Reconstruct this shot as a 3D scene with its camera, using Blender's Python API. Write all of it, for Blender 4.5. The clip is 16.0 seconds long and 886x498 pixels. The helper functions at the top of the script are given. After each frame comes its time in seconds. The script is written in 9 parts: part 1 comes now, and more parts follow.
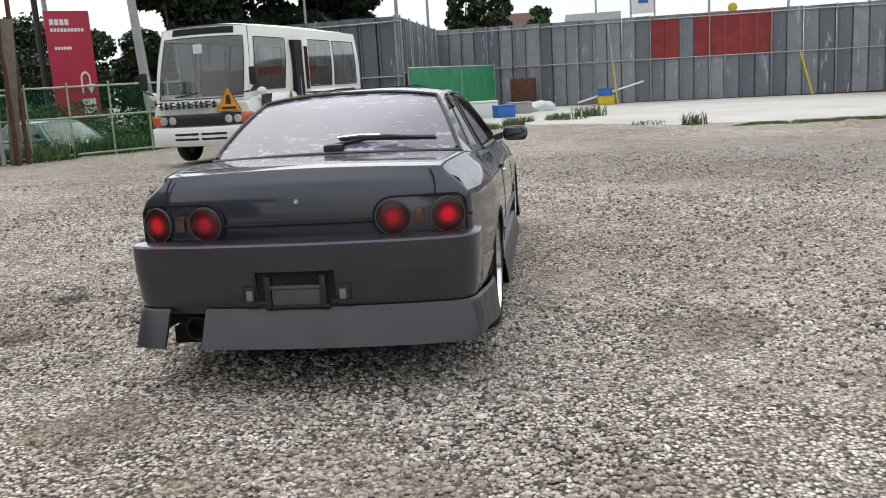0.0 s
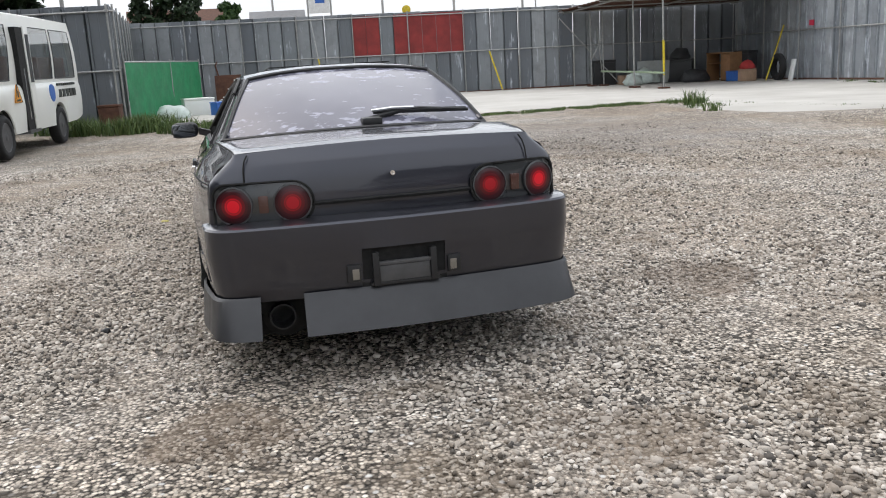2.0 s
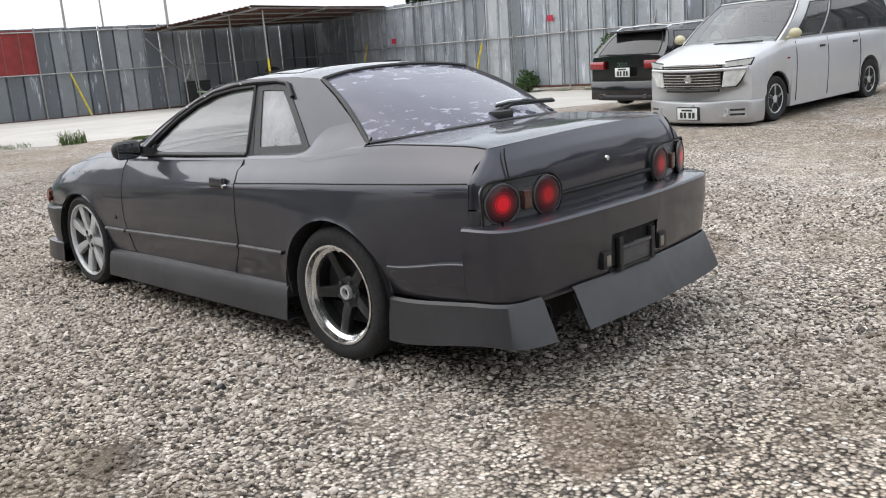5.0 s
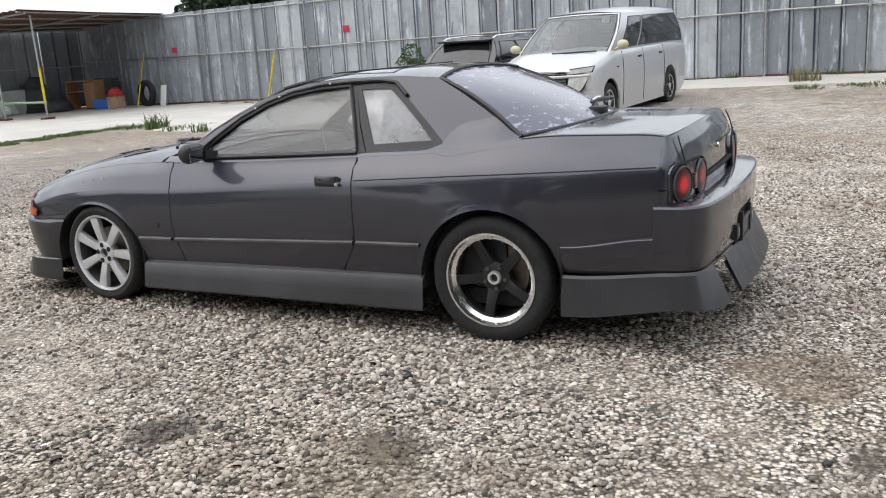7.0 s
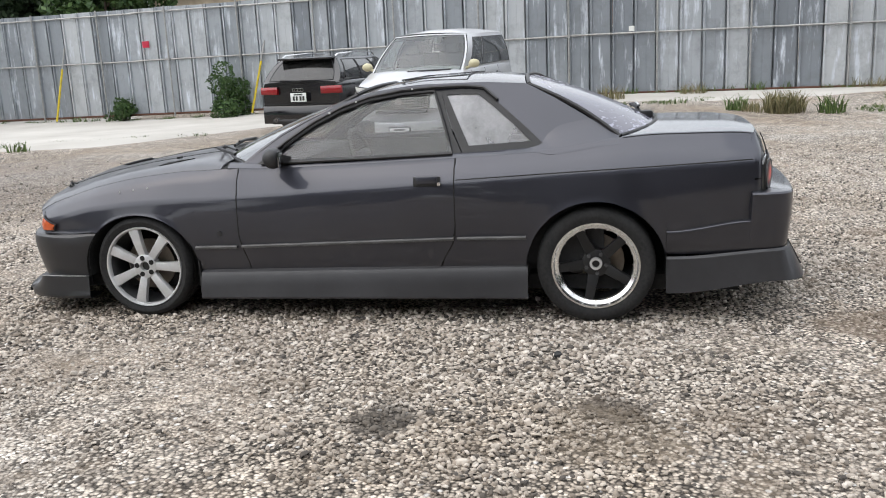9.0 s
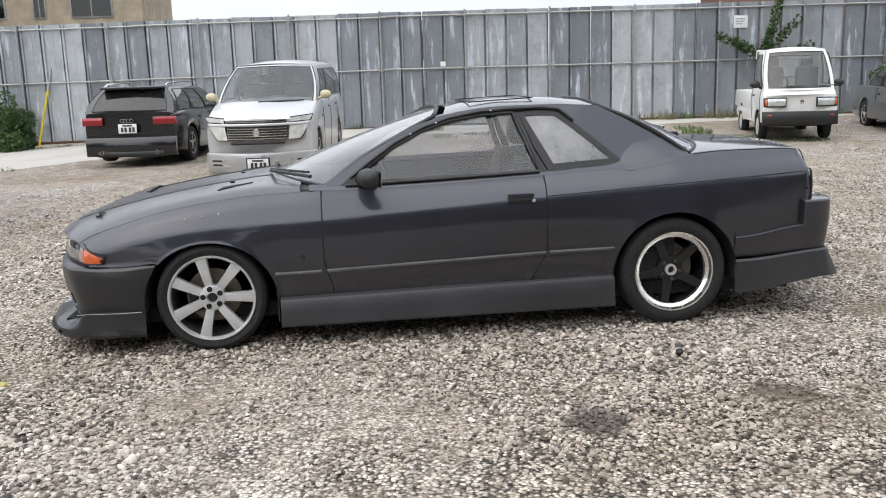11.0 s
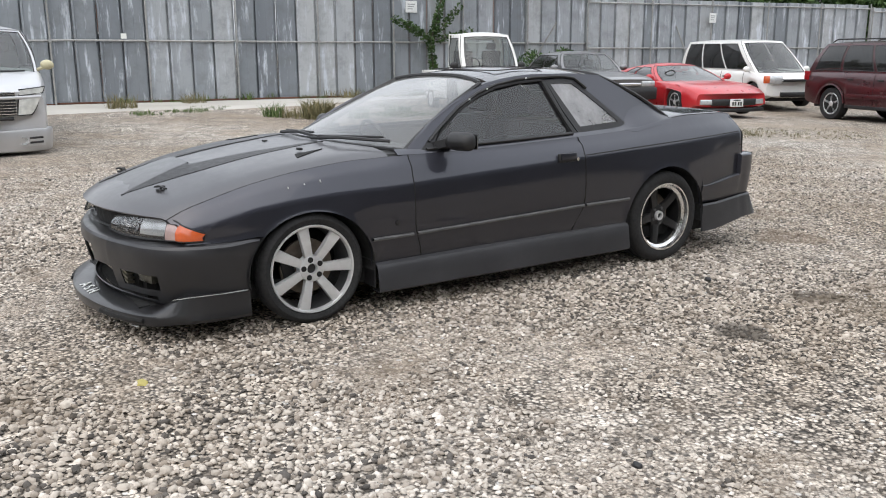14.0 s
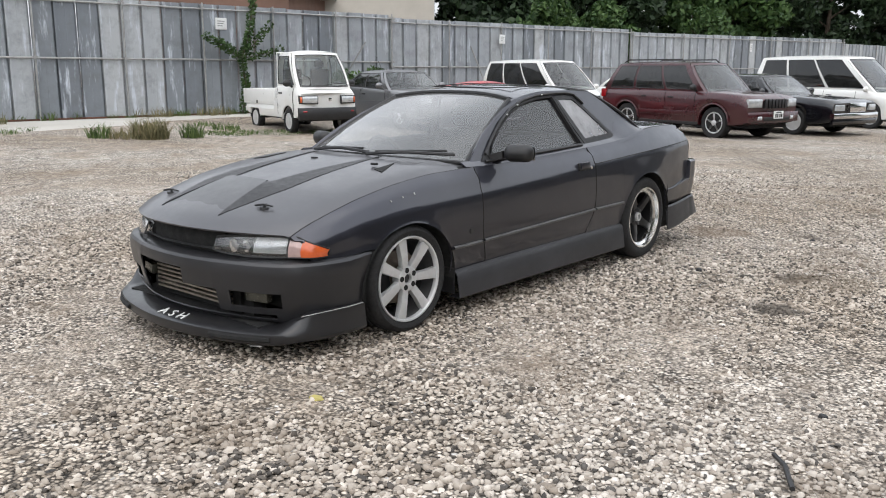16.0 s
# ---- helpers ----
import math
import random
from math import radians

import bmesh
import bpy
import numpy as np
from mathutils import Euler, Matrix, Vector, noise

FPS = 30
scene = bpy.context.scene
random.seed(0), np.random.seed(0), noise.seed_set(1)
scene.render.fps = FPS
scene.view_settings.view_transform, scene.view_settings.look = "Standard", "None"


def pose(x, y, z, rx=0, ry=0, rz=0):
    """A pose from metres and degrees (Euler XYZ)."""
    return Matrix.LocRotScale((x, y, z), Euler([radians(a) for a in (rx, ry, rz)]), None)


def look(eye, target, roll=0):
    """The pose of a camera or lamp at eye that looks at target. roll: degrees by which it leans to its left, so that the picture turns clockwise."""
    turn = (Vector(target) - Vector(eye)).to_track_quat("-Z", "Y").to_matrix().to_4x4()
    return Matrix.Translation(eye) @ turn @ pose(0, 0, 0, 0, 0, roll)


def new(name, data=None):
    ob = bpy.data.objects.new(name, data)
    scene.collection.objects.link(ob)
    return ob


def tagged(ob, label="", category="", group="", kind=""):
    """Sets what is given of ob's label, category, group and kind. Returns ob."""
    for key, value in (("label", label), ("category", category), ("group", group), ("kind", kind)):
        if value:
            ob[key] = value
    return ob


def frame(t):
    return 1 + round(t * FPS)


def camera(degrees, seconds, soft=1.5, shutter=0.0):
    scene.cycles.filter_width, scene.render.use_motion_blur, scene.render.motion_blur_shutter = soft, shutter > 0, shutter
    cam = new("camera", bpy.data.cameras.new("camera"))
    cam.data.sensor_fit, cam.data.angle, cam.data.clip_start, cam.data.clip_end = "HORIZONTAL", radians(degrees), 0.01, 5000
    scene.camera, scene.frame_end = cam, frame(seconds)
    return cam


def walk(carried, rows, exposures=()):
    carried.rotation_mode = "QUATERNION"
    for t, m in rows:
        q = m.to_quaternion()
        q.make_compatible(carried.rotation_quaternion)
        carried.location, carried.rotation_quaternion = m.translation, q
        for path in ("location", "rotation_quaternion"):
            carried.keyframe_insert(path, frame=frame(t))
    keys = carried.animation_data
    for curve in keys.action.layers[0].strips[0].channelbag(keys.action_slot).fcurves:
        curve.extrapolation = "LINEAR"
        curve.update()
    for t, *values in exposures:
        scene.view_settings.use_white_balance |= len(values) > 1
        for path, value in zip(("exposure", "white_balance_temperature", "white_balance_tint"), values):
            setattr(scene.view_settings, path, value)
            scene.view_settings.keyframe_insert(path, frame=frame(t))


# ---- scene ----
cam = camera(54.1, 16.0, soft=1.05)
# seconds, eye, yaw, pitch, roll
ROWS = [
    (0, (1.128, -5.956, 1.368), 7.31, -11.29, -3.50),
    (0.5, (0.657, -5.996, 1.340), 2.19, -12.13, -3.59),
    (1, (0.174, -6.047, 1.333), -3.37, -12.84, -3.34),
    (1.5, (-0.303, -5.970, 1.329), -9.13, -12.70, -3.52),
    (2, (-0.750, -5.850, 1.330), -14.71, -12.51, -3.17),
    (2.5, (-1.199, -5.691, 1.342), -20.84, -12.94, -3.55),
    (3, (-1.627, -5.475, 1.342), -26.32, -13.33, -4.49),
    (3.5, (-2.067, -5.257, 1.355), -32.14, -13.40, -4.52),
    (4, (-2.470, -4.970, 1.353), -36.21, -13.09, -4.03),
    (6.5, (-4.119, -3.327, 1.401), -58.60, -13.62, -4.23),
    (7, (-4.467, -2.987, 1.430), -62.14, -13.33, -3.62),
    (7.5, (-4.794, -2.616, 1.475), -66.07, -12.11, -3.51),
    (8, (-5.009, -2.235, 1.475), -69.98, -12.09, -3.78),
    (8.5, (-5.221, -1.840, 1.471), -74.09, -12.72, -3.52),
    (9, (-5.339, -1.409, 1.454), -78.48, -12.82, -2.67),
    (11.5, (-5.561, 0.952, 1.450), -100.38, -11.50, -1.33),
    (12, (-5.469, 1.411, 1.454), -105.52, -12.15, -0.77),
    (12.5, (-5.386, 1.889, 1.472), -109.93, -12.23, -1.29),
    (13, (-5.230, 2.300, 1.432), -113.24, -12.34, -0.71),
    (13.5, (-5.090, 2.730, 1.413), -117.77, -12.77, -0.25),
    (14, (-4.936, 3.129, 1.421), -122.65, -12.83, -0.11),
    (14.5, (-4.704, 3.498, 1.423), -126.38, -12.22, -0.19),
    (15, (-4.492, 3.924, 1.425), -130.20, -11.75, -0.70),
    (15.5, (-4.240, 4.296, 1.411), -134.25, -11.45, -0.32),
    (16, (-3.996, 4.660, 1.422), -138.84, -11.68, 0.12),
]


def heading(eye, yaw, pitch):
    a, b = radians(yaw), radians(pitch)
    return Vector(eye) + Vector((-math.sin(a) * math.cos(b), math.cos(a) * math.cos(b), math.sin(b)))


walk(cam, [(t, look(e, heading(e, yaw, pitch), roll)) for t, e, yaw, pitch, roll in ROWS], [(0, 0.64), (4, 0.75), (9, 0.84), (16, 0.75)])

# ---- light: a bright overcast afternoon ----
world = bpy.data.worlds.new("overcast")
scene.world = world
world.use_nodes = True
wn, wl = world.node_tree.nodes, world.node_tree.links
wn.clear()
SUN_EL, SUN_AZ = radians(55), radians(325)
sky = wn.new("ShaderNodeTexSky")
sky.sky_type, sky.sun_disc, sky.sun_elevation, sky.sun_rotation = "NISHITA", False, SUN_EL, SUN_AZ
sky.dust_density, sky.air_density = 4.0, 1.0
tc = wn.new("ShaderNodeTexCoord")
cloud = wn.new("ShaderNodeTexNoise")
cloud.inputs["Scale"].default_value, cloud.inputs["Detail"].default_value = 2.2, 5.0
ramp = wn.new("ShaderNodeValToRGB")
ramp.color_ramp.elements[0].position, ramp.color_ramp.elements[0].color = 0.32, (6.35, 6.75, 7.35, 1)
ramp.color_ramp.elements[1].position, ramp.color_ramp.elements[1].color = 0.68, (9.5, 9.75, 10.1, 1)
mixw = wn.new("ShaderNodeMix")
mixw.data_type = "RGBA"
mixw.inputs["Factor"].default_value = 0.82
bg = wn.new("ShaderNodeBackground")
bg.inputs["Strength"].default_value = 0.105
wo = wn.new("ShaderNodeOutputWorld")
wl.new(tc.outputs["Generated"], cloud.inputs["Vector"])
wl.new(cloud.outputs["Fac"], ramp.inputs["Fac"])
wl.new(sky.outputs["Color"], mixw.inputs["A"])
wl.new(ramp.outputs["Color"], mixw.inputs["B"])
# an overcast sky is brightest overhead and dims to the horizon
sep = wn.new("ShaderNodeSeparateXYZ")
grad = wn.new("ShaderNodeMapRange")
grad.inputs["From Min"].default_value, grad.inputs["From Max"].default_value = 0.0, 1.0
grad.inputs["To Min"].default_value, grad.inputs["To Max"].default_value = 0.80, 1.36
dim = wn.new("ShaderNodeMix")
dim.data_type, dim.blend_type = "RGBA", "MULTIPLY"
dim.inputs["Factor"].default_value = 1.0
# thinner cloud towards the hidden sun
lean = wn.new("ShaderNodeVectorMath")
lean.operation = "DOT_PRODUCT"
lean.inputs[1].default_value = (0.12 * math.sin(SUN_AZ), 0.12 * math.cos(SUN_AZ), 0.0)
total = wn.new("ShaderNodeMath")
total.operation = "ADD"
wl.new(tc.outputs["Generated"], lean.inputs[0])
wl.new(tc.outputs["Generated"], sep.inputs[0])
wl.new(sep.outputs["Z"], grad.inputs["Value"])
wl.new(mixw.outputs["Result"], dim.inputs["A"])
wl.new(grad.outputs["Result"], total.inputs[0])
wl.new(lean.outputs["Value"], total.inputs[1])
wl.new(total.outputs["Value"], dim.inputs["B"])
wl.new(dim.outputs["Result"], bg.inputs["Color"])
wl.new(bg.outputs["Background"], wo.inputs["Surface"])
sun = new("sun", bpy.data.lights.new("sun", "SUN"))
sun.data.energy, sun.data.angle, sun.data.color = 0.6, radians(90), (1.0, 0.965, 0.91)
sun.matrix_world = look((0, 0, 30), (30 * math.sin(SUN_AZ + math.pi) / math.tan(SUN_EL), 30 * math.cos(SUN_AZ + math.pi) / math.tan(SUN_EL), 0))
scene.view_settings.exposure = 0.6
# ---- materials ----
def put(node, **values):
    for k, v in values.items():
        node.inputs[k.replace("_", " ")].default_value = v


class Nodes:
    """A short way to write a node material."""

    def __init__(self, name):
        self.mat = bpy.data.materials.new(name)
        self.mat.use_nodes = True
        self.tree = self.mat.node_tree
        self.bsdf = self.tree.nodes["Principled BSDF"]

    def add(self, kind, **props):
        n = self.tree.nodes.new("ShaderNode" + kind)
        if "operation" in props:
            n.operation = props["operation"]
        if "feature" in props:
            n.feature = props["feature"]
        if "data_type" in props:
            n.data_type = props["data_type"]
        if "blend_type" in props:
            n.blend_type = props["blend_type"]
        return n

    def link(self, a, b):
        self.tree.links.new(a, b)

    def coords(self, which="Object"):
        return self.add("TexCoord").outputs[which]

    def noise(self, scale, detail=4.0, rough=0.6, vec=None):
        n = self.add("TexNoise")
        put(n, Scale=scale, Detail=detail, Roughness=rough)
        self.link(vec or self.coords(), n.inputs["Vector"])
        return n.outputs["Fac"]

    def ramp(self, fac, *stops):
        r = self.add("ValToRGB")
        e = r.color_ramp.elements
        while len(e) < len(stops):
            e.new(0.5)
        for el, (p, c) in zip(e, stops):
            el.position = p
            el.color = (c, c, c, 1) if isinstance(c, (int, float)) else (*c, 1)
        self.link(fac, r.inputs["Fac"])
        return r.outputs["Color"]

    def mix(self, fac, a, b, blend="MIX"):
        m = self.add("Mix", data_type="RGBA", blend_type=blend)
        for v, s in ((fac, m.inputs["Factor"]), (a, m.inputs["A"]), (b, m.inputs["B"])):
            if hasattr(v, "is_linked"):
                self.link(v, s)
            elif isinstance(v, (int, float)):
                s.default_value = v if s.type == "VALUE" else (v, v, v, 1)
            else:
                s.default_value = (*v, 1)
        return m.outputs["Result"]

    def maths(self, op, a, b=0.0):
        m = self.add("Math", operation=op)
        for v, s in ((a, m.inputs[0]), (b, m.inputs[1])):
            if hasattr(v, "is_linked"):
                self.link(v, s)
            else:
                s.default_value = v
        return m.outputs[0]

    def bump(self, height, strength=0.3, dist=0.01):
        b = self.add("Bump")
        put(b, Strength=strength, Distance=dist)
        self.link(height, b.inputs["Height"])
        self.link(b.outputs["Normal"], self.bsdf.inputs["Normal"])

    def set(self, **k):
        for name, v in k.items():
            s = self.bsdf.inputs[name.replace("_", " ")]
            if hasattr(v, "is_linked"):
                self.link(v, s)
            elif isinstance(v, tuple):
                s.default_value = (*v, 1)
            else:
                s.default_value = v
        return self


def plain(name, col, rough=0.5, metal=0.0, vary=0.12, scale=6.0, bump=0.0, bscale=60.0, coat=0.0, spec=0.5):
    """A painted or moulded surface with stains at two scales."""
    n = Nodes(name)
    big, fine = n.noise(scale), n.noise(scale * 14, 3.0)
    dark = tuple(c * (1 - vary) for c in col)
    light = tuple(min(1, c * (1 + vary)) for c in col)
    c1 = n.ramp(big, (0.3, dark), (0.7, light))
    c2 = n.mix(n.ramp(fine, (0.35, 0.0), (0.75, vary)), c1, tuple(c * 0.75 for c in col))
    n.set(Base_Color=c2, Roughness=n.ramp(n.noise(scale * 5), (0.3, rough * 0.85), (0.7, min(1, rough * 1.15))), Metallic=metal, Coat_Weight=coat, Specular_IOR_Level=spec)
    n.bsdf.inputs["Coat Roughness"].default_value = 0.06
    if bump:
        n.bump(n.noise(bscale, 5.0), bump, 0.004)
    return n.mat


def glass(name, tint=(0.2, 0.21, 0.22), dust=0.06, rough=0.02, dust_col=(0.30, 0.30, 0.29), ior=1.5):
    """Tinted pane: light goes straight through, the surface mirrors by its angle, a little dust lies on it."""
    n = Nodes(name)
    tr = n.add("BsdfTransparent")
    tr.inputs["Color"].default_value = (*tint, 1)
    gl = n.add("BsdfGlossy")
    gl.inputs["Color"].default_value = (1, 1, 1, 1)
    n.link(n.ramp(n.noise(4.0), (0.3, rough), (0.8, rough * 3)), gl.inputs["Roughness"])
    # gloss by angle, alike from both sides of the pane
    fr = n.add("LayerWeight")
    fr.inputs["Blend"].default_value = 0.5
    r0 = 1.35 * ((ior - 1) / (ior + 1)) ** 2
    gloss = n.maths("ADD", n.maths("MULTIPLY", n.maths("POWER", fr.outputs["Facing"], 3.7), 1 - r0), r0)
    m1 = n.add("MixShader")
    n.link(gloss, m1.inputs[0])
    n.link(tr.outputs[0], m1.inputs[1])
    n.link(gl.outputs[0], m1.inputs[2])
    m2 = n.add("MixShader")
    n.set(Base_Color=dust_col, Roughness=0.8)
    n.link(n.ramp(n.noise(2.5, 6.0, 0.7), (0.3, dust * 0.5), (0.75, dust * 1.6)), m2.inputs[0])
    n.link(m1.outputs[0], m2.inputs[1])
    n.link(n.bsdf.outputs[0], m2.inputs[2])
    n.link(m2.outputs[0], n.tree.nodes["Material Output"].inputs["Surface"])
    return n.mat


def dark_spots(n, c, vec, dirt, strength):
    """Damp, oily spots on the yard, ragged by the dirt's own pattern."""
    for px, py, pr, tint, k in ((-2.14, -0.5, 0.11, (0.05, 0.044, 0.038), 1.0), (-2.0, -1.4, 0.05, (0.06, 0.05, 0.042), 0.9), (5.5, 1.25, 0.10, (0.05, 0.044, 0.038), 1.0), (-1.55, -2.95, 0.06, (0.07, 0.056, 0.044), 0.9), (-0.1, -3.4, 0.18, (0.20, 0.155, 0.11), 0.5), (0.6, -3.3, 0.20, (0.19, 0.145, 0.105), 0.5), (1.45, -3.35, 0.19, (0.19, 0.148, 0.107), 0.5), (-0.8, -2.75, 0.20, (0.17, 0.125, 0.088), 0.6), (-2.25, -1.35, 0.20, (0.19, 0.15, 0.105), 0.5), (1.9, -1.5, 0.25, (0.16, 0.12, 0.09), 0.6)):
        off = n.add("VectorMath", operation="SUBTRACT")
        n.link(vec, off.inputs[0])
        off.inputs[1].default_value = (px, py, 0.0)
        ln = n.add("VectorMath", operation="LENGTH")
        n.link(off.outputs[0], ln.inputs[0])
        spot = n.maths("ADD", ln.outputs["Value"], n.maths("MULTIPLY", n.maths("SUBTRACT", dirt, 0.5), -0.9))
        c = n.mix(n.ramp(spot, (pr, strength * k), (pr + 0.10, 0.0)), c, tint)
    # a broad damp stretch north-east of the parked coupe
    sep = n.add("SeparateXYZ")
    n.link(vec, sep.inputs[0])
    ex = n.maths("DIVIDE", n.maths("SUBTRACT", sep.outputs["X"], 4.4), 4.2)
    ey = n.maths("DIVIDE", n.maths("SUBTRACT", sep.outputs["Y"], 7.0), 3.8)
    far = n.maths("SQRT", n.maths("ADD", n.maths("MULTIPLY", ex, ex), n.maths("MULTIPLY", ey, ey)))
    damp = n.ramp(n.maths("ADD", far, n.maths("MULTIPLY", n.maths("SUBTRACT", dirt, 0.5), 1.6)), (0.55, 0.42), (1.0, 0.0))
    return n.mix(damp, c, (0.16, 0.145, 0.135))


def gravel_mat():
    n = Nodes("gravel")
    pos = n.add("NewGeometry").outputs["Position"]
    warp = n.add("VectorMath", operation="MULTIPLY_ADD")
    wob = n.add("TexNoise")
    put(wob, Scale=9.0, Detail=2.0)
    n.link(pos, wob.inputs["Vector"])
    n.link(wob.outputs["Color"], warp.inputs[0])
    warp.inputs[1].default_value = (0.03, 0.03, 0.03)
    n.link(pos, warp.inputs[2])
    v1 = n.add("TexVoronoi", feature="F1")
    put(v1, Scale=58.0)
    v2 = n.add("TexVoronoi", feature="F1")
    put(v2, Scale=105.0)
    for v in (v1, v2):
        n.link(warp.outputs[0], v.inputs["Vector"])
    sep = n.add("SeparateColor")
    n.link(v1.outputs["Color"], sep.inputs[0])
    stone = n.ramp(sep.outputs[0], (0.0, (0.095, 0.090, 0.084)), (0.22, (0.29, 0.272, 0.25)), (0.50, (0.50, 0.473, 0.435)), (0.8, (0.70, 0.665, 0.615)), (1.0, (0.90, 0.875, 0.83)))
    sep2 = n.add("SeparateColor")
    n.link(v2.outputs["Color"], sep2.inputs[0])
    grit = n.ramp(sep2.outputs[1], (0.0, (0.13, 0.11, 0.092)), (0.40, (0.36, 0.315, 0.268)), (0.8, (0.56, 0.51, 0.448)), (1.0, (0.80, 0.75, 0.68)))
    area = n.noise(0.55, 5.0, 0.65, pos)
    worn = n.ramp(area, (0.47, 0.0), (0.66, 0.9))
    c = n.mix(worn, stone, grit)
    # shade in the joints between the stones, multiplied into the colour
    gap = n.ramp(v1.outputs["Distance"], (0.36, 1.0), (0.74, 0.12))
    gap2 = n.ramp(v2.outputs["Distance"], (0.42, 1.0), (0.85, 0.25))
    c = n.mix(1.0, c, n.mix(worn, gap, gap2), "MULTIPLY")
    tone = n.ramp(n.noise(0.30, 5.0, 0.65, pos), (0.36, (0.80, 0.705, 0.605)), (0.64, (1.14, 1.09, 1.04)))
    c = n.mix(1.0, c, tone, "MULTIPLY")
    # clumps of coarse and fine stone
    clump = n.ramp(n.noise(4.2, 5.0, 0.72, pos), (0.32, 0.62), (0.50, 1.0), (0.70, 1.30))
    c = n.mix(1.0, c, clump, "MULTIPLY")
    # single dark stones; the shade of hollows is drawn as such spots too
    v3 = n.add("TexVoronoi", feature="F1")
    put(v3, Scale=26.0)
    n.link(warp.outputs[0], v3.inputs["Vector"])
    sep3 = n.add("SeparateColor")
    n.link(v3.outputs["Color"], sep3.inputs[0])
    single = n.maths("MULTIPLY", n.ramp(sep3.outputs[0], (0.80, 0.0), (0.86, 0.75)), n.ramp(v3.outputs["Distance"], (0.25, 1.0), (0.45, 0.0)))
    c = n.mix(single, c, (0.055, 0.052, 0.050))
    pale = n.maths("MULTIPLY", n.ramp(sep3.outputs[1], (0.86, 0.0), (0.92, 0.8)), n.ramp(v3.outputs["Distance"], (0.20, 1.0), (0.36, 0.0)))
    c = n.mix(pale, c, (0.74, 0.72, 0.69))
    # brown dirt and damp, dark spots
    dirt = n.noise(1.3, 6.0, 0.72, pos)
    c = n.mix(n.ramp(dirt, (0.52, 0.0), (0.68, 0.62)), c, (0.20, 0.155, 0.112))
    c = dark_spots(n, c, warp.outputs[0], dirt, 0.85)
    n.set(Base_Color=c, Roughness=0.9, Specular_IOR_Level=0.25)
    h = n.maths("SUBTRACT", 1.0, v1.outputs["Distance"])
    n.bump(h, 0.9, 0.012)
    return n.mat


def stone_mat():
    n = Nodes("loose_stone")
    rnd = n.add("NewGeometry").outputs["Random Per Island"]
    c = n.ramp(rnd, (0.0, (0.065, 0.064, 0.064)), (0.14, (0.14, 0.135, 0.130)), (0.22, (0.31, 0.280, 0.245)), (0.45, (0.45, 0.425, 0.392)), (0.80, (0.60, 0.575, 0.538)), (1.0, (0.82, 0.80, 0.77)))
    c = n.mix(n.ramp(n.noise(70.0), (0.4, 0.0), (0.8, 0.25)), c, (0.2, 0.19, 0.17))
    pos = n.add("NewGeometry").outputs["Position"]
    tone = n.ramp(n.noise(0.30, 5.0, 0.65, pos), (0.36, (0.76, 0.685, 0.605)), (0.64, (1.02, 0.975, 0.935)))
    c = n.mix(1.0, c, tone, "MULTIPLY")
    c = n.mix(n.ramp(n.noise(1.3, 6.0, 0.72, pos), (0.50, 0.0), (0.68, 0.50)), c, (0.19, 0.148, 0.108))
    c = dark_spots(n, c, pos, n.noise(1.3, 6.0, 0.72, pos), 0.70)
    n.set(Base_Color=c, Roughness=0.88, Specular_IOR_Level=0.3)
    n.bump(n.noise(160.0), 0.4, 0.003)
    return n.mat


def concrete_mat():
    n = Nodes("concrete")
    pos = n.add("NewGeometry").outputs["Position"]
    c = n.ramp(n.noise(0.5, 6.0, 0.65, pos), (0.3, (0.37, 0.35, 0.315)), (0.55, (0.46, 0.44, 0.405)), (0.75, (0.54, 0.52, 0.48)))
    c = n.mix(n.ramp(n.noise(4.0, 6.0, 0.7, pos), (0.5, 0.0), (0.8, 0.5)), c, (0.36, 0.325, 0.27))
    n.set(Base_Color=c, Roughness=0.85)
    n.bump(n.noise(30.0, 6.0, 0.7, pos), 0.4, 0.01)
    return n.mat


def steel_panel_mat(name="galvanised_sheet", tone=1.0, streaks=0.55):
    """Galvanised sheet, each piece of its own tone, with pale streaks and grime."""
    n = Nodes(name)
    rnd = n.add("ObjectInfo").outputs["Random"]
    base = n.ramp(rnd, *((p, tuple(k * tone for k in c)) for p, c in ((0.0, (0.20, 0.22, 0.245)), (0.3, (0.30, 0.325, 0.35)), (0.7, (0.385, 0.41, 0.435)), (1.0, (0.50, 0.52, 0.535)))))
    pos = n.add("NewGeometry").outputs["Position"]
    st = n.add("Mapping")
    st.inputs["Scale"].default_value = (5.0, 5.0, 0.8)
    n.link(pos, st.inputs["Vector"])
    streak = n.noise(1.0, 6.0, 0.7, st.outputs["Vector"])
    c = n.mix(n.ramp(streak, (streaks, 0.0), (streaks + 0.11, 0.85)), base, (0.62, 0.66, 0.72))
    grime = n.noise(2.2, 6.0, 0.7, pos)
    c = n.mix(n.ramp(grime, (0.48, 0.0), (0.78, 0.6)), c, (0.14, 0.146, 0.148))
    rust = n.noise(7.0, 5.0, 0.75, pos)
    c = n.mix(n.ramp(rust, (0.70, 0.0), (0.80, 0.6)), c, (0.17, 0.10, 0.06))
    n.set(Base_Color=c, Roughness=n.ramp(grime, (0.3, 0.42), (0.7, 0.62)), Metallic=0.25)
    n.bump(n.noise(1.6, 3.0, 0.5, pos), 0.25, 0.03)
    return n.mat


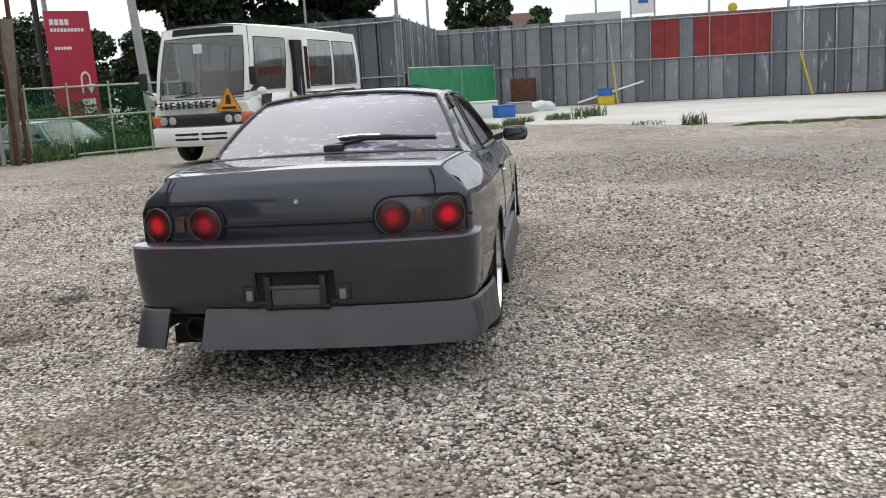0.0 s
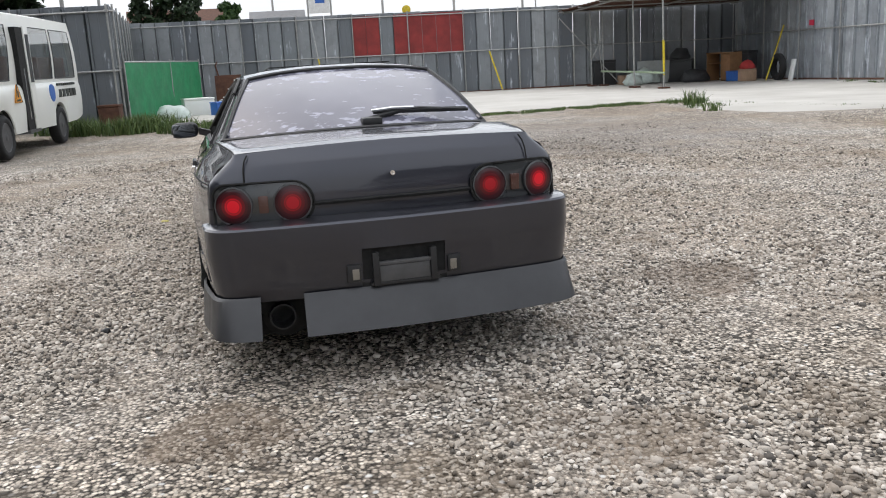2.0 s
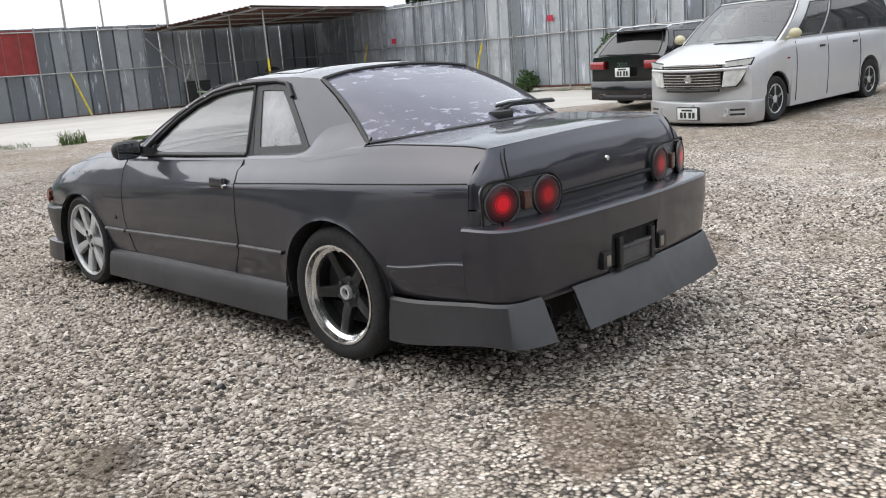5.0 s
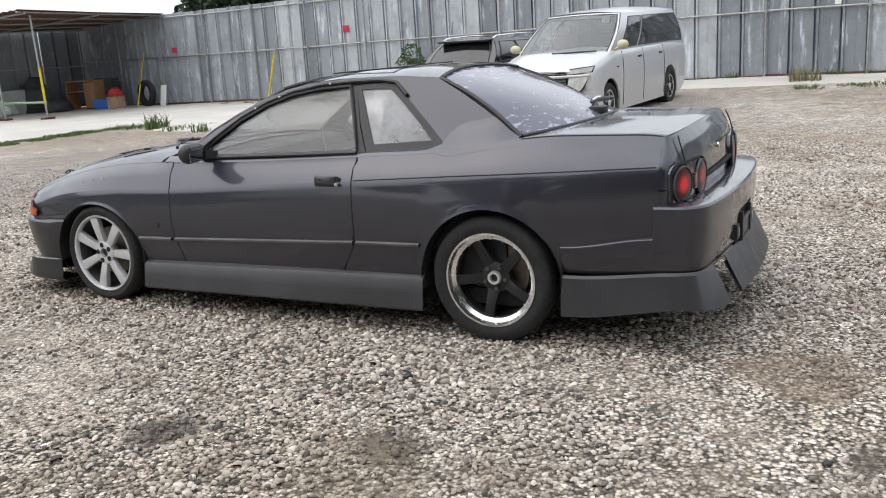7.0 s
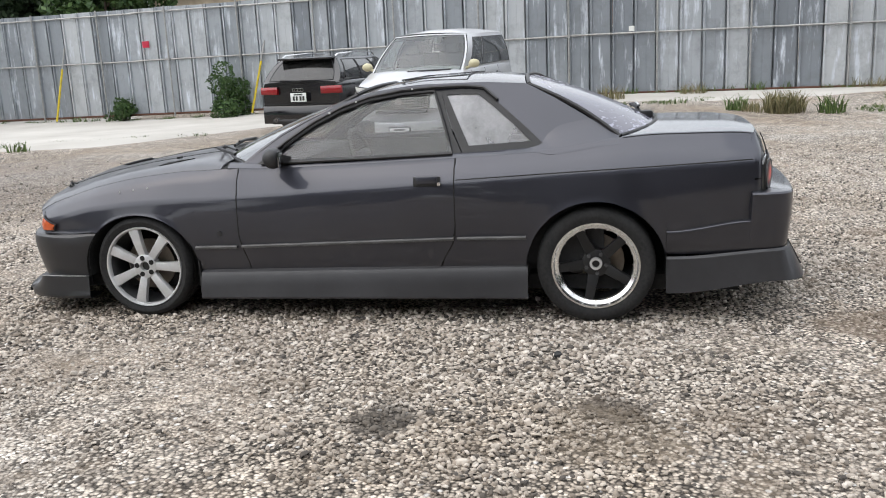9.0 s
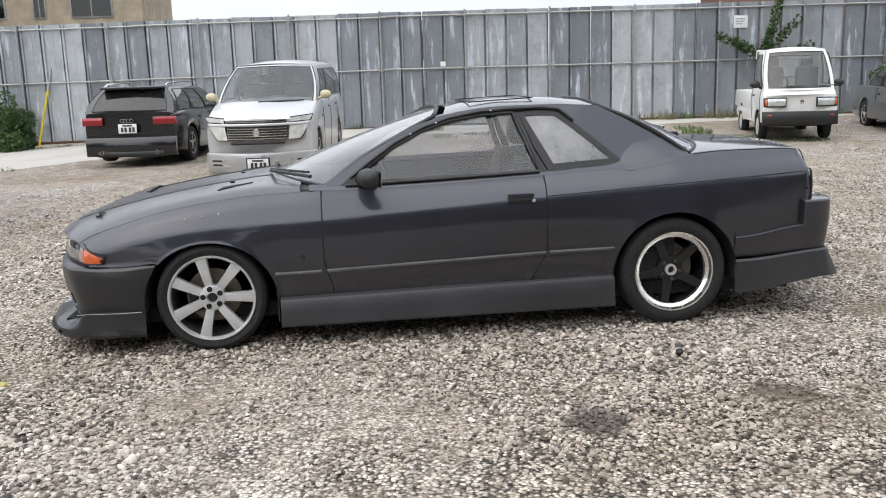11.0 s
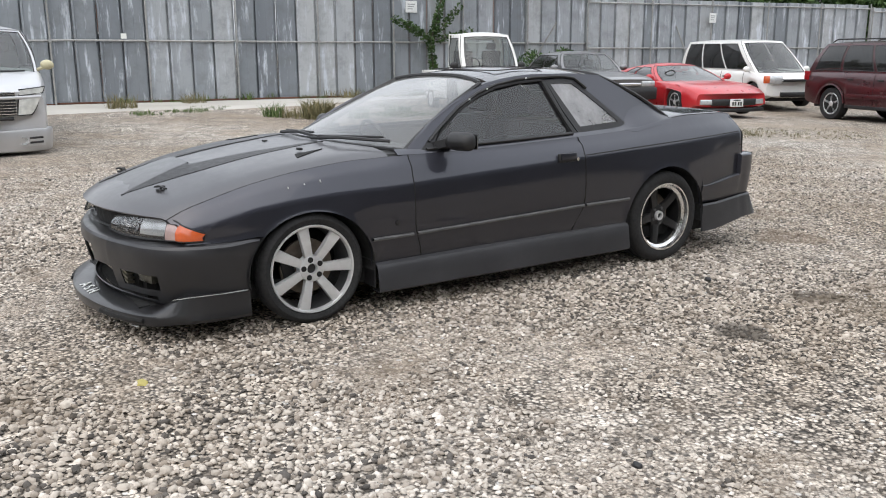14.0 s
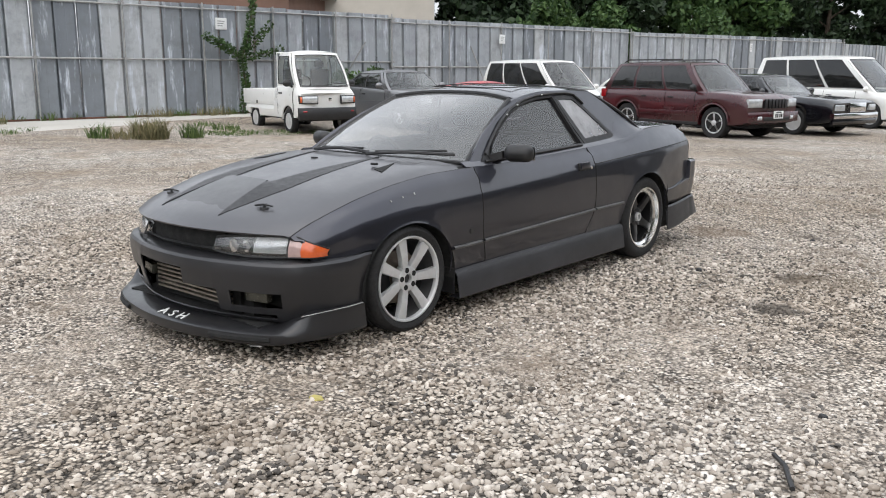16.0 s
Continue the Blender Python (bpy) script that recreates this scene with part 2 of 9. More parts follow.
def car_paint(name, col, rough=0.32, flake=0.25, coat=0.4, gloss=0.07):
    n = Nodes(name)
    dust = n.noise(3.0, 6.0, 0.7)
    fine = n.noise(45.0, 5.0, 0.7)
    c = n.mix(n.ramp(dust, (0.45, 0.0), (0.85, 0.22)), col, tuple(min(1, k * 1.5 + 0.012) for k in col))
    c = n.mix(n.ramp(fine, (0.62, 0.0), (0.85, 0.25)), c, tuple(min(1, k * 1.7 + 0.02) for k in col))
    n.set(Base_Color=c, Metallic=flake, Roughness=n.ramp(dust, (0.3, rough * 0.85), (0.75, rough * 1.35)), Coat_Weight=coat)
    n.bsdf.inputs["Coat Roughness"].default_value = gloss
    n.bump(n.noise(2.5, 2.0), 0.03, 0.02)
    return n.mat


GRAVEL, STONE, CONCRETE, SHEET = gravel_mat(), stone_mat(), concrete_mat(), steel_panel_mat(tone=0.9)
# SHEET's darker copy, with the north fences' shade put into the colour
SHADESHEET = steel_panel_mat("shaded_sheet", 0.58, 0.60)
PAINT = car_paint("gunmetal_paint", (0.043, 0.044, 0.056), 0.44, 0.85, 1.0, 0.06)
BUMPERP = car_paint("faded_bumper_paint", (0.027, 0.027, 0.030), 0.45, 0.5, 0.5, 0.2)
PRIMER = plain("grey_primer", (0.031, 0.031, 0.034), 0.40, 0.0, 0.28, 3.0, 0.1, 90)
HOODB = car_paint("matt_dark_bonnet", (0.088, 0.087, 0.094), 0.46, 0.6, 0.6, 0.16)
HOODD = car_paint("darker_bonnet_middle", (0.056, 0.056, 0.061), 0.46, 0.6, 0.6, 0.16)
BLACK = plain("black_plastic", (0.014, 0.014, 0.015), 0.5, 0.0, 0.25, 8.0)
RUBBER = plain("tyre_rubber", (0.0125, 0.0125, 0.013), 0.8, 0.0, 0.35, 12.0, 0.2, 120)
# near-black for undersides and joints, and for shade inside openings
DARK = plain("dark_underside_and_shade", (0.008, 0.008, 0.008), 0.9)
SILVER = plain("silver_alloy", (0.60, 0.605, 0.61), 0.34, 0.45, 0.12, 9.0)
POLISH = plain("polished_lip", (0.78, 0.78, 0.77), 0.18, 0.95, 0.1, 12.0)
SATIN = plain("black_alloy", (0.020, 0.020, 0.021), 0.4, 0.3, 0.2, 12.0)
CHROME = plain("chrome", (0.75, 0.75, 0.75), 0.12, 1.0, 0.06)
GLASS_D = glass("dark_glass", (0.34, 0.35, 0.36), 0.035)
GLASS_B = glass("privacy_glass", (0.02, 0.021, 0.023), 0.04)
GLASS_C = glass("clear_glass", (0.72, 0.77, 0.75), 0.035, ior=1.55)
WHITE = car_paint("white_paint", (0.72, 0.72, 0.70), 0.3, 0.0, 0.5)
OFFWHITE = car_paint("aged_white_paint", (0.74, 0.745, 0.70), 0.4, 0.0, 0.2)
SILVERP = car_paint("silver_paint", (0.46, 0.46, 0.465), 0.3, 0.55, 0.5)
PEARL = car_paint("pale_silver_paint", (0.54, 0.545, 0.56), 0.34, 0.4, 0.6)
BLACKP = car_paint("black_paint", (0.004, 0.004, 0.006), 0.2, 0.0, 0.7)
REDP = car_paint("red_paint", (0.44, 0.018, 0.024), 0.3, 0.0, 0.5)
MAROON = car_paint("maroon_paint", (0.048, 0.009, 0.012), 0.28, 0.2, 0.8)
GUNGREY = car_paint("grey_metallic_paint", (0.19, 0.19, 0.195), 0.3, 0.7, 0.8)
TAILRED = plain("red_lens", (0.26, 0.008, 0.012), 0.22, 0.0, 0.12, 20.0, coat=0.6)
AMBER = plain("amber_lens", (0.55, 0.10, 0.025), 0.2, 0.0, 0.15, 20.0, coat=0.6)
LENS = plain("clear_lens", (0.50, 0.52, 0.53), 0.14, 0.35, 0.25, 14.0, coat=0.6)
PLATE = plain("white_plate", (0.72, 0.73, 0.72), 0.4)
INK = plain("dark_ink", (0.02, 0.025, 0.02), 0.6)
PIPE = plain("galvanised_pipe", (0.34, 0.34, 0.33), 0.45, 0.5, 0.2, 9.0)
YELLOW = plain("yellow_paint", (0.55, 0.42, 0.02), 0.5, 0.0, 0.25, 9.0)
REDPANEL = plain("red_sheet", (0.22, 0.022, 0.020), 0.55, 0.1, 0.25, 2.5, 0.1, 20)
GREENNET = plain("green_mesh_sheet", (0.010, 0.20, 0.075), 0.6, 0.0, 0.25, 3.0, 0.3, 25)
RUST = plain("rusty_steel", (0.10, 0.045, 0.028), 0.85, 0.2, 0.35, 6.0, 0.3, 40)
WOOD = plain("brown_wood", (0.26, 0.135, 0.06), 0.6, 0.0, 0.2, 5.0)
BLUE = plain("blue_plastic", (0.03, 0.12, 0.42), 0.5)
# ---- mesh tools ----
def mesh_object(name, bm, material, smooth=None):
    me = bpy.data.meshes.new(name)
    bmesh.ops.recalc_face_normals(bm, faces=bm.faces[:])
    if smooth is not None:
        for f in bm.faces:
            f.smooth = True
        for e in bm.edges:
            if len(e.link_faces) == 2:
                e.smooth = e.calc_face_angle(0.0) < radians(smooth)
    bm.to_mesh(me)
    bm.free()
    for m in material if isinstance(material, (list, tuple)) else (material,):
        me.materials.append(m)
    return new(name, me)


def part(name, bm, material, parent, label="", smooth=38):
    """One mesh object under a thing or a part."""
    ob = mesh_object(name, bm, material, smooth)
    ob.parent = parent
    return tagged(ob, label)


def thing(name, label, category, group="", kind="", at=None):
    ob = tagged(new(name), label, category, group, kind)
    ob.empty_display_size = 0.2
    if at is not None:
        ob.matrix_basis = at
    return ob


def solid(name, bm, material, label, category, group="", kind="", smooth=38, at=None):
    ob = tagged(mesh_object(name, bm, material, smooth), label, category, group, kind)
    if at is not None:
        ob.matrix_basis = at
    return ob


def box(bm, x0, x1, y0, y1, z0, z1, bevel=0.0, m=None):
    vs = [bm.verts.new(p) for p in ((x0, y0, z0), (x1, y0, z0), (x1, y1, z0), (x0, y1, z0), (x0, y0, z1), (x1, y0, z1), (x1, y1, z1), (x0, y1, z1))]
    fs = [bm.faces.new([vs[i] for i in q]) for q in ((3, 2, 1, 0), (4, 5, 6, 7), (0, 1, 5, 4), (1, 2, 6, 5), (2, 3, 7, 6), (3, 0, 4, 7))]
    if m is not None:
        bmesh.ops.transform(bm, matrix=m, verts=vs)
    if bevel:
        es = {e for f in fs for e in f.edges}
        bmesh.ops.bevel(bm, geom=list(es), offset=bevel, segments=2, profile=0.6, affect="EDGES")
    return bm


def boxm(*a, **k):
    return box(bmesh.new(), *a, **k)


def tube(bm, a, b, r, n=8, r2=None):
    """A rod from a to b."""
    a, b = Vector(a), Vector(b)
    q = (b - a).to_track_quat("Z", "Y").to_matrix()
    rings = []
    for p, rad in ((a, r), (b, r if r2 is None else r2)):
        rings.append([bm.verts.new(p + q @ Vector((rad * math.cos(2 * math.pi * i / n), rad * math.sin(2 * math.pi * i / n), 0))) for i in range(n)])
    for i in range(n):
        bm.faces.new((rings[0][i], rings[0][(i + 1) % n], rings[1][(i + 1) % n], rings[1][i]))
    bm.faces.new(rings[0][::-1])
    bm.faces.new(rings[1])
    return bm


def polytube(bm, pts, r, n=6):
    """One bent rod through the points; a loop when the last point is the first."""
    pts = [Vector(p) for p in pts]
    loop = len(pts) > 3 and (pts[0] - pts[-1]).length < 1e-5
    if loop:
        pts = pts[:-1]
    m = len(pts)
    dirs = []
    for i in range(m):
        a = pts[i - 1] if i or loop else pts[0]
        b = pts[(i + 1) % m] if i < m - 1 or loop else pts[-1]
        dirs.append((b - a).normalized())
    side = dirs[0].orthogonal().normalized()
    rings = []
    for i in range(m):
        if i:
            side = dirs[i - 1].rotation_difference(dirs[i]) @ side
        other = dirs[i].cross(side)
        rings.append([bm.verts.new(pts[i] + side * (r * math.cos(2 * math.pi * k / n)) + other * (r * math.sin(2 * math.pi * k / n))) for k in range(n)])
    for a, b in zip(rings, rings[1:]):
        for k in range(n):
            bm.faces.new((a[k], a[(k + 1) % n], b[(k + 1) % n], b[k]))
    if loop:
        a, b = rings[-1], rings[0]
        turn = min(range(n), key=lambda q: sum((a[k].co - b[(k + q) % n].co).length for k in range(n)))
        for k in range(n):
            bm.faces.new((a[k], a[(k + 1) % n], b[(k + 1 + turn) % n], b[(k + turn) % n]))
    else:
        bm.faces.new(rings[0][::-1])
        bm.faces.new(rings[-1])
    return bm


def lathe(bm, profile, n=40, axis="x", centre=(0, 0, 0), closed=False):
    """Turns (along, radius) pairs round an axis."""
    rings = []
    for al, rad in profile:
        ring = []
        for i in range(n):
            a = 2 * math.pi * i / n
            p = (al, rad * math.cos(a), rad * math.sin(a)) if axis == "x" else (rad * math.cos(a), al, rad * math.sin(a)) if axis == "y" else (rad * math.cos(a), rad * math.sin(a), al)
            ring.append(bm.verts.new(Vector(p) + Vector(centre)))
        rings.append(ring)
    pairs = list(zip(rings, rings[1:])) + ([(rings[-1], rings[0])] if closed else [])
    for a, b in pairs:
        for i in range(n):
            bm.faces.new((a[i], a[(i + 1) % n], b[(i + 1) % n], b[i]))
    if not closed:
        if profile[0][1] > 1e-6:
            bm.faces.new(rings[0][::-1])
        if profile[-1][1] > 1e-6:
            bm.faces.new(rings[-1])
    bmesh.ops.remove_doubles(bm, verts=bm.verts[:], dist=1e-5)
    return bm


def grid(bm, rows, close_u=False):
    """Quads over rows of points."""
    vs = [[bm.verts.new(p) for p in row] for row in rows]
    for a, b in zip(vs, vs[1:]):
        m = len(a)
        for i in range(m if close_u else m - 1):
            try:
                bm.faces.new((a[i], a[(i + 1) % m], b[(i + 1) % m], b[i]))
            except ValueError:
                pass
    return vs


def thicken(bm, d):
    """Gives a sheet depth, inwards by d."""
    bmesh.ops.recalc_face_normals(bm, faces=bm.faces[:])
    bmesh.ops.solidify(bm, geom=bm.faces[:], thickness=d)
    return bm


def prism(pts, d, up):
    """A plate with the outline pts (3D) and depth along the vector up * d."""
    bm = bmesh.new()
    off = Vector(up) * d
    lo = [bm.verts.new(p) for p in pts]
    hi = [bm.verts.new(Vector(p) + off) for p in pts]
    bm.faces.new(lo[::-1])
    bm.faces.new(hi)
    n = len(pts)
    for i in range(n):
        bm.faces.new((lo[i], lo[(i + 1) % n], hi[(i + 1) % n], hi[i]))
    return bm


def curve(keys):
    """Smooth one-valued curve through (t, v) keys."""
    keys = sorted(keys)
    ts, vs = np.array([k[0] for k in keys], float), np.array([k[1] for k in keys], float)
    d = np.diff(vs) / np.diff(ts)
    m = np.empty_like(vs)
    m[0], m[-1] = d[0], d[-1]
    for i in range(1, len(vs) - 1):
        m[i] = 0 if d[i - 1] * d[i] <= 0 else 2 * d[i - 1] * d[i] / (d[i - 1] + d[i])

    def at(t):
        t = min(max(t, ts[0]), ts[-1])
        i = min(max(int(np.searchsorted(ts, t)) - 1, 0), len(ts) - 2)
        h = ts[i + 1] - ts[i]
        s = (t - ts[i]) / h
        return float((1 + 2 * s) * (1 - s) ** 2 * vs[i] + s * (1 - s) ** 2 * h * m[i] + s * s * (3 - 2 * s) * vs[i + 1] + s * s * (s - 1) * h * m[i + 1])
    return at


def smoothstep(a, b, x):
    s = min(max((x - a) / (b - a), 0.0), 1.0)
    return s * s * (3 - 2 * s)


def height(x, y):
    """Level of the yard: it rises a little to the south-east fence and falls to the north."""
    tilt = 0.20 - 0.34 * smoothstep(-1.0, 13.0, y)
    z = smoothstep(8.0, 16.0, x) * tilt
    z -= 0.11 * smoothstep(15.0, 28.0, y) * (1 - smoothstep(8.0, 16.0, x))
    z -= 0.10 * smoothstep(-11.0, -16.0, y) * (1 - smoothstep(8.0, 13.0, x))
    # lower field beyond the pipe fence
    z -= 0.75 * smoothstep(0.6, 4.0, -0.72 * (x + 10.4) + 0.69 * (y - 12.3)) * smoothstep(-7.5, -9.5, x)
    return z


def plate_bars(parent, at, w=0.33, h=0.165):
    """Number plate with its unreadable characters as plain bars."""
    p = part("number_plate", boxm(-w / 2, w / 2, -0.006, 0.006, -h / 2, h / 2, 0.003, m=at), PLATE, parent, "white plate with dark characters")
    bm = bmesh.new()
    box(bm, -0.09 * w / 0.33, 0.09 * w / 0.33, -0.009, -0.006, h * 0.24, h * 0.40, m=at)
    for i in range(4):
        x = (-0.115 + 0.06 * i + (0.022 if i > 1 else 0)) * w / 0.33
        box(bm, x, x + 0.042 * w / 0.33, -0.009, -0.006, -h * 0.36, h * 0.14, m=at)
    part("characters", bm, INK, p, "dark bars", None)
# ---- ground ----
def build_ground():
    xs = sorted(set([-400, -150, -80, -50, -36] + [round(-28 + 1.0 * i, 2) for i in range(53)] + [26, 32, 45, 80, 150, 400]))
    ys = sorted(set([-400, -150, -90, -60] + [round(-46 + 1.0 * i, 2) for i in range(79)] + [38, 50, 80, 150, 400]))
    bm = bmesh.new()
    rows = []
    for y in ys:
        rows.append([(x, y, height(x, y) + (0.012 * noise.noise(Vector((x * 0.5, y * 0.5, 0))) if abs(x) < 25 and abs(y) < 30 else 0)) for x in xs])
    grid(bm, rows)
    return solid("ground", bm, GRAVEL, "grey and beige crushed gravel yard with worn patches", "ground", kind="structure", smooth=180)


ground = build_ground()


def edge_x(y):
    """Where the concrete begins, going east."""
    return curve(((-16, 15.4), (-9, 15.2), (-7, 14.9), (-4.2, 14.0), (-2, 14.5), (0, 14.4), (2, 14.2), (5, 13.0), (6.6, 11.8), (8, 9.4), (10, 8.6), (12.6, 10.3)))(y) + 0.22 * noise.noise(Vector((y * 0.8, 3, 0))) + 0.1 * noise.noise(Vector((y * 2.7, 9, 0)))


def edge_y(x):
    """Where the concrete begins, going north."""
    return curve(((-2, 17.2), (0.5, 16.4), (2.6, 14.8), (4, 13.4), (6.4, 13.0), (8, 12.9), (10.3, 13.1)))(x) + 0.18 * noise.noise(Vector((x * 0.9, 5, 0)))


def build_apron():
    bm = bmesh.new()
    rows = []
    for i in range(141):
        y = -16 + i * (12.8 + 16) / 140
        x0, x1 = edge_x(min(y, 12.6)), 17.05 + 0.1 * y
        row = []
        for j in range(15):
            s = j / 14
            x = x0 + (x1 - x0) * s
            row.append((x, y, height(x, y) + 0.035 + (-0.06 if j == 0 else 0)))
        rows.append(row)
    grid(bm, rows)
    a = solid("concrete_apron", bm, CONCRETE, "pale weathered concrete strip along the steel fence", "pavement", kind="structure", smooth=60)
    bm = bmesh.new()
    rows = []
    for i in range(101):
        x = -2 + i * (19.3 + 2) / 100
        y0 = edge_y(min(x, 10.3)) if x < 10.3 else 12.8
        y1 = 27.55 - 0.235 * (x - 7)
        row = []
        for j in range(15):
            s = j / 14
            y = y0 + (y1 - y0) * s
            row.append((x, y, height(x, y) + 0.035 + (-0.06 if j == 0 and x < 10.4 else 0)))
        rows.append(row)
    grid(bm, rows)
    b = solid("concrete_apron", bm, CONCRETE, "pale weathered concrete yard before the back fence", "pavement", kind="structure", smooth=60)
    return a, b


build_apron()


# ---- steel fences ----
def panel_mesh(w, h, name="sheet"):
    """Folded steel sheet, raised flanges at both sides and one shallow rib."""
    bm = bmesh.new()
    prof = ((-0.004, 0.03), (0.0, -0.045), (0.038, -0.048), (0.046, -0.002), (w * 0.5 - 0.012, 0.002), (w * 0.5, -0.003), (w * 0.5 + 0.012, 0.002), (w - 0.060, 0.0), (w - 0.056, -0.012), (w - 0.052, 0.075), (w - 0.012, 0.078), (w - 0.010, 0.03))
    grid(bm, [[(x, y, z) for x, y in prof] for z in (0.0, h)])
    bmesh.ops.recalc_face_normals(bm, faces=bm.faces[:])
    bmesh.ops.solidify(bm, geom=bm.faces[:], thickness=0.004)
    me = bpy.data.meshes.new(name)
    bm.to_mesh(me)
    bm.free()
    return me


def fence(name, label, a, b, base, top, rails, pitch=0.525, mats=None, posts=4, braces=()):
    """A run of upright sheets from a to b, its face to the right-hand side of that way, with pipes in front. base, top: levels as functions of the share of the way."""
    a, b = Vector((*a, 0)), Vector((*b, 0))
    way = (b - a).normalized()
    n = max(1, int((b - a).length / pitch))
    w = (b - a).length / n
    rz = math.degrees(math.atan2(way.y, way.x))
    root = thing(name, label, "fence", kind="structure")
    hs = {}
    for i in range(n):
        s = (i + 0.5) / n
        z0, z1 = base(s), top(s) + (0.0 if i % 5 else 0.012)
        key = round(z1 - z0, 2)
        m = mats(i, n) if mats else SHEET
        if (key, m) not in hs:
            hs[(key, m)] = panel_mesh(w, key)
            hs[(key, m)].materials.append(m)
        ob = new("sheet", hs[(key, m)])
        ob.parent = root
        p = a + way * (w * i)
        ob.matrix_basis = pose(p.x, p.y, z0, 0.0, random.uniform(-0.25, 0.25), rz + random.uniform(-0.5, 0.5))
    out = Vector((way.y, -way.x, 0))
    L = (b - a).length
    for level in rails:
        k = max(1, int(L / 6))
        for j in range(k):
            s0, s1 = j / k, (j + 1) / k
            p, q = a + way * (L * s0) + out * 0.065, a + way * (L * s1 + 0.15) + out * 0.065
            p.z, q.z = level(s0) + random.uniform(-0.015, 0.015), level(s1) + random.uniform(-0.015, 0.015)
            part("rail", tube(bmesh.new(), p, q, 0.024), PIPE, root)
    k = max(1, int(L / (w * posts)))
    for j in range(k + 1):
        s = j / k
        p = a + way * (L * s) + out * 0.11
        part("post", tube(bmesh.new(), (p.x, p.y, base(s) - 0.05), (p.x, p.y, top(s) + 0.03), 0.024), PIPE, root)
        bm = bmesh.new()
        for level in rails:
            box(bm, -0.04, 0.04, -0.05, 0.02, -0.035, 0.035, m=pose(p.x, p.y, level(s), 0, 0, rz))
        part("clamp", bm, PIPE, root, smooth=None)
    # foot rail
    p, q = a + out * 0.06, b + out * 0.06
    p.z, q.z = base(0) + 0.03, base(1) + 0.03
    part("foot_rail", tube(bmesh.new(), p, q, 0.03), RUST, root)
    return root


CORNER = (19.5, 24.66)
lerp = lambda u, v: (lambda s: u + (v - u) * s)
fence("fence_east", "tall weathered grey galvanised steel sheet fence with pipe rails", CORNER, (17.0, -0.3), lerp(-0.17, 0.2), lerp(2.97, 3.09), (lerp(1.50, 1.67), lerp(2.85, 2.98)))
fence("fence_east", "tall weathered grey galvanised steel sheet fence with pipe rails", (17.0, -0.3), (15.5, -15.1), lerp(0.22, 0.22), lerp(3.09, 3.07), (lerp(1.68, 1.66), lerp(2.98, 2.96)))
fence("fence_south_east", "grey steel sheet fence behind the parked cars", (15.5, -15.1), (13.7, -26.7), lerp(0.1, -0.1), lerp(2.98, 2.98), (lerp(1.5, 1.5), lerp(2.85, 2.85)))
fence("fence_south_east", "grey steel sheet fence behind the parked cars", (13.6, -26.7), (10.5, -42.5), lerp(-0.2, -0.2), lerp(2.88, 2.95), (lerp(1.5, 1.5), lerp(2.75, 2.8)), posts=6)
fence("fence_south_east", "grey steel sheet fence far off behind the parked cars", (10.5, -42.5), (10.0, -58.0), lerp(-0.2, -0.2), lerp(2.75, 2.8), (lerp(1.4, 1.4),), posts=8)
B0 = (-3.2, 27.6 - 0.235 * (-3.2 - 7))


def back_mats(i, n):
    return SHADESHEET


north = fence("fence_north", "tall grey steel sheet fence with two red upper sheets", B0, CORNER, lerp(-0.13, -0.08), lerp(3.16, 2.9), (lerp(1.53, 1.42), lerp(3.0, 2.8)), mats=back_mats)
for x0, x1 in ((5.05, 6.05), (6.58, 9.22)):
    k = max(1, round((x1 - x0) / 0.5))
    for i in range(k):
        xa, xb = x0 + (x1 - x0) * i / k, x0 + (x1 - x0) * (i + 1) / k - 0.012
        za, zb = 27.6 - 0.235 * (xa - 7), 27.6 - 0.235 * (xb - 7)
        part("red_sheet", prism([(xa, za - 0.055, 1.46), (xb, zb - 0.055, 1.46), (xb, zb - 0.055, 2.97), (xa, za - 0.055, 2.97)], 0.02, (0.23, 1, 0)), REDPANEL, north, "dull red painted sheet", None)

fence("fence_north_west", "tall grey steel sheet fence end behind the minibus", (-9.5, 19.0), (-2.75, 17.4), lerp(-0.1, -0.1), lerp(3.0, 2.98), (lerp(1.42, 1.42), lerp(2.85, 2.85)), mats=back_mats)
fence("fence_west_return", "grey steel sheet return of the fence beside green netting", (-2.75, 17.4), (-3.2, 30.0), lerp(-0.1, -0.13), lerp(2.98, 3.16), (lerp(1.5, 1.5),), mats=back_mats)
# ---- the dark grey coupe ----
C_ZB = curve(((1.95, 0.625), (1.87, 0.675), (1.74, 0.722), (1.55, 0.785), (1.25, 0.845), (0.97, 0.872), (0.67, 0.868), (0.54, 0.866), (-0.53, 0.898), (-1.05, 0.925), (-1.40, 0.972), (-1.65, 0.988), (-2.0, 0.985), (-2.10, 0.975)))
C_XB = curve(((1.95, 0.70), (1.8, 0.735), (1.5, 0.755), (1.0, 0.758), (0.5, 0.755), (-0.5, 0.752), (-1.05, 0.742), (-1.4, 0.722), (-1.7, 0.700), (-2.10, 0.655)))
C_ZC = curve(((1.95, 0.575), (1.6, 0.66), (1.2, 0.70), (0.74, 0.715), (-0.55, 0.782), (-1.33, 0.822), (-2.10, 0.855)))
C_XC = curve(((1.95, 0.765), (1.8, 0.795), (1.3, 0.828), (0.7, 0.826), (-0.5, 0.832), (-1.3, 0.832), (-1.8, 0.805), (-2.10, 0.768)))
C_XM = curve(((1.95, 0.775), (1.8, 0.805), (1.3, 0.850), (0.9, 0.842), (-0.5, 0.848), (-1.3, 0.856), (-1.8, 0.822), (-2.10, 0.782)))
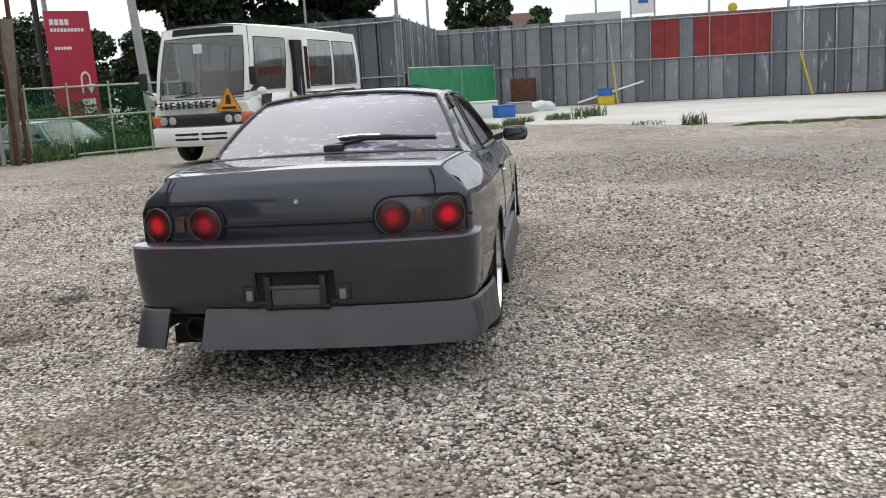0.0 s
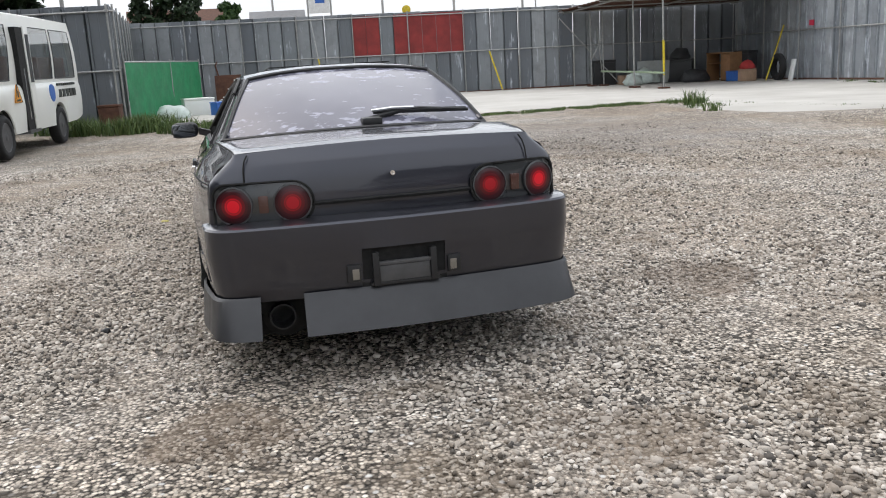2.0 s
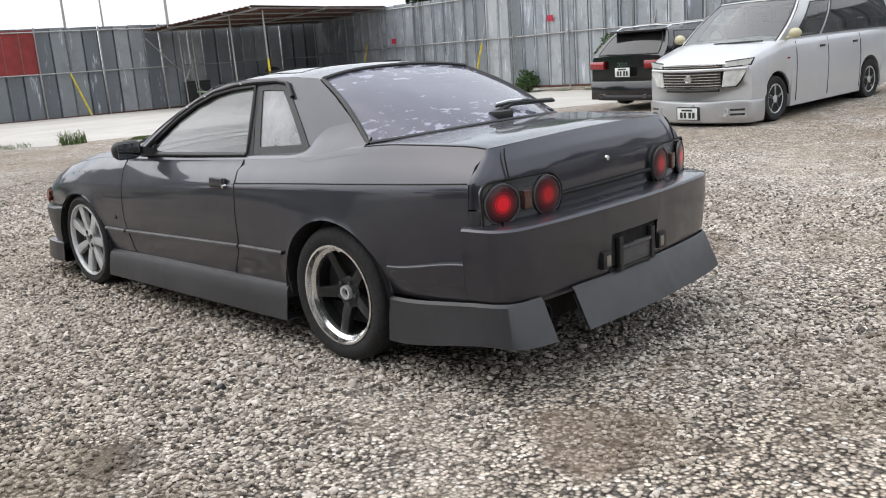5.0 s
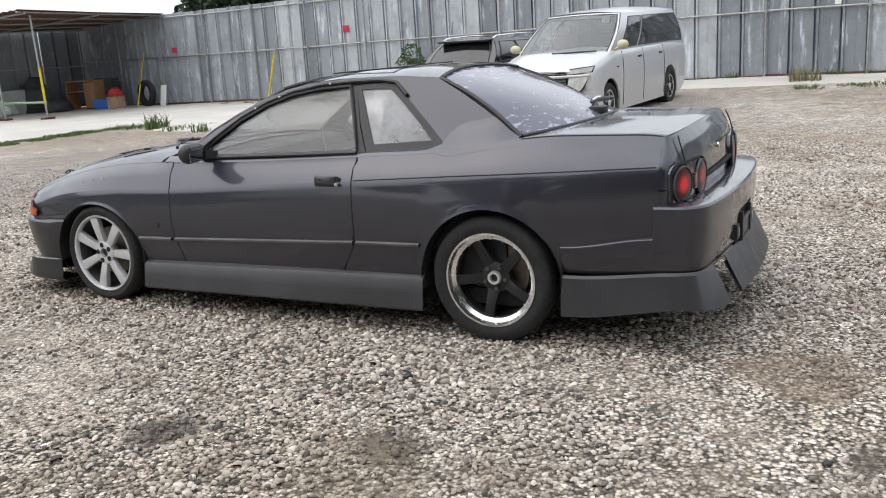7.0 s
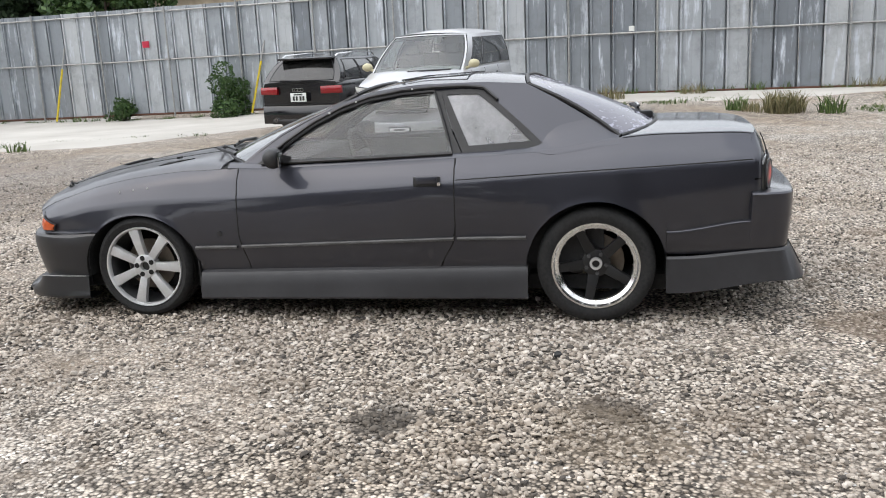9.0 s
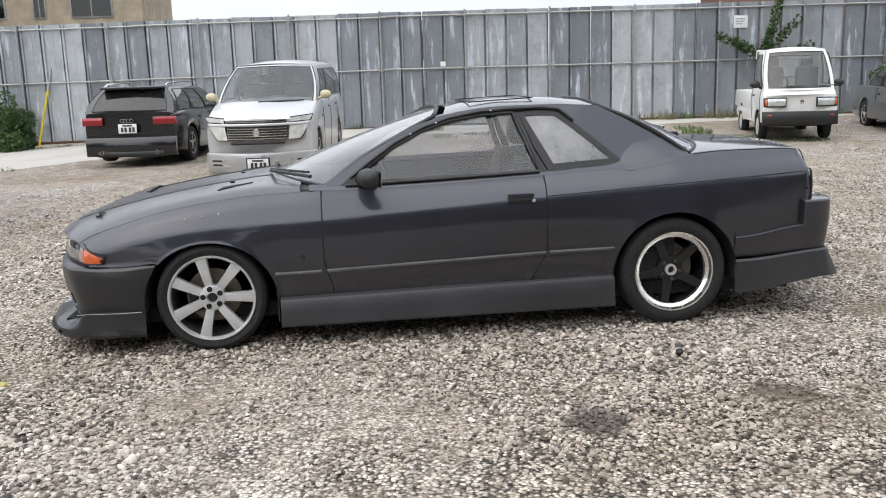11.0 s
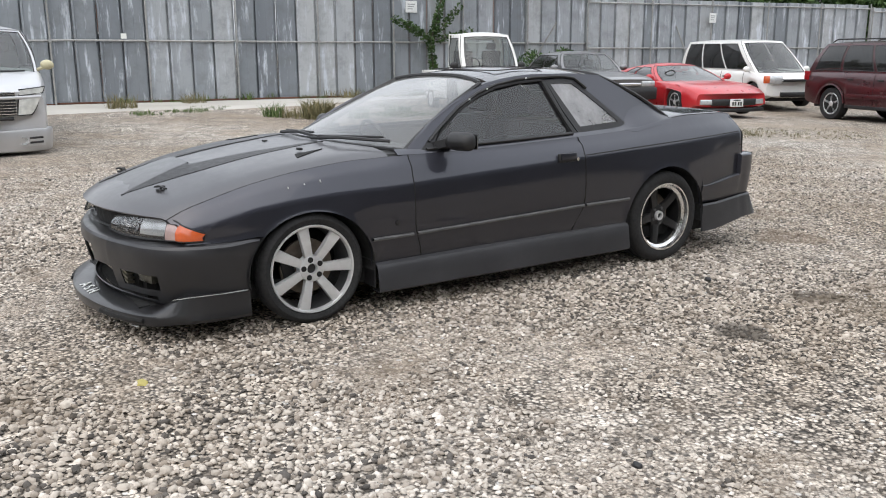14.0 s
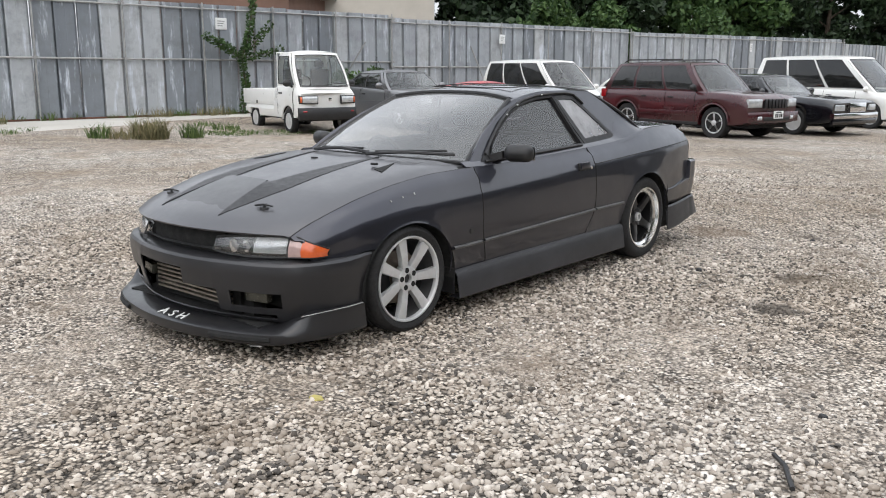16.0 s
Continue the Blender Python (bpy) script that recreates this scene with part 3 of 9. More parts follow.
C_CROWN = curve(((1.95, 0.012), (1.7, 0.025), (1.3, 0.035), (0.9, 0.045), (0.6, 0.05), (-1.3, 0.03), (-1.7, 0.024), (-2.10, 0.02)))
ARCH = ((1.3075, 0.30, 0.352, 0.312), (-1.3075, 0.31, 0.362, 0.352))


def c_arch(y):
    for yc, zc, a, b in ARCH:
        if abs(y - yc) < a:
            return zc + b * math.sqrt(1 - ((y - yc) / a) ** 2)
    return None


def nose_y(y, x):
    return y + 0.30 * smoothstep(0.95, 1.95, y) * (1 - min(abs(x) / 0.78, 1.0) ** 2.2)


def tail_dy(y, x):
    return -0.045 * smoothstep(-1.5, -2.1, y) * (1 - min(abs(x) / 0.66, 1.0) ** 4)


def c_section(y):
    """Half a cross-section, from the bottom edge over the side to the middle of the top."""
    zb, xb, zc, xc, xm = C_ZB(y), C_XB(y), C_ZC(y), C_XC(y), C_XM(y)
    zlow = 0.50 + 0.012 * smoothstep(1.75, 1.575, y) if y > 1.575 else 0.495 + 0.05 * smoothstep(-1.67, -2.1, y) if y < -1.667 else 0.27
    zbot = 0.27
    side = [(xm - 0.030, zbot), (xm - 0.009, zbot + 0.3 * (zc - zbot)), (xm, zbot + 0.62 * (zc - zbot)), (xc + 0.006, zc - 0.035), (xc + 0.0015, zc - 0.006), (xc - 0.005, zc + 0.004)]
    az = max(c_arch(y) or 0.0, zlow, zbot)
    flank = curve([(z, x) for x, z in side])
    top_z = side[3][1]
    side = [(flank(w), w) for w in (az + (top_z - az) * q for q in (0.0, 0.18, 0.36, 0.54, 0.72, 0.88))] + side[3:]
    if az > zbot:
        side[0] = (side[0][0] + 0.004, az)
    up = [(xc + (xb - xc) * 0.45 + 0.006, zc + (zb - zc) * 0.52), (xb + 0.013, zb - 0.030), (xb + 0.004, zb - 0.008), (xb - 0.012, zb + 0.001)]
    cr = C_CROWN(y)
    top = [(xb * f, zb + cr * (1 - f ** 2)) for f in (0.93, 0.8, 0.6, 0.4, 0.2, 0.0)]
    # the front wings roll over into the bonnet
    k = smoothstep(0.66, 0.95, y) * (1 - 0.65 * smoothstep(1.70, 1.95, y))
    if k > 0:
        p0, p1, p2 = Vector(side[-1]), Vector((xb + 0.026, zb + 0.004)), Vector(top[1])
        roll = [p0 * (1 - s) ** 2 + p1 * (2 * s * (1 - s)) + p2 * s * s for s in (0.22, 0.40, 0.56, 0.70, 0.85)]
        old = [Vector(p) for p in up + top[:1]]
        mixed = [tuple(a.lerp(b, k)) for a, b in zip(old, roll)]
        up, top = mixed[:4], mixed[4:] + top[1:]
    return side + up + top


def c_point(x, y, z):
    return Vector((x, nose_y(y, x) + tail_dy(y, x), z))


NSIDE = 11          # rows of the side, up to the shoulder


def c_stations(cuts):
    ys = {round(-2.10 + 4.05 * i / 74, 3) for i in range(75)}
    for yc, zc, a, b in ARCH:
        ys |= {round(yc + a * 0.999 * math.cos(math.pi * k / 22), 4) for k in range(23)} | {round(yc - a - 0.002, 4), round(yc + a + 0.002, 4)}
    ys |= {1.662, 1.658, -1.666, -1.668}
    for c in cuts:
        ys = {y for y in ys if abs(y - c) > 0.012} | {c - 0.0035, c + 0.0035}
    return sorted(ys)


def seam_bell(d):
    """Share of the sideways curve that the door seams take near their lower ends."""
    return 1 - smoothstep(0.0, 0.30, abs(d))


def c_skin(name, ys, k0, k1, sides, material, root, label="", skip=None, depth=0.008):
    """A piece of the outer skin: stations ys, section rows k0 to k1, on the sides given."""
    for sg in sides:
        bm = bmesh.new()
        rows = []
        for y in ys:
            sec = c_section(y)[k0:k1 + 1]
            rows.append([c_point(sg * x, y + 0.10 * seam_bell(y + 0.565) * (1 - smoothstep(0.27, 0.50, z)) - 0.05 * seam_bell(y - 0.685) * (1 - smoothstep(0.27, 0.50, z)), z) for x, z in sec])
        grid(bm, rows)
        thicken(bm, depth)
        part(name, bm, material, root, label, 62)


def sweep(path, profile, skip=None):
    """Carries a profile of (out, z) along a plan path; profile may change with the index. skip(i, j): faces left out."""
    bm = bmesh.new()
    rows = []
    n = len(path)
    for i, (x, y) in enumerate(path):
        a, b = Vector((*path[max(i - 1, 0)], 0)), Vector((*path[min(i + 1, n - 1)], 0))
        w = (b - a).normalized()
        out = Vector((w.y, -w.x, 0))
        rows.append([Vector((x, y, 0)) + out * o + Vector((0, 0, z)) for o, z in profile(x, y)])
    vs = [[bm.verts.new(p) for p in r] for r in rows]
    for i in range(n - 1):
        for j in range(len(vs[0]) - 1):
            if skip is None or not skip((path[i][0] + path[i + 1][0]) / 2, (path[i][1] + path[i + 1][1]) / 2, (rows[i][j].z + rows[i][j + 1].z) / 2):
                bm.faces.new((vs[i][j], vs[i + 1][j], vs[i + 1][j + 1], vs[i][j + 1]))
    bmesh.ops.delete(bm, geom=[v for v in bm.verts if not v.link_faces], context="VERTS")
    return bm


def spline_path(pts, n=8):
    """A finely divided smooth path through plan points, mirrored to the other side."""
    pts = [Vector((x, y, 0)) for x, y in pts] + [Vector((-x, y, 0)) for x, y in pts[-2::-1]]
    out = []
    for i in range(len(pts) - 1):
        p0, p1, p2, p3 = pts[max(i - 1, 0)], pts[i], pts[i + 1], pts[min(i + 2, len(pts) - 1)]
        for k in range(n):
            s = k / n
            out.append(0.5 * ((2 * p1) + (p2 - p0) * s + (2 * p0 - 5 * p1 + 4 * p2 - p3) * s * s + (3 * p1 - p0 - 3 * p2 + p3) * s ** 3))
    out.append(pts[-1])
    return [(p.x, p.y) for p in out]


def side_x(z, y):
    """Half-width of the glass house at a height."""
    return 0.733 - 0.55 * (z - 0.88) - 0.02 * max(0.0, y - 0.2) - 0.02 * max(0.0, -0.9 - y)


def on_side(sg, y, z, out=0.0):
    return Vector((sg * (side_x(z, y) + out), y, z + out * 0.5))


def side_plate(sg, pts, out, d):
    """A plate on the slanted side of the glass house, from (y, z) outline points."""
    bm = bmesh.new()
    vs = [bm.verts.new(on_side(sg, y, z, out)) for y, z in pts]
    es = [bm.edges.new((a, b)) for a, b in zip(vs, vs[1:] + vs[:1])]
    bmesh.ops.triangle_fill(bm, edges=es, use_beauty=True)
    if not d:
        return bm
    ret = bmesh.ops.extrude_face_region(bm, geom=bm.faces[:])
    bmesh.ops.translate(bm, vec=Vector((-sg * d, 0, -0.5 * d)), verts=[v for v in ret["geom"] if isinstance(v, bmesh.types.BMVert)])
    return bm


def side_ring(sg, outer, inner, out, d):
    """A frame between two outlines of as many points."""
    bm = bmesh.new()
    layers = []
    for o in (out, out - d):
        layers.append(([bm.verts.new(on_side(sg, y, z, o)) for y, z in outer], [bm.verts.new(on_side(sg, y, z, o)) for y, z in inner]))
    n = len(outer)
    for i in range(n):
        j = (i + 1) % n
        (a, b), (c, e) = layers
        bm.faces.new((a[i], a[j], b[j], b[i]))
        bm.faces.new((c[i], e[i], e[j], c[j]))
        bm.faces.new((a[i], c[i], c[j], a[j]))
        bm.faces.new((b[i], b[j], e[j], e[i]))
    return bm


def tail_y(x, z):
    """The rear face above the bumper."""
    p = curve(((0.64, -2.182), (0.76, -2.194), (0.85, -2.188), (0.93, -2.170), (0.965, -2.158), (0.985, -2.148), (1.0, -2.136)))(z)
    w = curve(((0.64, 0.785), (0.855, 0.768), (0.99, 0.655)))(z)
    u = min(abs(x) / w, 1.0)
    return -2.095 + (p + 2.095) * (1 - u ** 3) ** (1 / 3) - 0.02 * (1 - u * u) * (1 if z < 0.95 else 0.5)


def tail_patch(x0, x1, z0, z1, out=0.0, d=0.01, nx=40, nz=14, frac=None):
    bm = bmesh.new()
    rows = []
    for j in range(nz + 1):
        z = z0 + (z1 - z0) * j / nz
        w = curve(((0.64, 0.785), (0.855, 0.768), (0.99, 0.655)))(z)
        row = []
        for i in range(nx + 1):
            x = w * math.sin(math.pi / 2 * (x0 + (x1 - x0) * i / nx))
            # the upper edge follows the crown of the boot lid
            top = 0.974 + 0.02 * (1 - min(abs(x) / 0.655, 1.0) ** 2)
            row.append((x, tail_y(x, z) - out, z if z1 < 0.9 else z0 + (top - z0) * j / nz))
        rows.append(row)
    grid(bm, rows)
    return thicken(bm, d)


def rounded(x0, x1, z0, z1, r, n=6):
    pts = []
    for cx, cz, a0 in ((x1 - r[0], z1 - r[0], 0), (x0 + r[1], z1 - r[1], 90), (x0 + r[2], z0 + r[2], 180), (x1 - r[3], z0 + r[3], 270)):
        rr = r[a0 // 90]
        pts += [(cx + rr * math.cos(radians(a0 + 90 * k / n)), cz + rr * math.sin(radians(a0 + 90 * k / n))) for k in range(n + 1)]
    return pts


def tail_plate(pts, out, d):
    """A plate that follows the rear face, from (x, z) points; fan from its middle."""
    bm = bmesh.new()
    cx, cz = sum(p[0] for p in pts) / len(pts), sum(p[1] for p in pts) / len(pts)
    rings = []
    for s in (1.0, 0.75, 0.5, 0.25):
        rings.append([bm.verts.new((cx + (x - cx) * s, tail_y(cx + (x - cx) * s, cz + (z - cz) * s) - out, cz + (z - cz) * s)) for x, z in pts])
    n = len(pts)
    for a, b in zip(rings, rings[1:]):
        for i in range(n):
            bm.faces.new((a[i], a[(i + 1) % n], b[(i + 1) % n], b[i]))
    bm.faces.new(rings[-1])
    ret = bmesh.ops.extrude_edge_only(bm, edges=[e for e in bm.edges if e.is_boundary])
    bmesh.ops.translate(bm, vec=(0, d + out, 0), verts=[v for v in ret["geom"] if isinstance(v, bmesh.types.BMVert)])
    return bm


def film_glass():
    """Old purple tint film, peeling in pale flakes."""
    n = Nodes("peeling_tint_film")
    co = n.coords()
    mp = n.add("Mapping")
    mp.inputs["Scale"].default_value = (9.0, 14.0, 30.0)
    n.link(co, mp.inputs["Vector"])
    fl = n.noise(1.15, 4.0, 0.62, mp.outputs["Vector"])
    base = n.ramp(n.noise(1.6, 3.0), (0.3, (0.085, 0.083, 0.112)), (0.7, (0.135, 0.132, 0.168)))
    xyz = n.add("SeparateXYZ")
    n.link(co, xyz.inputs[0])
    low = n.ramp(xyz.outputs["Z"], (0.0, 0.0), (1.0, 1.0))
    edge = n.maths("ABSOLUTE", n.maths("SUBTRACT", xyz.outputs["Z"], 1.16), 0.0)
    near = n.ramp(edge, (0.02, 0.0), (0.11, 0.13))
    m = n.ramp(n.maths("ADD", fl, near), (0.655, 0.0), (0.72, 1.0))
    c = n.mix(m, base, (0.30, 0.30, 0.37))
    n.set(Base_Color=c, Roughness=n.mix(m, 0.10, 0.4), Coat_Weight=0.2, Specular_IOR_Level=0.4)
    n.bsdf.inputs["Coat Roughness"].default_value = 0.12
    return n.mat


def round_lens(name, core):
    """Ribbed round lens: a bright red middle inside a deep red ring."""
    n = Nodes(name)
    mp = n.add("Mapping")
    mp.inputs["Scale"].default_value = (1.0, 0.0, 1.0)
    n.link(n.coords(), mp.inputs["Vector"])
    ln = n.add("VectorMath", operation="LENGTH")
    n.link(mp.outputs["Vector"], ln.inputs[0])
    d = n.maths("MULTIPLY", ln.outputs["Value"], 12.0)
    ribs = n.maths("MULTIPLY", n.maths("SINE", n.maths("MULTIPLY", d, 42.0)), 0.05)
    c = n.ramp(n.maths("ADD", d, ribs), (0.33, core), (0.40, tuple(k * 0.34 for k in core)), (0.60, (0.085, 0.006, 0.010)), (0.74, (0.036, 0.006, 0.009)))
    n.set(Base_Color=c, Roughness=0.3, Coat_Weight=0.35, Specular_IOR_Level=0.3)
    return n.mat


def coupe():
    car = thing("coupe", "dark grey two-door coupe with mismatched wheels on gravel", "car")
    gap_side = (0.685, -0.565)
    ys = c_stations(gap_side + (1.655,))
    # skin under the gaps
    for sg in (-1, 1):
        bm = bmesh.new()
        rows = []
        for y in c_stations(()):
            sec = c_section(y)
            rows.append([c_point(sg * (x - 0.014), y, z - 0.004 * (k > 10)) for k, (x, z) in enumerate(sec[:NSIDE + 2])])
        grid(bm, rows)
        part("inner_panel", bm, DARK, car)
    f = [y for y in ys if 0.688 < y < 1.9501]
    c_skin("front_fender", f, 0, NSIDE, (-1, 1), PAINT, car)
    c_skin("door", [y for y in ys if -0.5616 < y < 0.682], 0, NSIDE, (-1, 1), PAINT, car)
    c_skin("rear_quarter", [y for y in ys if y < -0.568], 0, NSIDE + 1, (-1, 1), PAINT, car)
    # bonnet, cowl and boot lid
    for nm, test, m in (("bonnet", lambda y: y > 0.80, HOODB), ("boot_lid", lambda y: y < -1.42, PAINT)):
        bm = bmesh.new()
        rows = []
        for y in ys:
            if test(y):
                sec = c_section(y)[NSIDE:]
                inset = 0.006
                half = [(x - inset if k < 2 else x, z) for k, (x, z) in enumerate(sec)]
                rows.append([c_point(x, y, z) for x, z in half] + [c_point(-x, y, z) for x, z in half[-2::-1]])
        grid(bm, rows)
        part(nm, thicken(bm, 0.01), m, car, "matt dark vented bonnet" if nm == "bonnet" else "", 40)
    bm = bmesh.new()
    rows = []
    for y in [q for q in ys if 0.60 < q < 0.85]:
        half = [(x * 0.985, z - 0.012) for x, z in c_section(y)[NSIDE:]]
        rows.append([c_point(x, y, z) for x, z in half] + [c_point(-x, y, z) for x, z in half[-2::-1]])
    grid(bm, rows)
    part("cowl", thicken(bm, 0.01), BLACK, car)
    # seams of bonnet and boot
    for sg in (-1, 1):
        part("seam", polytube(bmesh.new(), [c_point(sg * (c_section(y)[NSIDE][0] - 0.003), y, c_section(y)[NSIDE][1] - 0.0008) for y in np.linspace(0.80, 1.95, 24)], 0.0030, 5), DARK, car)
        part("seam", polytube(bmesh.new(), [c_point(sg * (C_XB(y) - 0.006), y, C_ZB(y) - 0.003) for y in np.linspace(-2.09, -1.45, 14)], 0.004, 5), DARK, car)
        # thin dark line along the shoulder crease of the flank
        part("waist_seam", polytube(bmesh.new(), [c_point(sg * (C_XC(y) - 0.002), y, C_ZC(y) + 0.0) for y in np.linspace(-2.09, -0.575, 26)], 0.0035, 5), DARK, car)
    # gaps round the doors
    for sg in (-1, 1):
        for y0, bend in ((-0.565, 0.10), (0.685, -0.05)):
            pts = []
            for z in np.linspace(0.300, C_ZB(y0) - 0.01, 22):
                y = y0 + bend * (1 - smoothstep(0.27, 0.50, z))
                sec = c_section(y0)[:NSIDE + 1]
                x = float(np.interp(z, [q[1] for q in sec], [q[0] for q in sec]))
                pts.append(c_point(sg * (x - 0.0015), y, z))
            part("door_gap", polytube(bmesh.new(), pts, 0.0042, 5), DARK, car)
    # floor
    part("floor_pan", boxm(-0.72, 0.72, -2.05, 2.0, 0.16, 0.24), DARK, car)
    part("tail_pan", boxm(-0.70, 0.70, -2.19, -2.0, 0.30, 0.66), DARK, car)
    part("nose_pan", boxm(-0.46, 0.46, 1.75, 2.08, 0.18, 0.585), DARK, car)
    for yc, zc, a, b in ARCH:
        for sg in (-1, 1):
            bm = bmesh.new()
            n = 18
            grid(bm, [[(sg * x, yc + (a + 0.004) * math.cos(math.pi * k / n), zc + (b + 0.004) * math.sin(math.pi * k / n)) for k in range(-1, n + 2)] for x in (0.845, 0.50)])
            part("wheel_housing", bm, DARK, car)
            part("housing_wall", boxm(min(sg * 0.5, sg * 0.49), max(sg * 0.5, sg * 0.49), yc - a, yc + a, 0.16, zc + b), DARK, car)
    # ---- glass house ----
    a_out = [(0.70, 0.862), (0.58, 0.955), (0.46, 1.035), (0.30, 1.118), (0.14, 1.186), (0.0, 1.232), (-0.14, 1.258)]
    rail = [(-0.40, 1.279), (-0.68, 1.280), (-0.93, 1.266)]
    c_out = [(-1.10, 1.178), (-1.25, 1.090), (-1.42, 0.975)]
    low = [(-1.20, 0.935), (-1.05, 0.918), (-0.53, 0.893), (0.1, 0.876), (0.55, 0.864)]
    win_d = [(0.50, 0.886), (0.42, 0.968), (0.27, 1.070), (0.11, 1.148), (-0.05, 1.200), (-0.24, 1.228), (-0.425, 1.238), (-0.455, 1.16), (-0.515, 0.995), (-0.545, 0.912), (-0.2, 0.902), (0.15, 0.893)]
    win_q = [(-0.462, 1.238), (-0.58, 1.246), (-0.69, 1.240), (-0.80, 1.155), (-0.93, 1.045), (-1.055, 0.932), (-0.83, 0.922), (-0.60, 0.912), (-0.53, 1.05)]
    white = [(-0.497, 1.216), (-0.58, 1.219), (-0.672, 1.216), (-0.765, 1.145), (-0.87, 1.055), (-0.968, 0.965), (-0.80, 0.957), (-0.632, 0.948), (-0.565, 1.08)]
    for sg in (-1, 1):
        bm = bmesh.new()
        # pillar, rail and rear pillar as strips between the outline and the panes
        strip_a = [((y, z), w) for (y, z), w in zip(a_out + rail[:1], [(0.57, 0.868)] + win_d[1:8])]
        vs = [(bm.verts.new(on_side(sg, *p)), bm.verts.new(on_side(sg, *q))) for p, q in strip_a]
        for (a, b), (c, d) in zip(vs, vs[1:]):
            bm.faces.new((a, c, d, b))
        post = [(-0.425, 1.238), (-0.452, 1.160), (-0.512, 0.995), (-0.545, 0.900)]
        postq = [(-0.462, 1.238), (-0.487, 1.16), (-0.532, 1.03), (-0.60, 0.900)]
        strip_c = list(zip([(-0.40, 1.279), (-0.68, 1.280), (-0.93, 1.266), (-1.10, 1.178), (-1.25, 1.090), (-1.42, 0.975), (-1.20, 0.93)], [(-0.40, 1.240), (-0.58, 1.246), (-0.69, 1.240), (-0.80, 1.155), (-0.93, 1.045), (-1.055, 0.932), (-1.055, 0.920)]))
        vs = [(bm.verts.new(on_side(sg, *p)), bm.verts.new(on_side(sg, *q))) for p, q in strip_c]
        for (a, b), (c, d) in zip(vs, vs[1:]):
            bm.faces.new((a, c, d, b))
        thicken(bm, 0.02)
        part("side_frame", bm, PAINT, car)
        vs = None
        part("door_pillar", side_plate(sg, post + postq[::-1], 0.003, 0.02), BLACK, car)
        part("door_glass", side_plate(sg, win_d, -0.006, 0.0), SIDEGLASS, car, "dark tinted side window").visible_shadow = False
        part("quarter_surround", side_ring(sg, win_q, white, 0.004, 0.02), BLACK, car)
        part("quarter_pane", side_plate(sg, white, -0.002, 0.0), MILK, car, "milky plastic pane").visible_shadow = False
        seal = [on_side(sg, y, z, 0.006) for y, z in win_d] + [on_side(sg, *win_d[0], 0.006)]
        part("window_seal", polytube(bmesh.new(), seal, 0.010, 6), BLACK, car)
        drip = [on_side(sg, y, z, 0.010) for y, z in ((0.52, 0.915), (0.41, 0.995), (0.26, 1.092), (0.10, 1.168), (-0.06, 1.217), (-0.24, 1.246), (-0.42, 1.256), (-0.60, 1.258), (-0.70, 1.246), (-0.78, 1.18))]
        part("drip_rail", polytube(bmesh.new(), drip, 0.010, 6), BLACK, car)
        for y, z in ((0.17, 1.132), (0.02, 1.188), (-0.30, 1.246)):
            part("clip", boxm(-0.004, 0.004, -0.005, 0.005, -0.004, 0.004, 0.0015, m=Matrix.Translation(on_side(sg, y, z, 0.020))), PLATE, car, "small white clip")
        part("belt_seal", polytube(bmesh.new(), [on_side(sg, y, z, 0.012) for y, z in ((0.55, 0.874), (0.15, 0.886), (-0.2, 0.895), (-0.545, 0.906))], 0.009, 6), BLACK, car)
        # shoulder between belt line and body
        bm = bmesh.new()
        rows = []
        for y in np.linspace(0.75, -1.43, 48):
            k = smoothstep(-0.98, -1.15, y)
            top = on_side(sg, y, C_ZB(y) + 0.022 + 0.050 * k, -0.004 + 0.007 * k)
            low_p = Vector((sg * (C_XB(y) + 0.004 + 0.012 * k), y, C_ZB(y) - 0.007 - 0.028 * k))
            mid = on_side(sg, y, C_ZB(y) + 0.006, 0.010).lerp((top + low_p) / 2 + Vector((-sg * 0.004, 0, -0.004)), k)
            ledge = [top * (1 - s) ** 2 + mid * 2 * s * (1 - s) + low_p * s * s for s in (0, 0.17, 0.33, 0.5, 0.67, 0.83, 1.0)]
            z1, z0 = C_ZB(y) + 0.115 - 0.08 * smoothstep(-1.28, -1.43, y), C_ZB(y) - 0.032
            flow = []
            for s in (0, 0.17, 0.33, 0.5, 0.67, 0.83, 1.0):
                z = z1 + (z0 - z1) * s
                x = side_x(z, y) + 0.002
                flow.append(Vector((sg * (x + (C_XB(y) + 0.0165 - side_x(z0, y) - 0.002) * smoothstep(0.0, 1.0, s)), y, z)))
            rows.append([p.lerp(q, k) for p, q in zip(ledge, flow)])
        grid(bm, rows)
        part("belt_ledge", thicken(bm, 0.01), PAINT, car, "", 60)
    # roof
    bm = bmesh.new()
    edge = curve([(y, z) for y, z in ((0.02, 1.226), (-0.14, 1.258), (-0.40, 1.279), (-0.68, 1.280), (-0.945, 1.258))])
    rows = []
    for i in range(25):
        y = -0.02 - 0.915 * i / 24
        z = edge(y)
        row = []
        for j in range(25):
            s = -1 + j / 12
            bow = (1 - s * s)
            yy = y - 0.06 * bow * (1 - i / 24) ** 2 + 0.045 * bow * (i / 24) ** 2
            row.append((s * side_x(z, y), yy, z + 0.038 * (1 - abs(s) ** 2.6)))
        rows.append(row)
    grid(bm, rows)
    part("roof", thicken(bm, 0.012), PAINT, car, "", 50)
    # sunroof outline
    ring = [(x, y, edge(y) + 0.037) for x, y in ((-0.36, -0.20), (0.36, -0.20), (0.36, -0.58), (-0.36, -0.58), (-0.36, -0.20))]
    part("roof_seam", polytube(bmesh.new(), ring, 0.005, 4), BLACK, car)

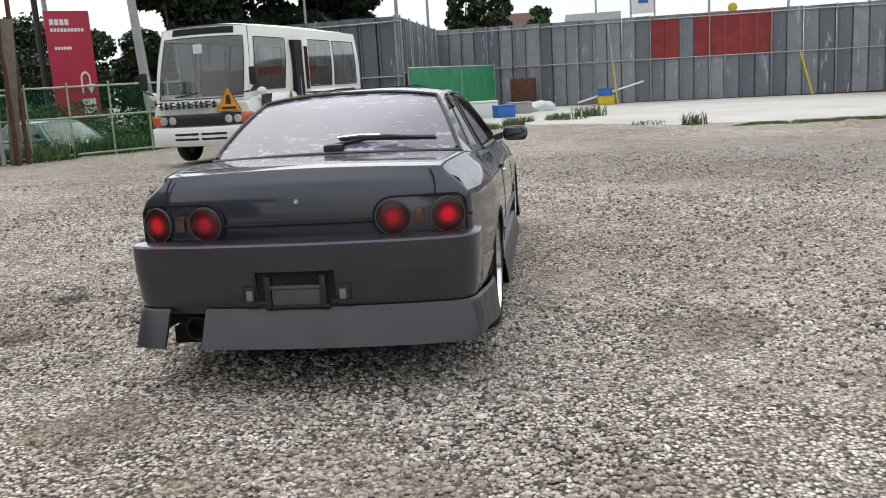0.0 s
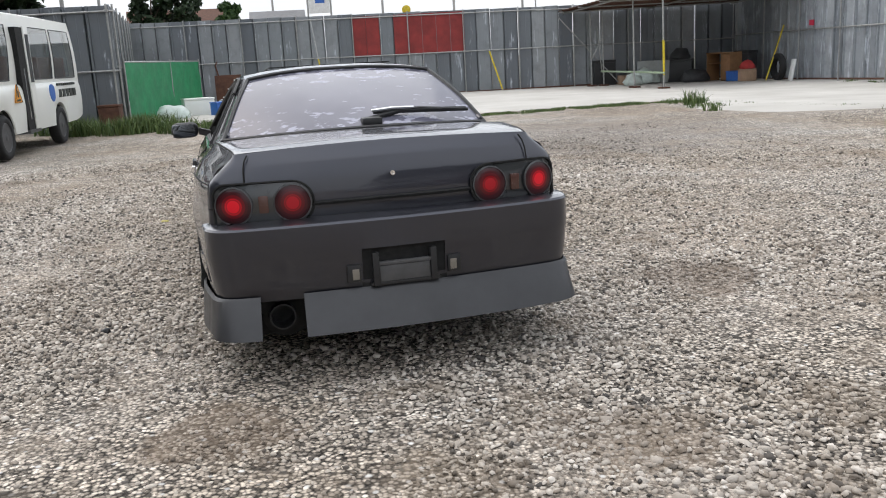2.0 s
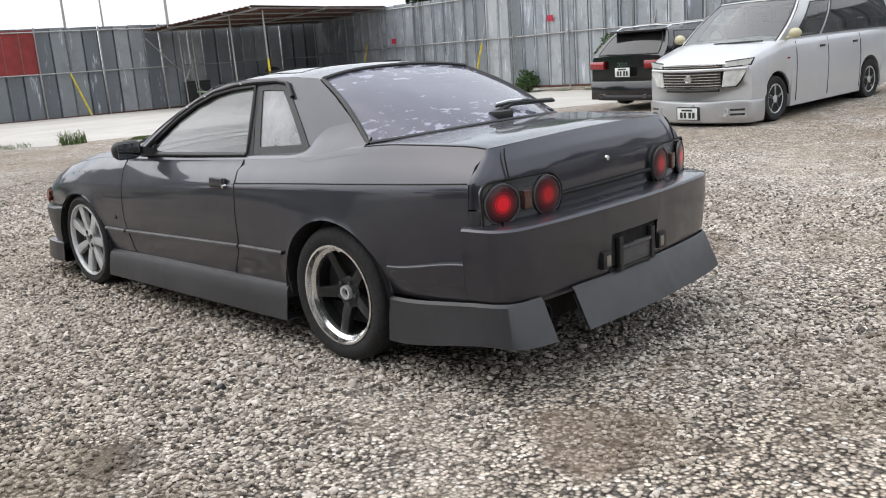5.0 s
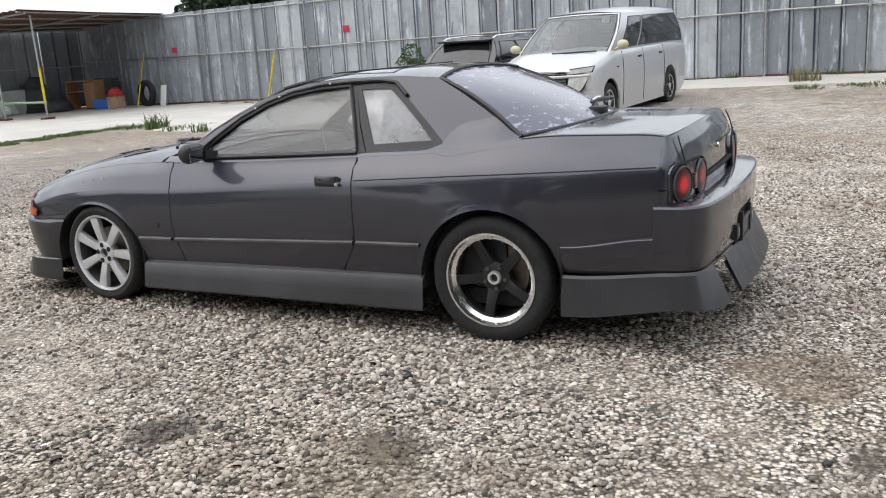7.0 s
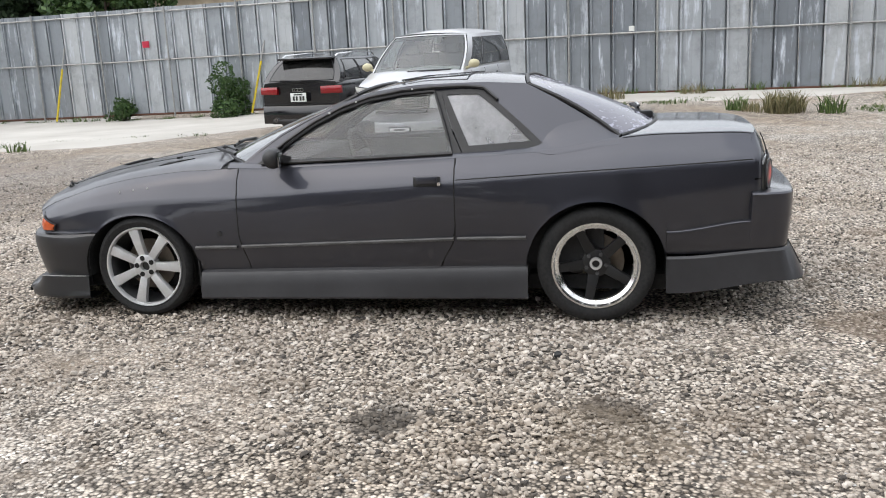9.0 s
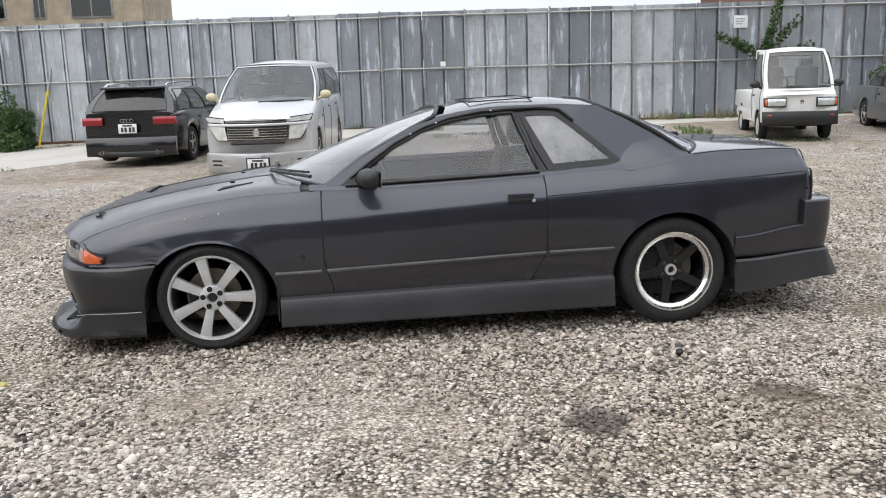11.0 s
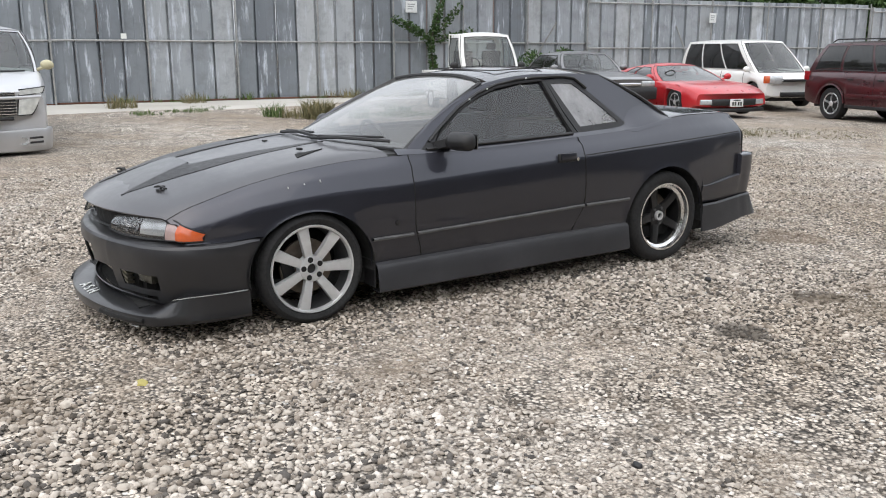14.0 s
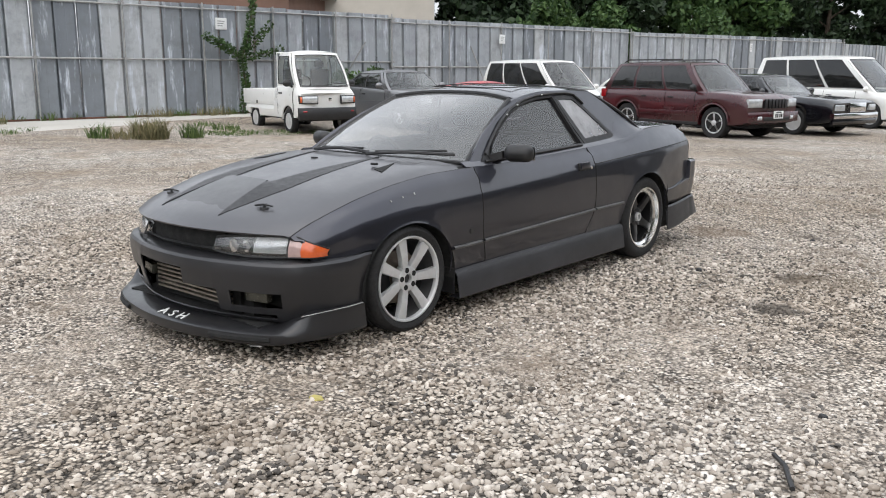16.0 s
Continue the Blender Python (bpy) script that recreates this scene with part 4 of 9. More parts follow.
    def pane(top, bottom, belly, n=24):
        """A bowed pane between an upper and a lower line."""
        bm = bmesh.new()
        rows = []
        for j in range(13):
            v = j / 12
            row = []
            for i in range(n + 1):
                s = -1 + 2 * i / n
                p = Vector(bottom(s)).lerp(Vector(top(s)), v)
                row.append(p + Vector(belly) * math.sin(math.pi * v))
            rows.append(row)
        grid(bm, rows)
        return bm

    def ws_top(s):
        return (s * 0.515, -0.005 - 0.06 * (1 - s * s) + 0.03, 1.232 + 0.036 * (1 - abs(s) ** 2.6))

    def ws_low(s):
        return (s * 0.685, 0.67 + 0.30 * (1 - abs(s) ** 2.2), 0.872 + 0.035 * (1 - s * s))

    part("windscreen", pane(ws_top, ws_low, (0, 0.012, 0.016)), SCREENGLASS, car, "clear dusty windscreen", 60).visible_shadow = False
    for line in (ws_low, ws_top):
        part("windscreen_seal", polytube(bmesh.new(), [Vector(line(s)) + Vector((0, 0.004, 0.004)) for s in np.linspace(-1, 1, 25)], 0.012, 6), BLACK, car)
    for sg in (-1, 1):
        pts = [Vector(ws_low(sg)).lerp(Vector(ws_top(sg)), v) + Vector((0, 0.012, 0.016)) * math.sin(math.pi * v) for v in np.linspace(0, 1, 13)]
        part("pillar_seal", polytube(bmesh.new(), pts, 0.014, 6), BLACK, car)
        bm = bmesh.new()
        grid(bm, [[p for p in (q, on_side(sg, y, z, 0.0))] for q, (y, z) in zip([pts[int(round(k * 12 / 6))] for k in range(7)], a_out)])
        part("front_pillar", thicken(bm, 0.012), PAINT, car)

    def rw_top(s):
        return (s * 0.505, -0.945 + 0.045 * (1 - s * s), 1.258 + 0.036 * (1 - abs(s) ** 2.6))

    def rw_low(s):
        return (s * 0.672, -1.435 - 0.20 * (1 - abs(s) ** 2.4), 0.978 + 0.03 * (1 - s * s))

    part("rear_window", pane(rw_top, rw_low, (0, -0.014, 0.02)), FILM, car, "rear window with peeling purple tint film", 60)
    for line in (rw_low, rw_top):
        part("rear_window_seal", polytube(bmesh.new(), [Vector(line(s)) + Vector((0, -0.004, 0.004)) for s in np.linspace(-1, 1, 25)], 0.011, 6), BLACK, car)
    for sg in (-1, 1):
        part("rear_window_seal", polytube(bmesh.new(), [Vector(rw_low(sg)).lerp(Vector(rw_top(sg)), v) + Vector((0, -0.014, 0.02)) * math.sin(math.pi * v) for v in np.linspace(0, 1, 13)], 0.013, 6), BLACK, car)
    # rear wiper, folded black blade on its base
    w = part("rear_wiper", boxm(-0.05, 0.05, -0.045, 0.035, -0.02, 0.022, 0.012, m=pose(0.04, -1.585, 1.035)), BLACK, car)
    part("wiper_arm", polytube(bmesh.new(), ((0.03, -1.56, 1.045), (0.20, -1.53, 1.075), (0.55, -1.51, 1.062)), 0.013), BLACK, w)
    part("wiper_blade", polytube(bmesh.new(), ((0.06, -1.545, 1.075), (0.30, -1.525, 1.082), (0.56, -1.515, 1.058)), 0.009), BLACK, w)
    part("wiper_cover", polytube(bmesh.new(), ((0.05, -1.55, 1.085), (0.16, -1.54, 1.092), (0.27, -1.53, 1.088)), 0.008), CHROME, w)
    # front wipers
    for x0, x1, s in ((-0.20, -0.66, 0), (0.28, -0.16, 0)):
        wv = part("wiper", polytube(bmesh.new(), ((x0 + 0.02, 1.01 - 0.15 * x0 * x0, 0.925), ((x0 + x1) / 2, 0.99 - 0.2 * ((x0 + x1) / 2) ** 2, 0.945), (x1, 0.98 - 0.55 * x1 * x1, 0.93)), 0.010), BLACK, car)
        part("wiper_blade", polytube(bmesh.new(), ((x0 - 0.05, 1.0 - 0.15 * x0 * x0, 0.942), (x1 + 0.05, 0.97 - 0.5 * x1 * x1, 0.950)), 0.007), BLACK, wv)
    # ---- rear ----
    part("tail_panel", tail_patch(-1, 1, 0.64, 0.752, 0.0, 0.01, 44, 5, True), PAINT, car, "", 50)
    part("boot_face", tail_patch(-1, 1, 0.758, 0.998, 0.0, 0.01, 44, 14, True), PAINT, car, "", 50)
    part("boot_seam", polytube(bmesh.new(), [(x, tail_y(x, 0.755) - 0.008, 0.755) for x in np.linspace(-0.36, 0.36, 16)], 0.010, 6), DARK, car)
    for sg in (-1, 1):
        part("boot_edge", polytube(bmesh.new(), [(sg * x, tail_y(sg * x, z) - 0.008, z) for x, z in ((0.600, 0.970), (0.615, 0.945), (0.622, 0.91), (0.624, 0.862))], 0.0035, 5), DARK, car)
    part("keyhole", lathe(bmesh.new(), ((0.004, 0.013), (-0.004, 0.011), (-0.004, 0.006), (0.0, 0.005), (0.0, 0.0)), 18, "y", (0, tail_y(0, 0.855) - 0.006, 0.855)), CHROME, car)
    for sg in (-1, 1):
        base = [(sg * x, z) for x, z in rounded(0.345, 0.755, 0.675, 0.858, (0.05, 0.088, 0.088, 0.02))]
        lamp = part("tail_light", tail_plate(base, 0.010, 0.02), SMOKED, car, "dark surround with two round red lenses", 40)
        part("lamp_rim", polytube(bmesh.new(), [(x, tail_y(x, z) - 0.014, z) for x, z in base + base[:1]], 0.0055, 5), DARK, lamp)
        for cx in (0.434, 0.674):
            yy = tail_y(sg * cx, 0.765) - 0.010
            rot = pose(sg * cx, yy, 0.767, 0, 0, 5 * sg if cx < 0.5 else 18 * sg)
            lens = part("lens", lathe(bmesh.new(), ((0.0, 0.076), (-0.004, 0.075), (-0.008, 0.064), (-0.010, 0.040), (-0.011, 0.02), (-0.0112, 0.0)), 32, "y"), LENSRED if cx > 0.5 else LENSDIM, lamp, "round red lens", 40)
            lens.matrix_basis = rot
            ring = part("lens_ring", lathe(bmesh.new(), ((0.0, 0.081), (-0.008, 0.080), (-0.009, 0.0755), (-0.004, 0.0745)), 32, "y", closed=True), BRACKET, lamp)
            ring.matrix_basis = rot
        yy = tail_y(sg * 0.553, 0.765) - 0.012
        part("reversing_lens", boxm(-0.02, 0.02, -0.014, 0.01, -0.036, 0.036, 0.004, m=pose(sg * 0.553, yy, 0.768, 0, 0, 6 * sg)), BROWNLENS, lamp, "small brown lens")
    rear = spline_path([(-0.838, -1.668), (-0.834, -1.85), (-0.812, -2.09), (-0.792, -2.215), (-0.735, -2.283), (-0.61, -2.312), (-0.40, -2.333), (-0.2501, -2.341), (-0.18, -2.345), (0.0, -2.349)], 6)

    # close-set points where the side steps up to the lamps
    rear = [q for q in rear if not -2.125 < q[1] < -2.055]
    for sx in (-1, 1):
        add = [(sx * (0.812 - 0.16 * (-2.09 - y)), y) for y in (-2.06, -2.084, -2.0875, -2.12)]
        cut = next(i for i, q in enumerate(rear) if (q[1] < -2.09 if sx < 0 else (q[0] > 0.5 and q[1] > -2.09)))
        rear = rear[:cut] + (add if sx < 0 else add[::-1]) + rear[cut:]

    def rb_prof(x, y):
        k = 1.0 if y < -2.086 else 0.0
        top = 0.50 + 0.05 * smoothstep(-1.67, -2.1, y)
        zt = top + (0.692 - top) * k
        if k < 0.5:
            return ((-0.065, 0.362), (-0.030, 0.372), (-0.020, 0.395), (-0.012, 0.43), (-0.004, 0.465), (-0.002, top - 0.024), (-0.001, top - 0.018), (0.0, top - 0.012), (-0.001, top - 0.006), (-0.004, top - 0.002), (-0.010, top), (-0.05, top + 0.004))
        return ((-0.065, 0.362), (-0.030, 0.372), (-0.020, 0.395), (-0.012, 0.43), (-0.004, 0.50), (0.0, 0.545), (0.004, 0.565), (0.004, 0.662), (0.004, 0.680), (-0.003, 0.689), (-0.014, 0.692), (-0.16, 0.698))

    part("rear_bumper", thicken(sweep(rear, rb_prof, lambda x, y, z: abs(x) < 0.1801 and 0.43 < z < 0.56 and y < -2.2), 0.006), PAINT, car, "", 22)
    # number-plate recess with its empty bracket
    part("plate_recess", boxm(-0.185, 0.185, -2.33, -2.22, 0.385, 0.585), DARK, car)
    br = part("plate_bracket", boxm(-0.15, 0.15, -2.352, -2.338, 0.40, 0.415, 0.003), BLACK, car, "empty black plate bracket")
    for x in (-0.125, 0.125):
        part("bracket_arm", boxm(x - 0.014, x + 0.014, -2.358, -2.335, 0.40, 0.545, 0.004), BLACK, br)
    part("bracket_plate", boxm(-0.11, 0.11, -2.350, -2.336, 0.415, 0.485, 0.004), BRACKET, br)
    part("bracket_bar", boxm(-0.13, 0.13, -2.356, -2.340, 0.487, 0.503, 0.003), BRACKET, br)
    for sg in (-1, 1):
        lamp = part("plate_lamp", boxm(sg * 0.218 - 0.030, sg * 0.218 + 0.030, -2.350, -2.30, 0.425, 0.500, 0.006), BLACK, car)
        part("lamp_lens", boxm(sg * 0.212 - 0.015, sg * 0.212 + 0.015, -2.353, -2.345, 0.436, 0.482, 0.004), FROST, lamp, "frosted white lens")

    def lip_prof(x, y):
        k = smoothstep(-1.70, -2.25, y)
        zb = 0.175 + 0.06 * k
        zt = 0.352 + 0.034 * k
        fl = 0.018 + 0.06 * smoothstep(-2.2, -2.33, y)
        return ((-0.012, zt + 0.012), (0.0, zt), (fl, zb), (fl - 0.012, zb - 0.004), (-0.012, zt - 0.02))

    lip = thicken(sweep([p for p in rear if p[1] < -1.60], lip_prof, lambda x, y, z: -0.60 < x < -0.445 and y < -2.2), 0.004)
    part("rear_lip", lip, PRIMER, car, "light grey unpainted bumper lip with a gap for the exhaust", 30)
    part("exhaust_pipe", lathe(bmesh.new(), ((-2.24, 0.056), (-2.24, 0.050), (-2.2, 0.048), (-1.8, 0.046), (-1.8, 0.056)), 24, "y", (-0.52, 0, 0.285), True), BLACK, car, "dark steel exhaust pipe")
    part("silencer", lathe(bmesh.new(), ((-2.15, 0.02), (-2.14, 0.10), (-1.80, 0.10), (-1.79, 0.02)), 20, "y", (-0.50, 0, 0.27)), DARK, car)
    # ---- flanks ----
    for sg in (-1, 1):
        bm = bmesh.new()
        rows = []
        for i in range(25):
            y = 0.935 - 1.885 * i / 24
            zt, zb = 0.272 + 0.038 * i / 24, 0.122 + 0.016 * i / 24
            rows.append([(sg * (0.838 + o), y, z) for o, z in ((-0.02, zt + 0.012), (0.002, zt), (0.014, zt - 0.02), (0.024, (zt + zb) / 2), (0.034, zb + 0.01), (0.028, zb), (-0.05, zb))])
        grid(bm, rows)
        part("side_skirt", thicken(bm, 0.006), PRIMER, car, "grey unpainted side skirt", 30)
        for y0, y1, z0, z1 in ((0.955, 0.70, 0.418, 0.422), (0.672, -0.555, 0.424, 0.465), (-0.575, -0.945, 0.466, 0.472)):
            pts = [(y0 + (y1 - y0) * i / 10, z0 + (z1 - z0) * i / 10) for i in range(11)]
            bm = bmesh.new()
            grid(bm, [[(sg * ((C_XM(y) if y > -1.67 else 0.838 - 0.012 * ((y + 1.668) / 0.3) ** 2) + o), y, z + d) for o, d in ((-0.016, 0.012), (0.003, 0.010), (0.009, 0.004), (0.008, -0.006), (-0.016, -0.012))] for y, z in pts])
            part("rubbing_strip", thicken(bm, 0.003), STRIP, car, "dull grey rubbing strip", 30)
        h = part("door_handle", boxm(-0.010, 0.006, -0.074, 0.074, -0.027, 0.027, 0.008, m=pose(sg * 0.832, -0.418, 0.778, 0, -5 * sg, 0)), BLACK, car)
        part("handle_flap", boxm(-0.010, 0.004, -0.068, 0.050, -0.016, 0.023, 0.006, m=pose(sg * 0.840, -0.41, 0.782, 0, -5 * sg, 0)), PAINT, h)
        part("lock", lathe(bmesh.new(), ((-0.004, 0.011), (0.014, 0.010), (0.014, 0.0)), 14, "x", (0, 0, 0)), CHROME, h).matrix_basis = pose(sg * 0.840, -0.487, 0.766, 0, 0, 0 if sg > 0 else 180)
        # mirror: rounded shell on a foot
        bm = bmesh.new()
        bmesh.ops.create_cube(bm, size=1.0, matrix=Matrix.Translation((sg * 0.895, 0.425, 0.928)) @ Matrix.Rotation(radians(-14 * sg), 4, "Z") @ Matrix.Diagonal((0.20, 0.095, 0.118, 1)))
        for v in bm.verts:
            if v.co.y > 0.43:
                v.co.z += -0.012 if v.co.z > 0.928 else 0.018
                v.co.x -= sg * (0.022 if abs(v.co.x) > 0.9 else -0.02)
        bmesh.ops.bevel(bm, geom=bm.edges[:], offset=0.043, segments=5, profile=0.5, affect="EDGES")
        mir = part("mirror", bm, BLACK, car, "matt black door mirror", 60)
        part("mirror_foot", prism([(sg * 0.715, 0.50, 0.868), (sg * 0.722, 0.38, 0.872), (sg * 0.80, 0.40, 0.895), (sg * 0.80, 0.46, 0.895)], 0.045, (0, 0, 1)), BLACK, mir)
        part("mirror_glass", boxm(-0.075, 0.075, -0.003, 0.003, -0.042, 0.042, 0.002, m=pose(sg * 0.897, 0.376, 0.928, 0, 0, -14 * sg)), MIRROR, mir)
        # corner triangle behind the mirror
        part("sail_panel", side_plate(sg, [(0.585, 0.872), (0.50, 0.938), (0.44, 0.955), (0.44, 0.880)], 0.006, 0.012), BLACK, car)
        part("mud_flap", boxm(min(sg * 0.70, sg * 0.84), max(sg * 0.70, sg * 0.84), 0.945, 0.952, 0.15, 0.34), BLACK, car)
    # side repeater, stone chips on the wing and scuffs under the lip
    for sg in (-1, 1):
        part("side_repeater", lathe(bmesh.new(), ((-0.010, 0.017), (0.004, 0.015), (0.006, 0.0)), 16, "x", (0, 0, 0)), BLACK, car).matrix_basis = pose(sg * (C_XM(0.80) - 0.001), 0.80, 0.50, 0, 0, 0 if sg > 0 else 180)
        for y, tall in ((1.42, 0.012), (1.33, 0.008), (1.24, 0.014)):
            x0, z0 = c_section(y)[9]
            part("paint_chip", boxm(-0.0015, 0.0015, -0.003, 0.003, -tall / 2, tall / 2, m=pose(sg * (x0 + 0.001), nose_y(y, x0), z0 + 0.001, 0, -35 * sg, 0)), CHIP, car, "pale stone chip")
        part("lip_scuff", polytube(bmesh.new(), [(sg * x, y + 0.010, z) for x, y, z in ((0.66, 2.176, 0.094), (0.60, 2.205, 0.092))], 0.0022, 5), CHIP, car, "pale scuff along the edge")
    # ---- front ----
    fr = spline_path([(-0.828, 1.658), (-0.832, 1.77), (-0.808, 1.91), (-0.745, 2.035), (-0.66, 2.105), (-0.56, 2.155), (-0.36, 2.22), (-0.30, 2.234), (-0.16, 2.258), (0.0, 2.268)], 6)

    def fb_prof(x, y):
        k = smoothstep(1.70, 2.1, y)
        q = 0.35 + 0.65 * k
        return ((-0.075 * q, 0.178), (-0.060 * q, 0.182), (-0.046 * q, 0.20), (-0.036 * q, 0.225), (-0.024 * q, 0.26), (-0.012 * q, 0.305), (-0.004 * q, 0.34), (0.003, 0.385), (0.008, 0.425), (0.009, 0.455), (0.004, 0.478), (-0.006, 0.491), (-0.020, 0.498), (-0.05 - 0.07 * k, 0.505))

    def fb_skip(x, y, z):
        ax = abs(x)
        return y > 1.9 and ((-0.10 < x < 0.34 and 0.20 < z < 0.425) or (-0.34 < x <= -0.10 and 0.20 < z < 0.345) or (0.42 < ax < 0.69 and 0.26 < z < 0.345) or (0.34 <= ax < 0.66 and 0.20 < z < 0.228))

    bm = sweep(fr[::-1], fb_prof, fb_skip)
    for v in bm.verts:
        # the rear edge follows the wheel arch
        edge = 1.3075 + 0.352 * math.sqrt(max(0.0, 1 - ((v.co.z - 0.30) / 0.312) ** 2)) if v.co.z > 0.30 else 1.6595
        v.co.y += (edge + 0.002 - 1.658) * (1 - smoothstep(1.658, 1.85, v.co.y))
        if v.co.z > 0.46:
            v.co.z += 0.012 * (1 - smoothstep(1.60, 1.78, v.co.y))
    part("front_bumper", thicken(bm, 0.006), BUMPERP, car, "", 24)
    # plate added under the nose to keep light out of the intake
    part("undertray", boxm(-0.60, 0.60, 1.70, 2.16, 0.160, 0.176), DARK, car)
    # dark boxes behind the cut openings stand in for the shade within
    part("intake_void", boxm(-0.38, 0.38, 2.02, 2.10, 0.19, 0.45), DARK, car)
    for i in range(8):
        part("cooler_fin", boxm(-0.33, 0.33, 2.11, 2.145, 0.232 + 0.024 * i, 0.244 + 0.024 * i, 0.003), COOLER, car)
    for sg in (-1, 1):
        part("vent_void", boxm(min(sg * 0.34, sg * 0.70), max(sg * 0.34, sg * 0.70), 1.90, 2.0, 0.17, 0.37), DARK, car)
        fl = part("fog_lamp", boxm(-0.07, 0.07, -0.02, 0.03, -0.03, 0.03, 0.012, m=pose(sg * 0.50, 2.07, 0.302, 0, 0, -14 * sg)), FOGDIM, car)
    lp = spline_path([(-0.838, 1.665), (-0.842, 1.80), (-0.822, 1.95), (-0.762, 2.075), (-0.695, 2.150), (-0.58, 2.215), (-0.42, 2.272), (-0.2, 2.318), (0.0, 2.332)], 6)

    def fl_prof(x, y):
        k = smoothstep(1.97, 2.15, y)
        flank = ((-0.10, 0.247), (-0.016, 0.247), (0.003, 0.241), (0.008, 0.200), (0.011, 0.160), (0.017, 0.128), (0.010, 0.112), (-0.03, 0.108), (-0.14, 0.112))
        nose = ((-0.16, 0.168), (-0.10, 0.176), (-0.045, 0.168), (-0.006, 0.160), (0.010, 0.151), (0.013, 0.140), (0.007, 0.104), (-0.014, 0.090), (-0.10, 0.090))
        return tuple((p[0] + (q[0] - p[0]) * k, p[1] + (q[1] - p[1]) * k) for p, q in zip(flank, nose))

    part("front_lip", thicken(sweep(lp[::-1], fl_prof), 0.005), LIPDARK, car, "scuffed dark lip spoiler", 34)
    for sg in (-1, 1):
        part("lip_seam", polytube(bmesh.new(), [(sg * x, y, z) for x, y, z in ((0.846, 1.68, 0.249), (0.850, 1.80, 0.249), (0.830, 1.93, 0.247), (0.785, 2.04, 0.236))], 0.0022, 5), CHIP, car, "chipped pale edge")
    for sg in (-1, 1):
        # dark tube on the uncut lip stands in for a shaded slot
        part("lip_slot", polytube(bmesh.new(), [(sg * x, y + 0.010, 0.128) for x, y in ((0.694, 2.155), (0.58, 2.222), (0.47, 2.264), (0.38, 2.288))], 0.0145, 6), DARK, car)
    # pale letters on the lip and scuffed paint
    for ch, x in (("A", 0.03), ("S", -0.05), ("H", -0.13)):
        cu = bpy.data.curves.new("letter", "FONT")
        cu.body, cu.size, cu.extrude, cu.align_x = ch, 0.085, 0.002, "CENTER"
        tmp = new("letter", cu)
        me = bpy.data.meshes.new_from_object(tmp.evaluated_get(bpy.context.evaluated_depsgraph_get()))
        bpy.data.objects.remove(tmp)
        me.materials.clear()
        me.materials.append(PLATE)
        ob = new("letter", me)
        ob.parent = car
        tagged(ob, "pale painted letter")
        ob.matrix_basis = pose(x, 2.318 - 0.35 * x * x, 0.1645, 12, 0, 180 + 5)

    def nose_strip(x0, x1, z0, z1, inset, d, lean=0.0, n=14):
        bm = bmesh.new()
        rows = []
        for j in range(7):
            v = j / 6
            z = z0 + (z1 - z0) * v
            row = []
            for i in range(n + 1):
                x = x0 + (x1 - x0) * i / n
                zz = z if z0 == z else z
                row.append((x, 1.95 + 0.30 * (1 - min(abs(x) / 0.785, 1.0) ** 2.2) - inset - lean * v + 0.012 * math.sin(math.pi * v), zz))
            rows.append(row)
        grid(bm, rows)
        return thicken(bm, d)

    # dark sheet set back here stands in for shade in the grille
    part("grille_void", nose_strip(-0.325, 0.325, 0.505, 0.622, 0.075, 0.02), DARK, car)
    part("grille_bar", nose_strip(-0.318, 0.318, 0.528, 0.538, 0.045, 0.008), BLACK, car)

    def lamp_plan(q):
        """Plan of the lamp line, q from the grille round the corner to the flank."""
        x = 0.322 + 0.470 * q
        if x < 0.74:
            return x, 1.95 + 0.30 * (1 - (x / 0.785) ** 2.2)
        s = (x - 0.74) / 0.052
        return 0.74 + 0.066 * math.sin(s * math.pi / 2), 1.9865 - 0.115 * s ** 1.5

    lamp_top = curve(((0.0, 0.600), (0.2, 0.612), (0.55, 0.622), (0.75, 0.624), (0.86, 0.610), (0.94, 0.584), (1.0, 0.552)))
    lamp_low = curve(((0.0, 0.537), (0.2, 0.522), (0.5, 0.515), (1.0, 0.517)))

    def lamp_patch(sg, q0, q1, inset, d, shrink=0.0, n=16):
        bm = bmesh.new()
        rows = []
        for j in range(7):
            v = j / 6
            row = []
            for i in range(n + 1):
                q = q0 + (q1 - q0) * i / n
                x, y = lamp_plan(q)
                z0, z1 = lamp_low(q) + shrink, lamp_top(q) - shrink
                row.append((sg * (x - inset * 0.5 * smoothstep(0.6, 1.0, q)), y - inset - 0.030 * v * (1 - 0.6 * smoothstep(0.8, 1.0, q)) + 0.010 * math.sin(math.pi * v), z0 + (z1 - z0) * v))
            rows.append(row)
        grid(bm, rows)
        return thicken(bm, d)

    for sg in (-1, 1):
        # dark backing stands in for shade in the gap round the lamps
        part("lamp_bed", lamp_patch(sg, 0.0, 0.97, 0.055, 0.006, -0.012), DARK, car)
        hl = part("headlight", lamp_patch(sg, 0.004, 0.755, 0.0, 0.0025), HEADGLASS, car, "clear lens over a bright reflector", 50)
        part("reflector", lamp_patch(sg, 0.03, 0.74, 0.045, 0.004, 0.004), REFLECT, hl)
        part("main_reflector", lamp_patch(sg, 0.40, 0.72, 0.030, 0.004, 0.014), LENS, hl, "bright ribbed reflector")
        ring = [(q, 0) for q in np.linspace(0.0, 0.76, 10)] + [(q, 1) for q in np.linspace(0.76, 0.0, 10)] + [(0.0, 0)]
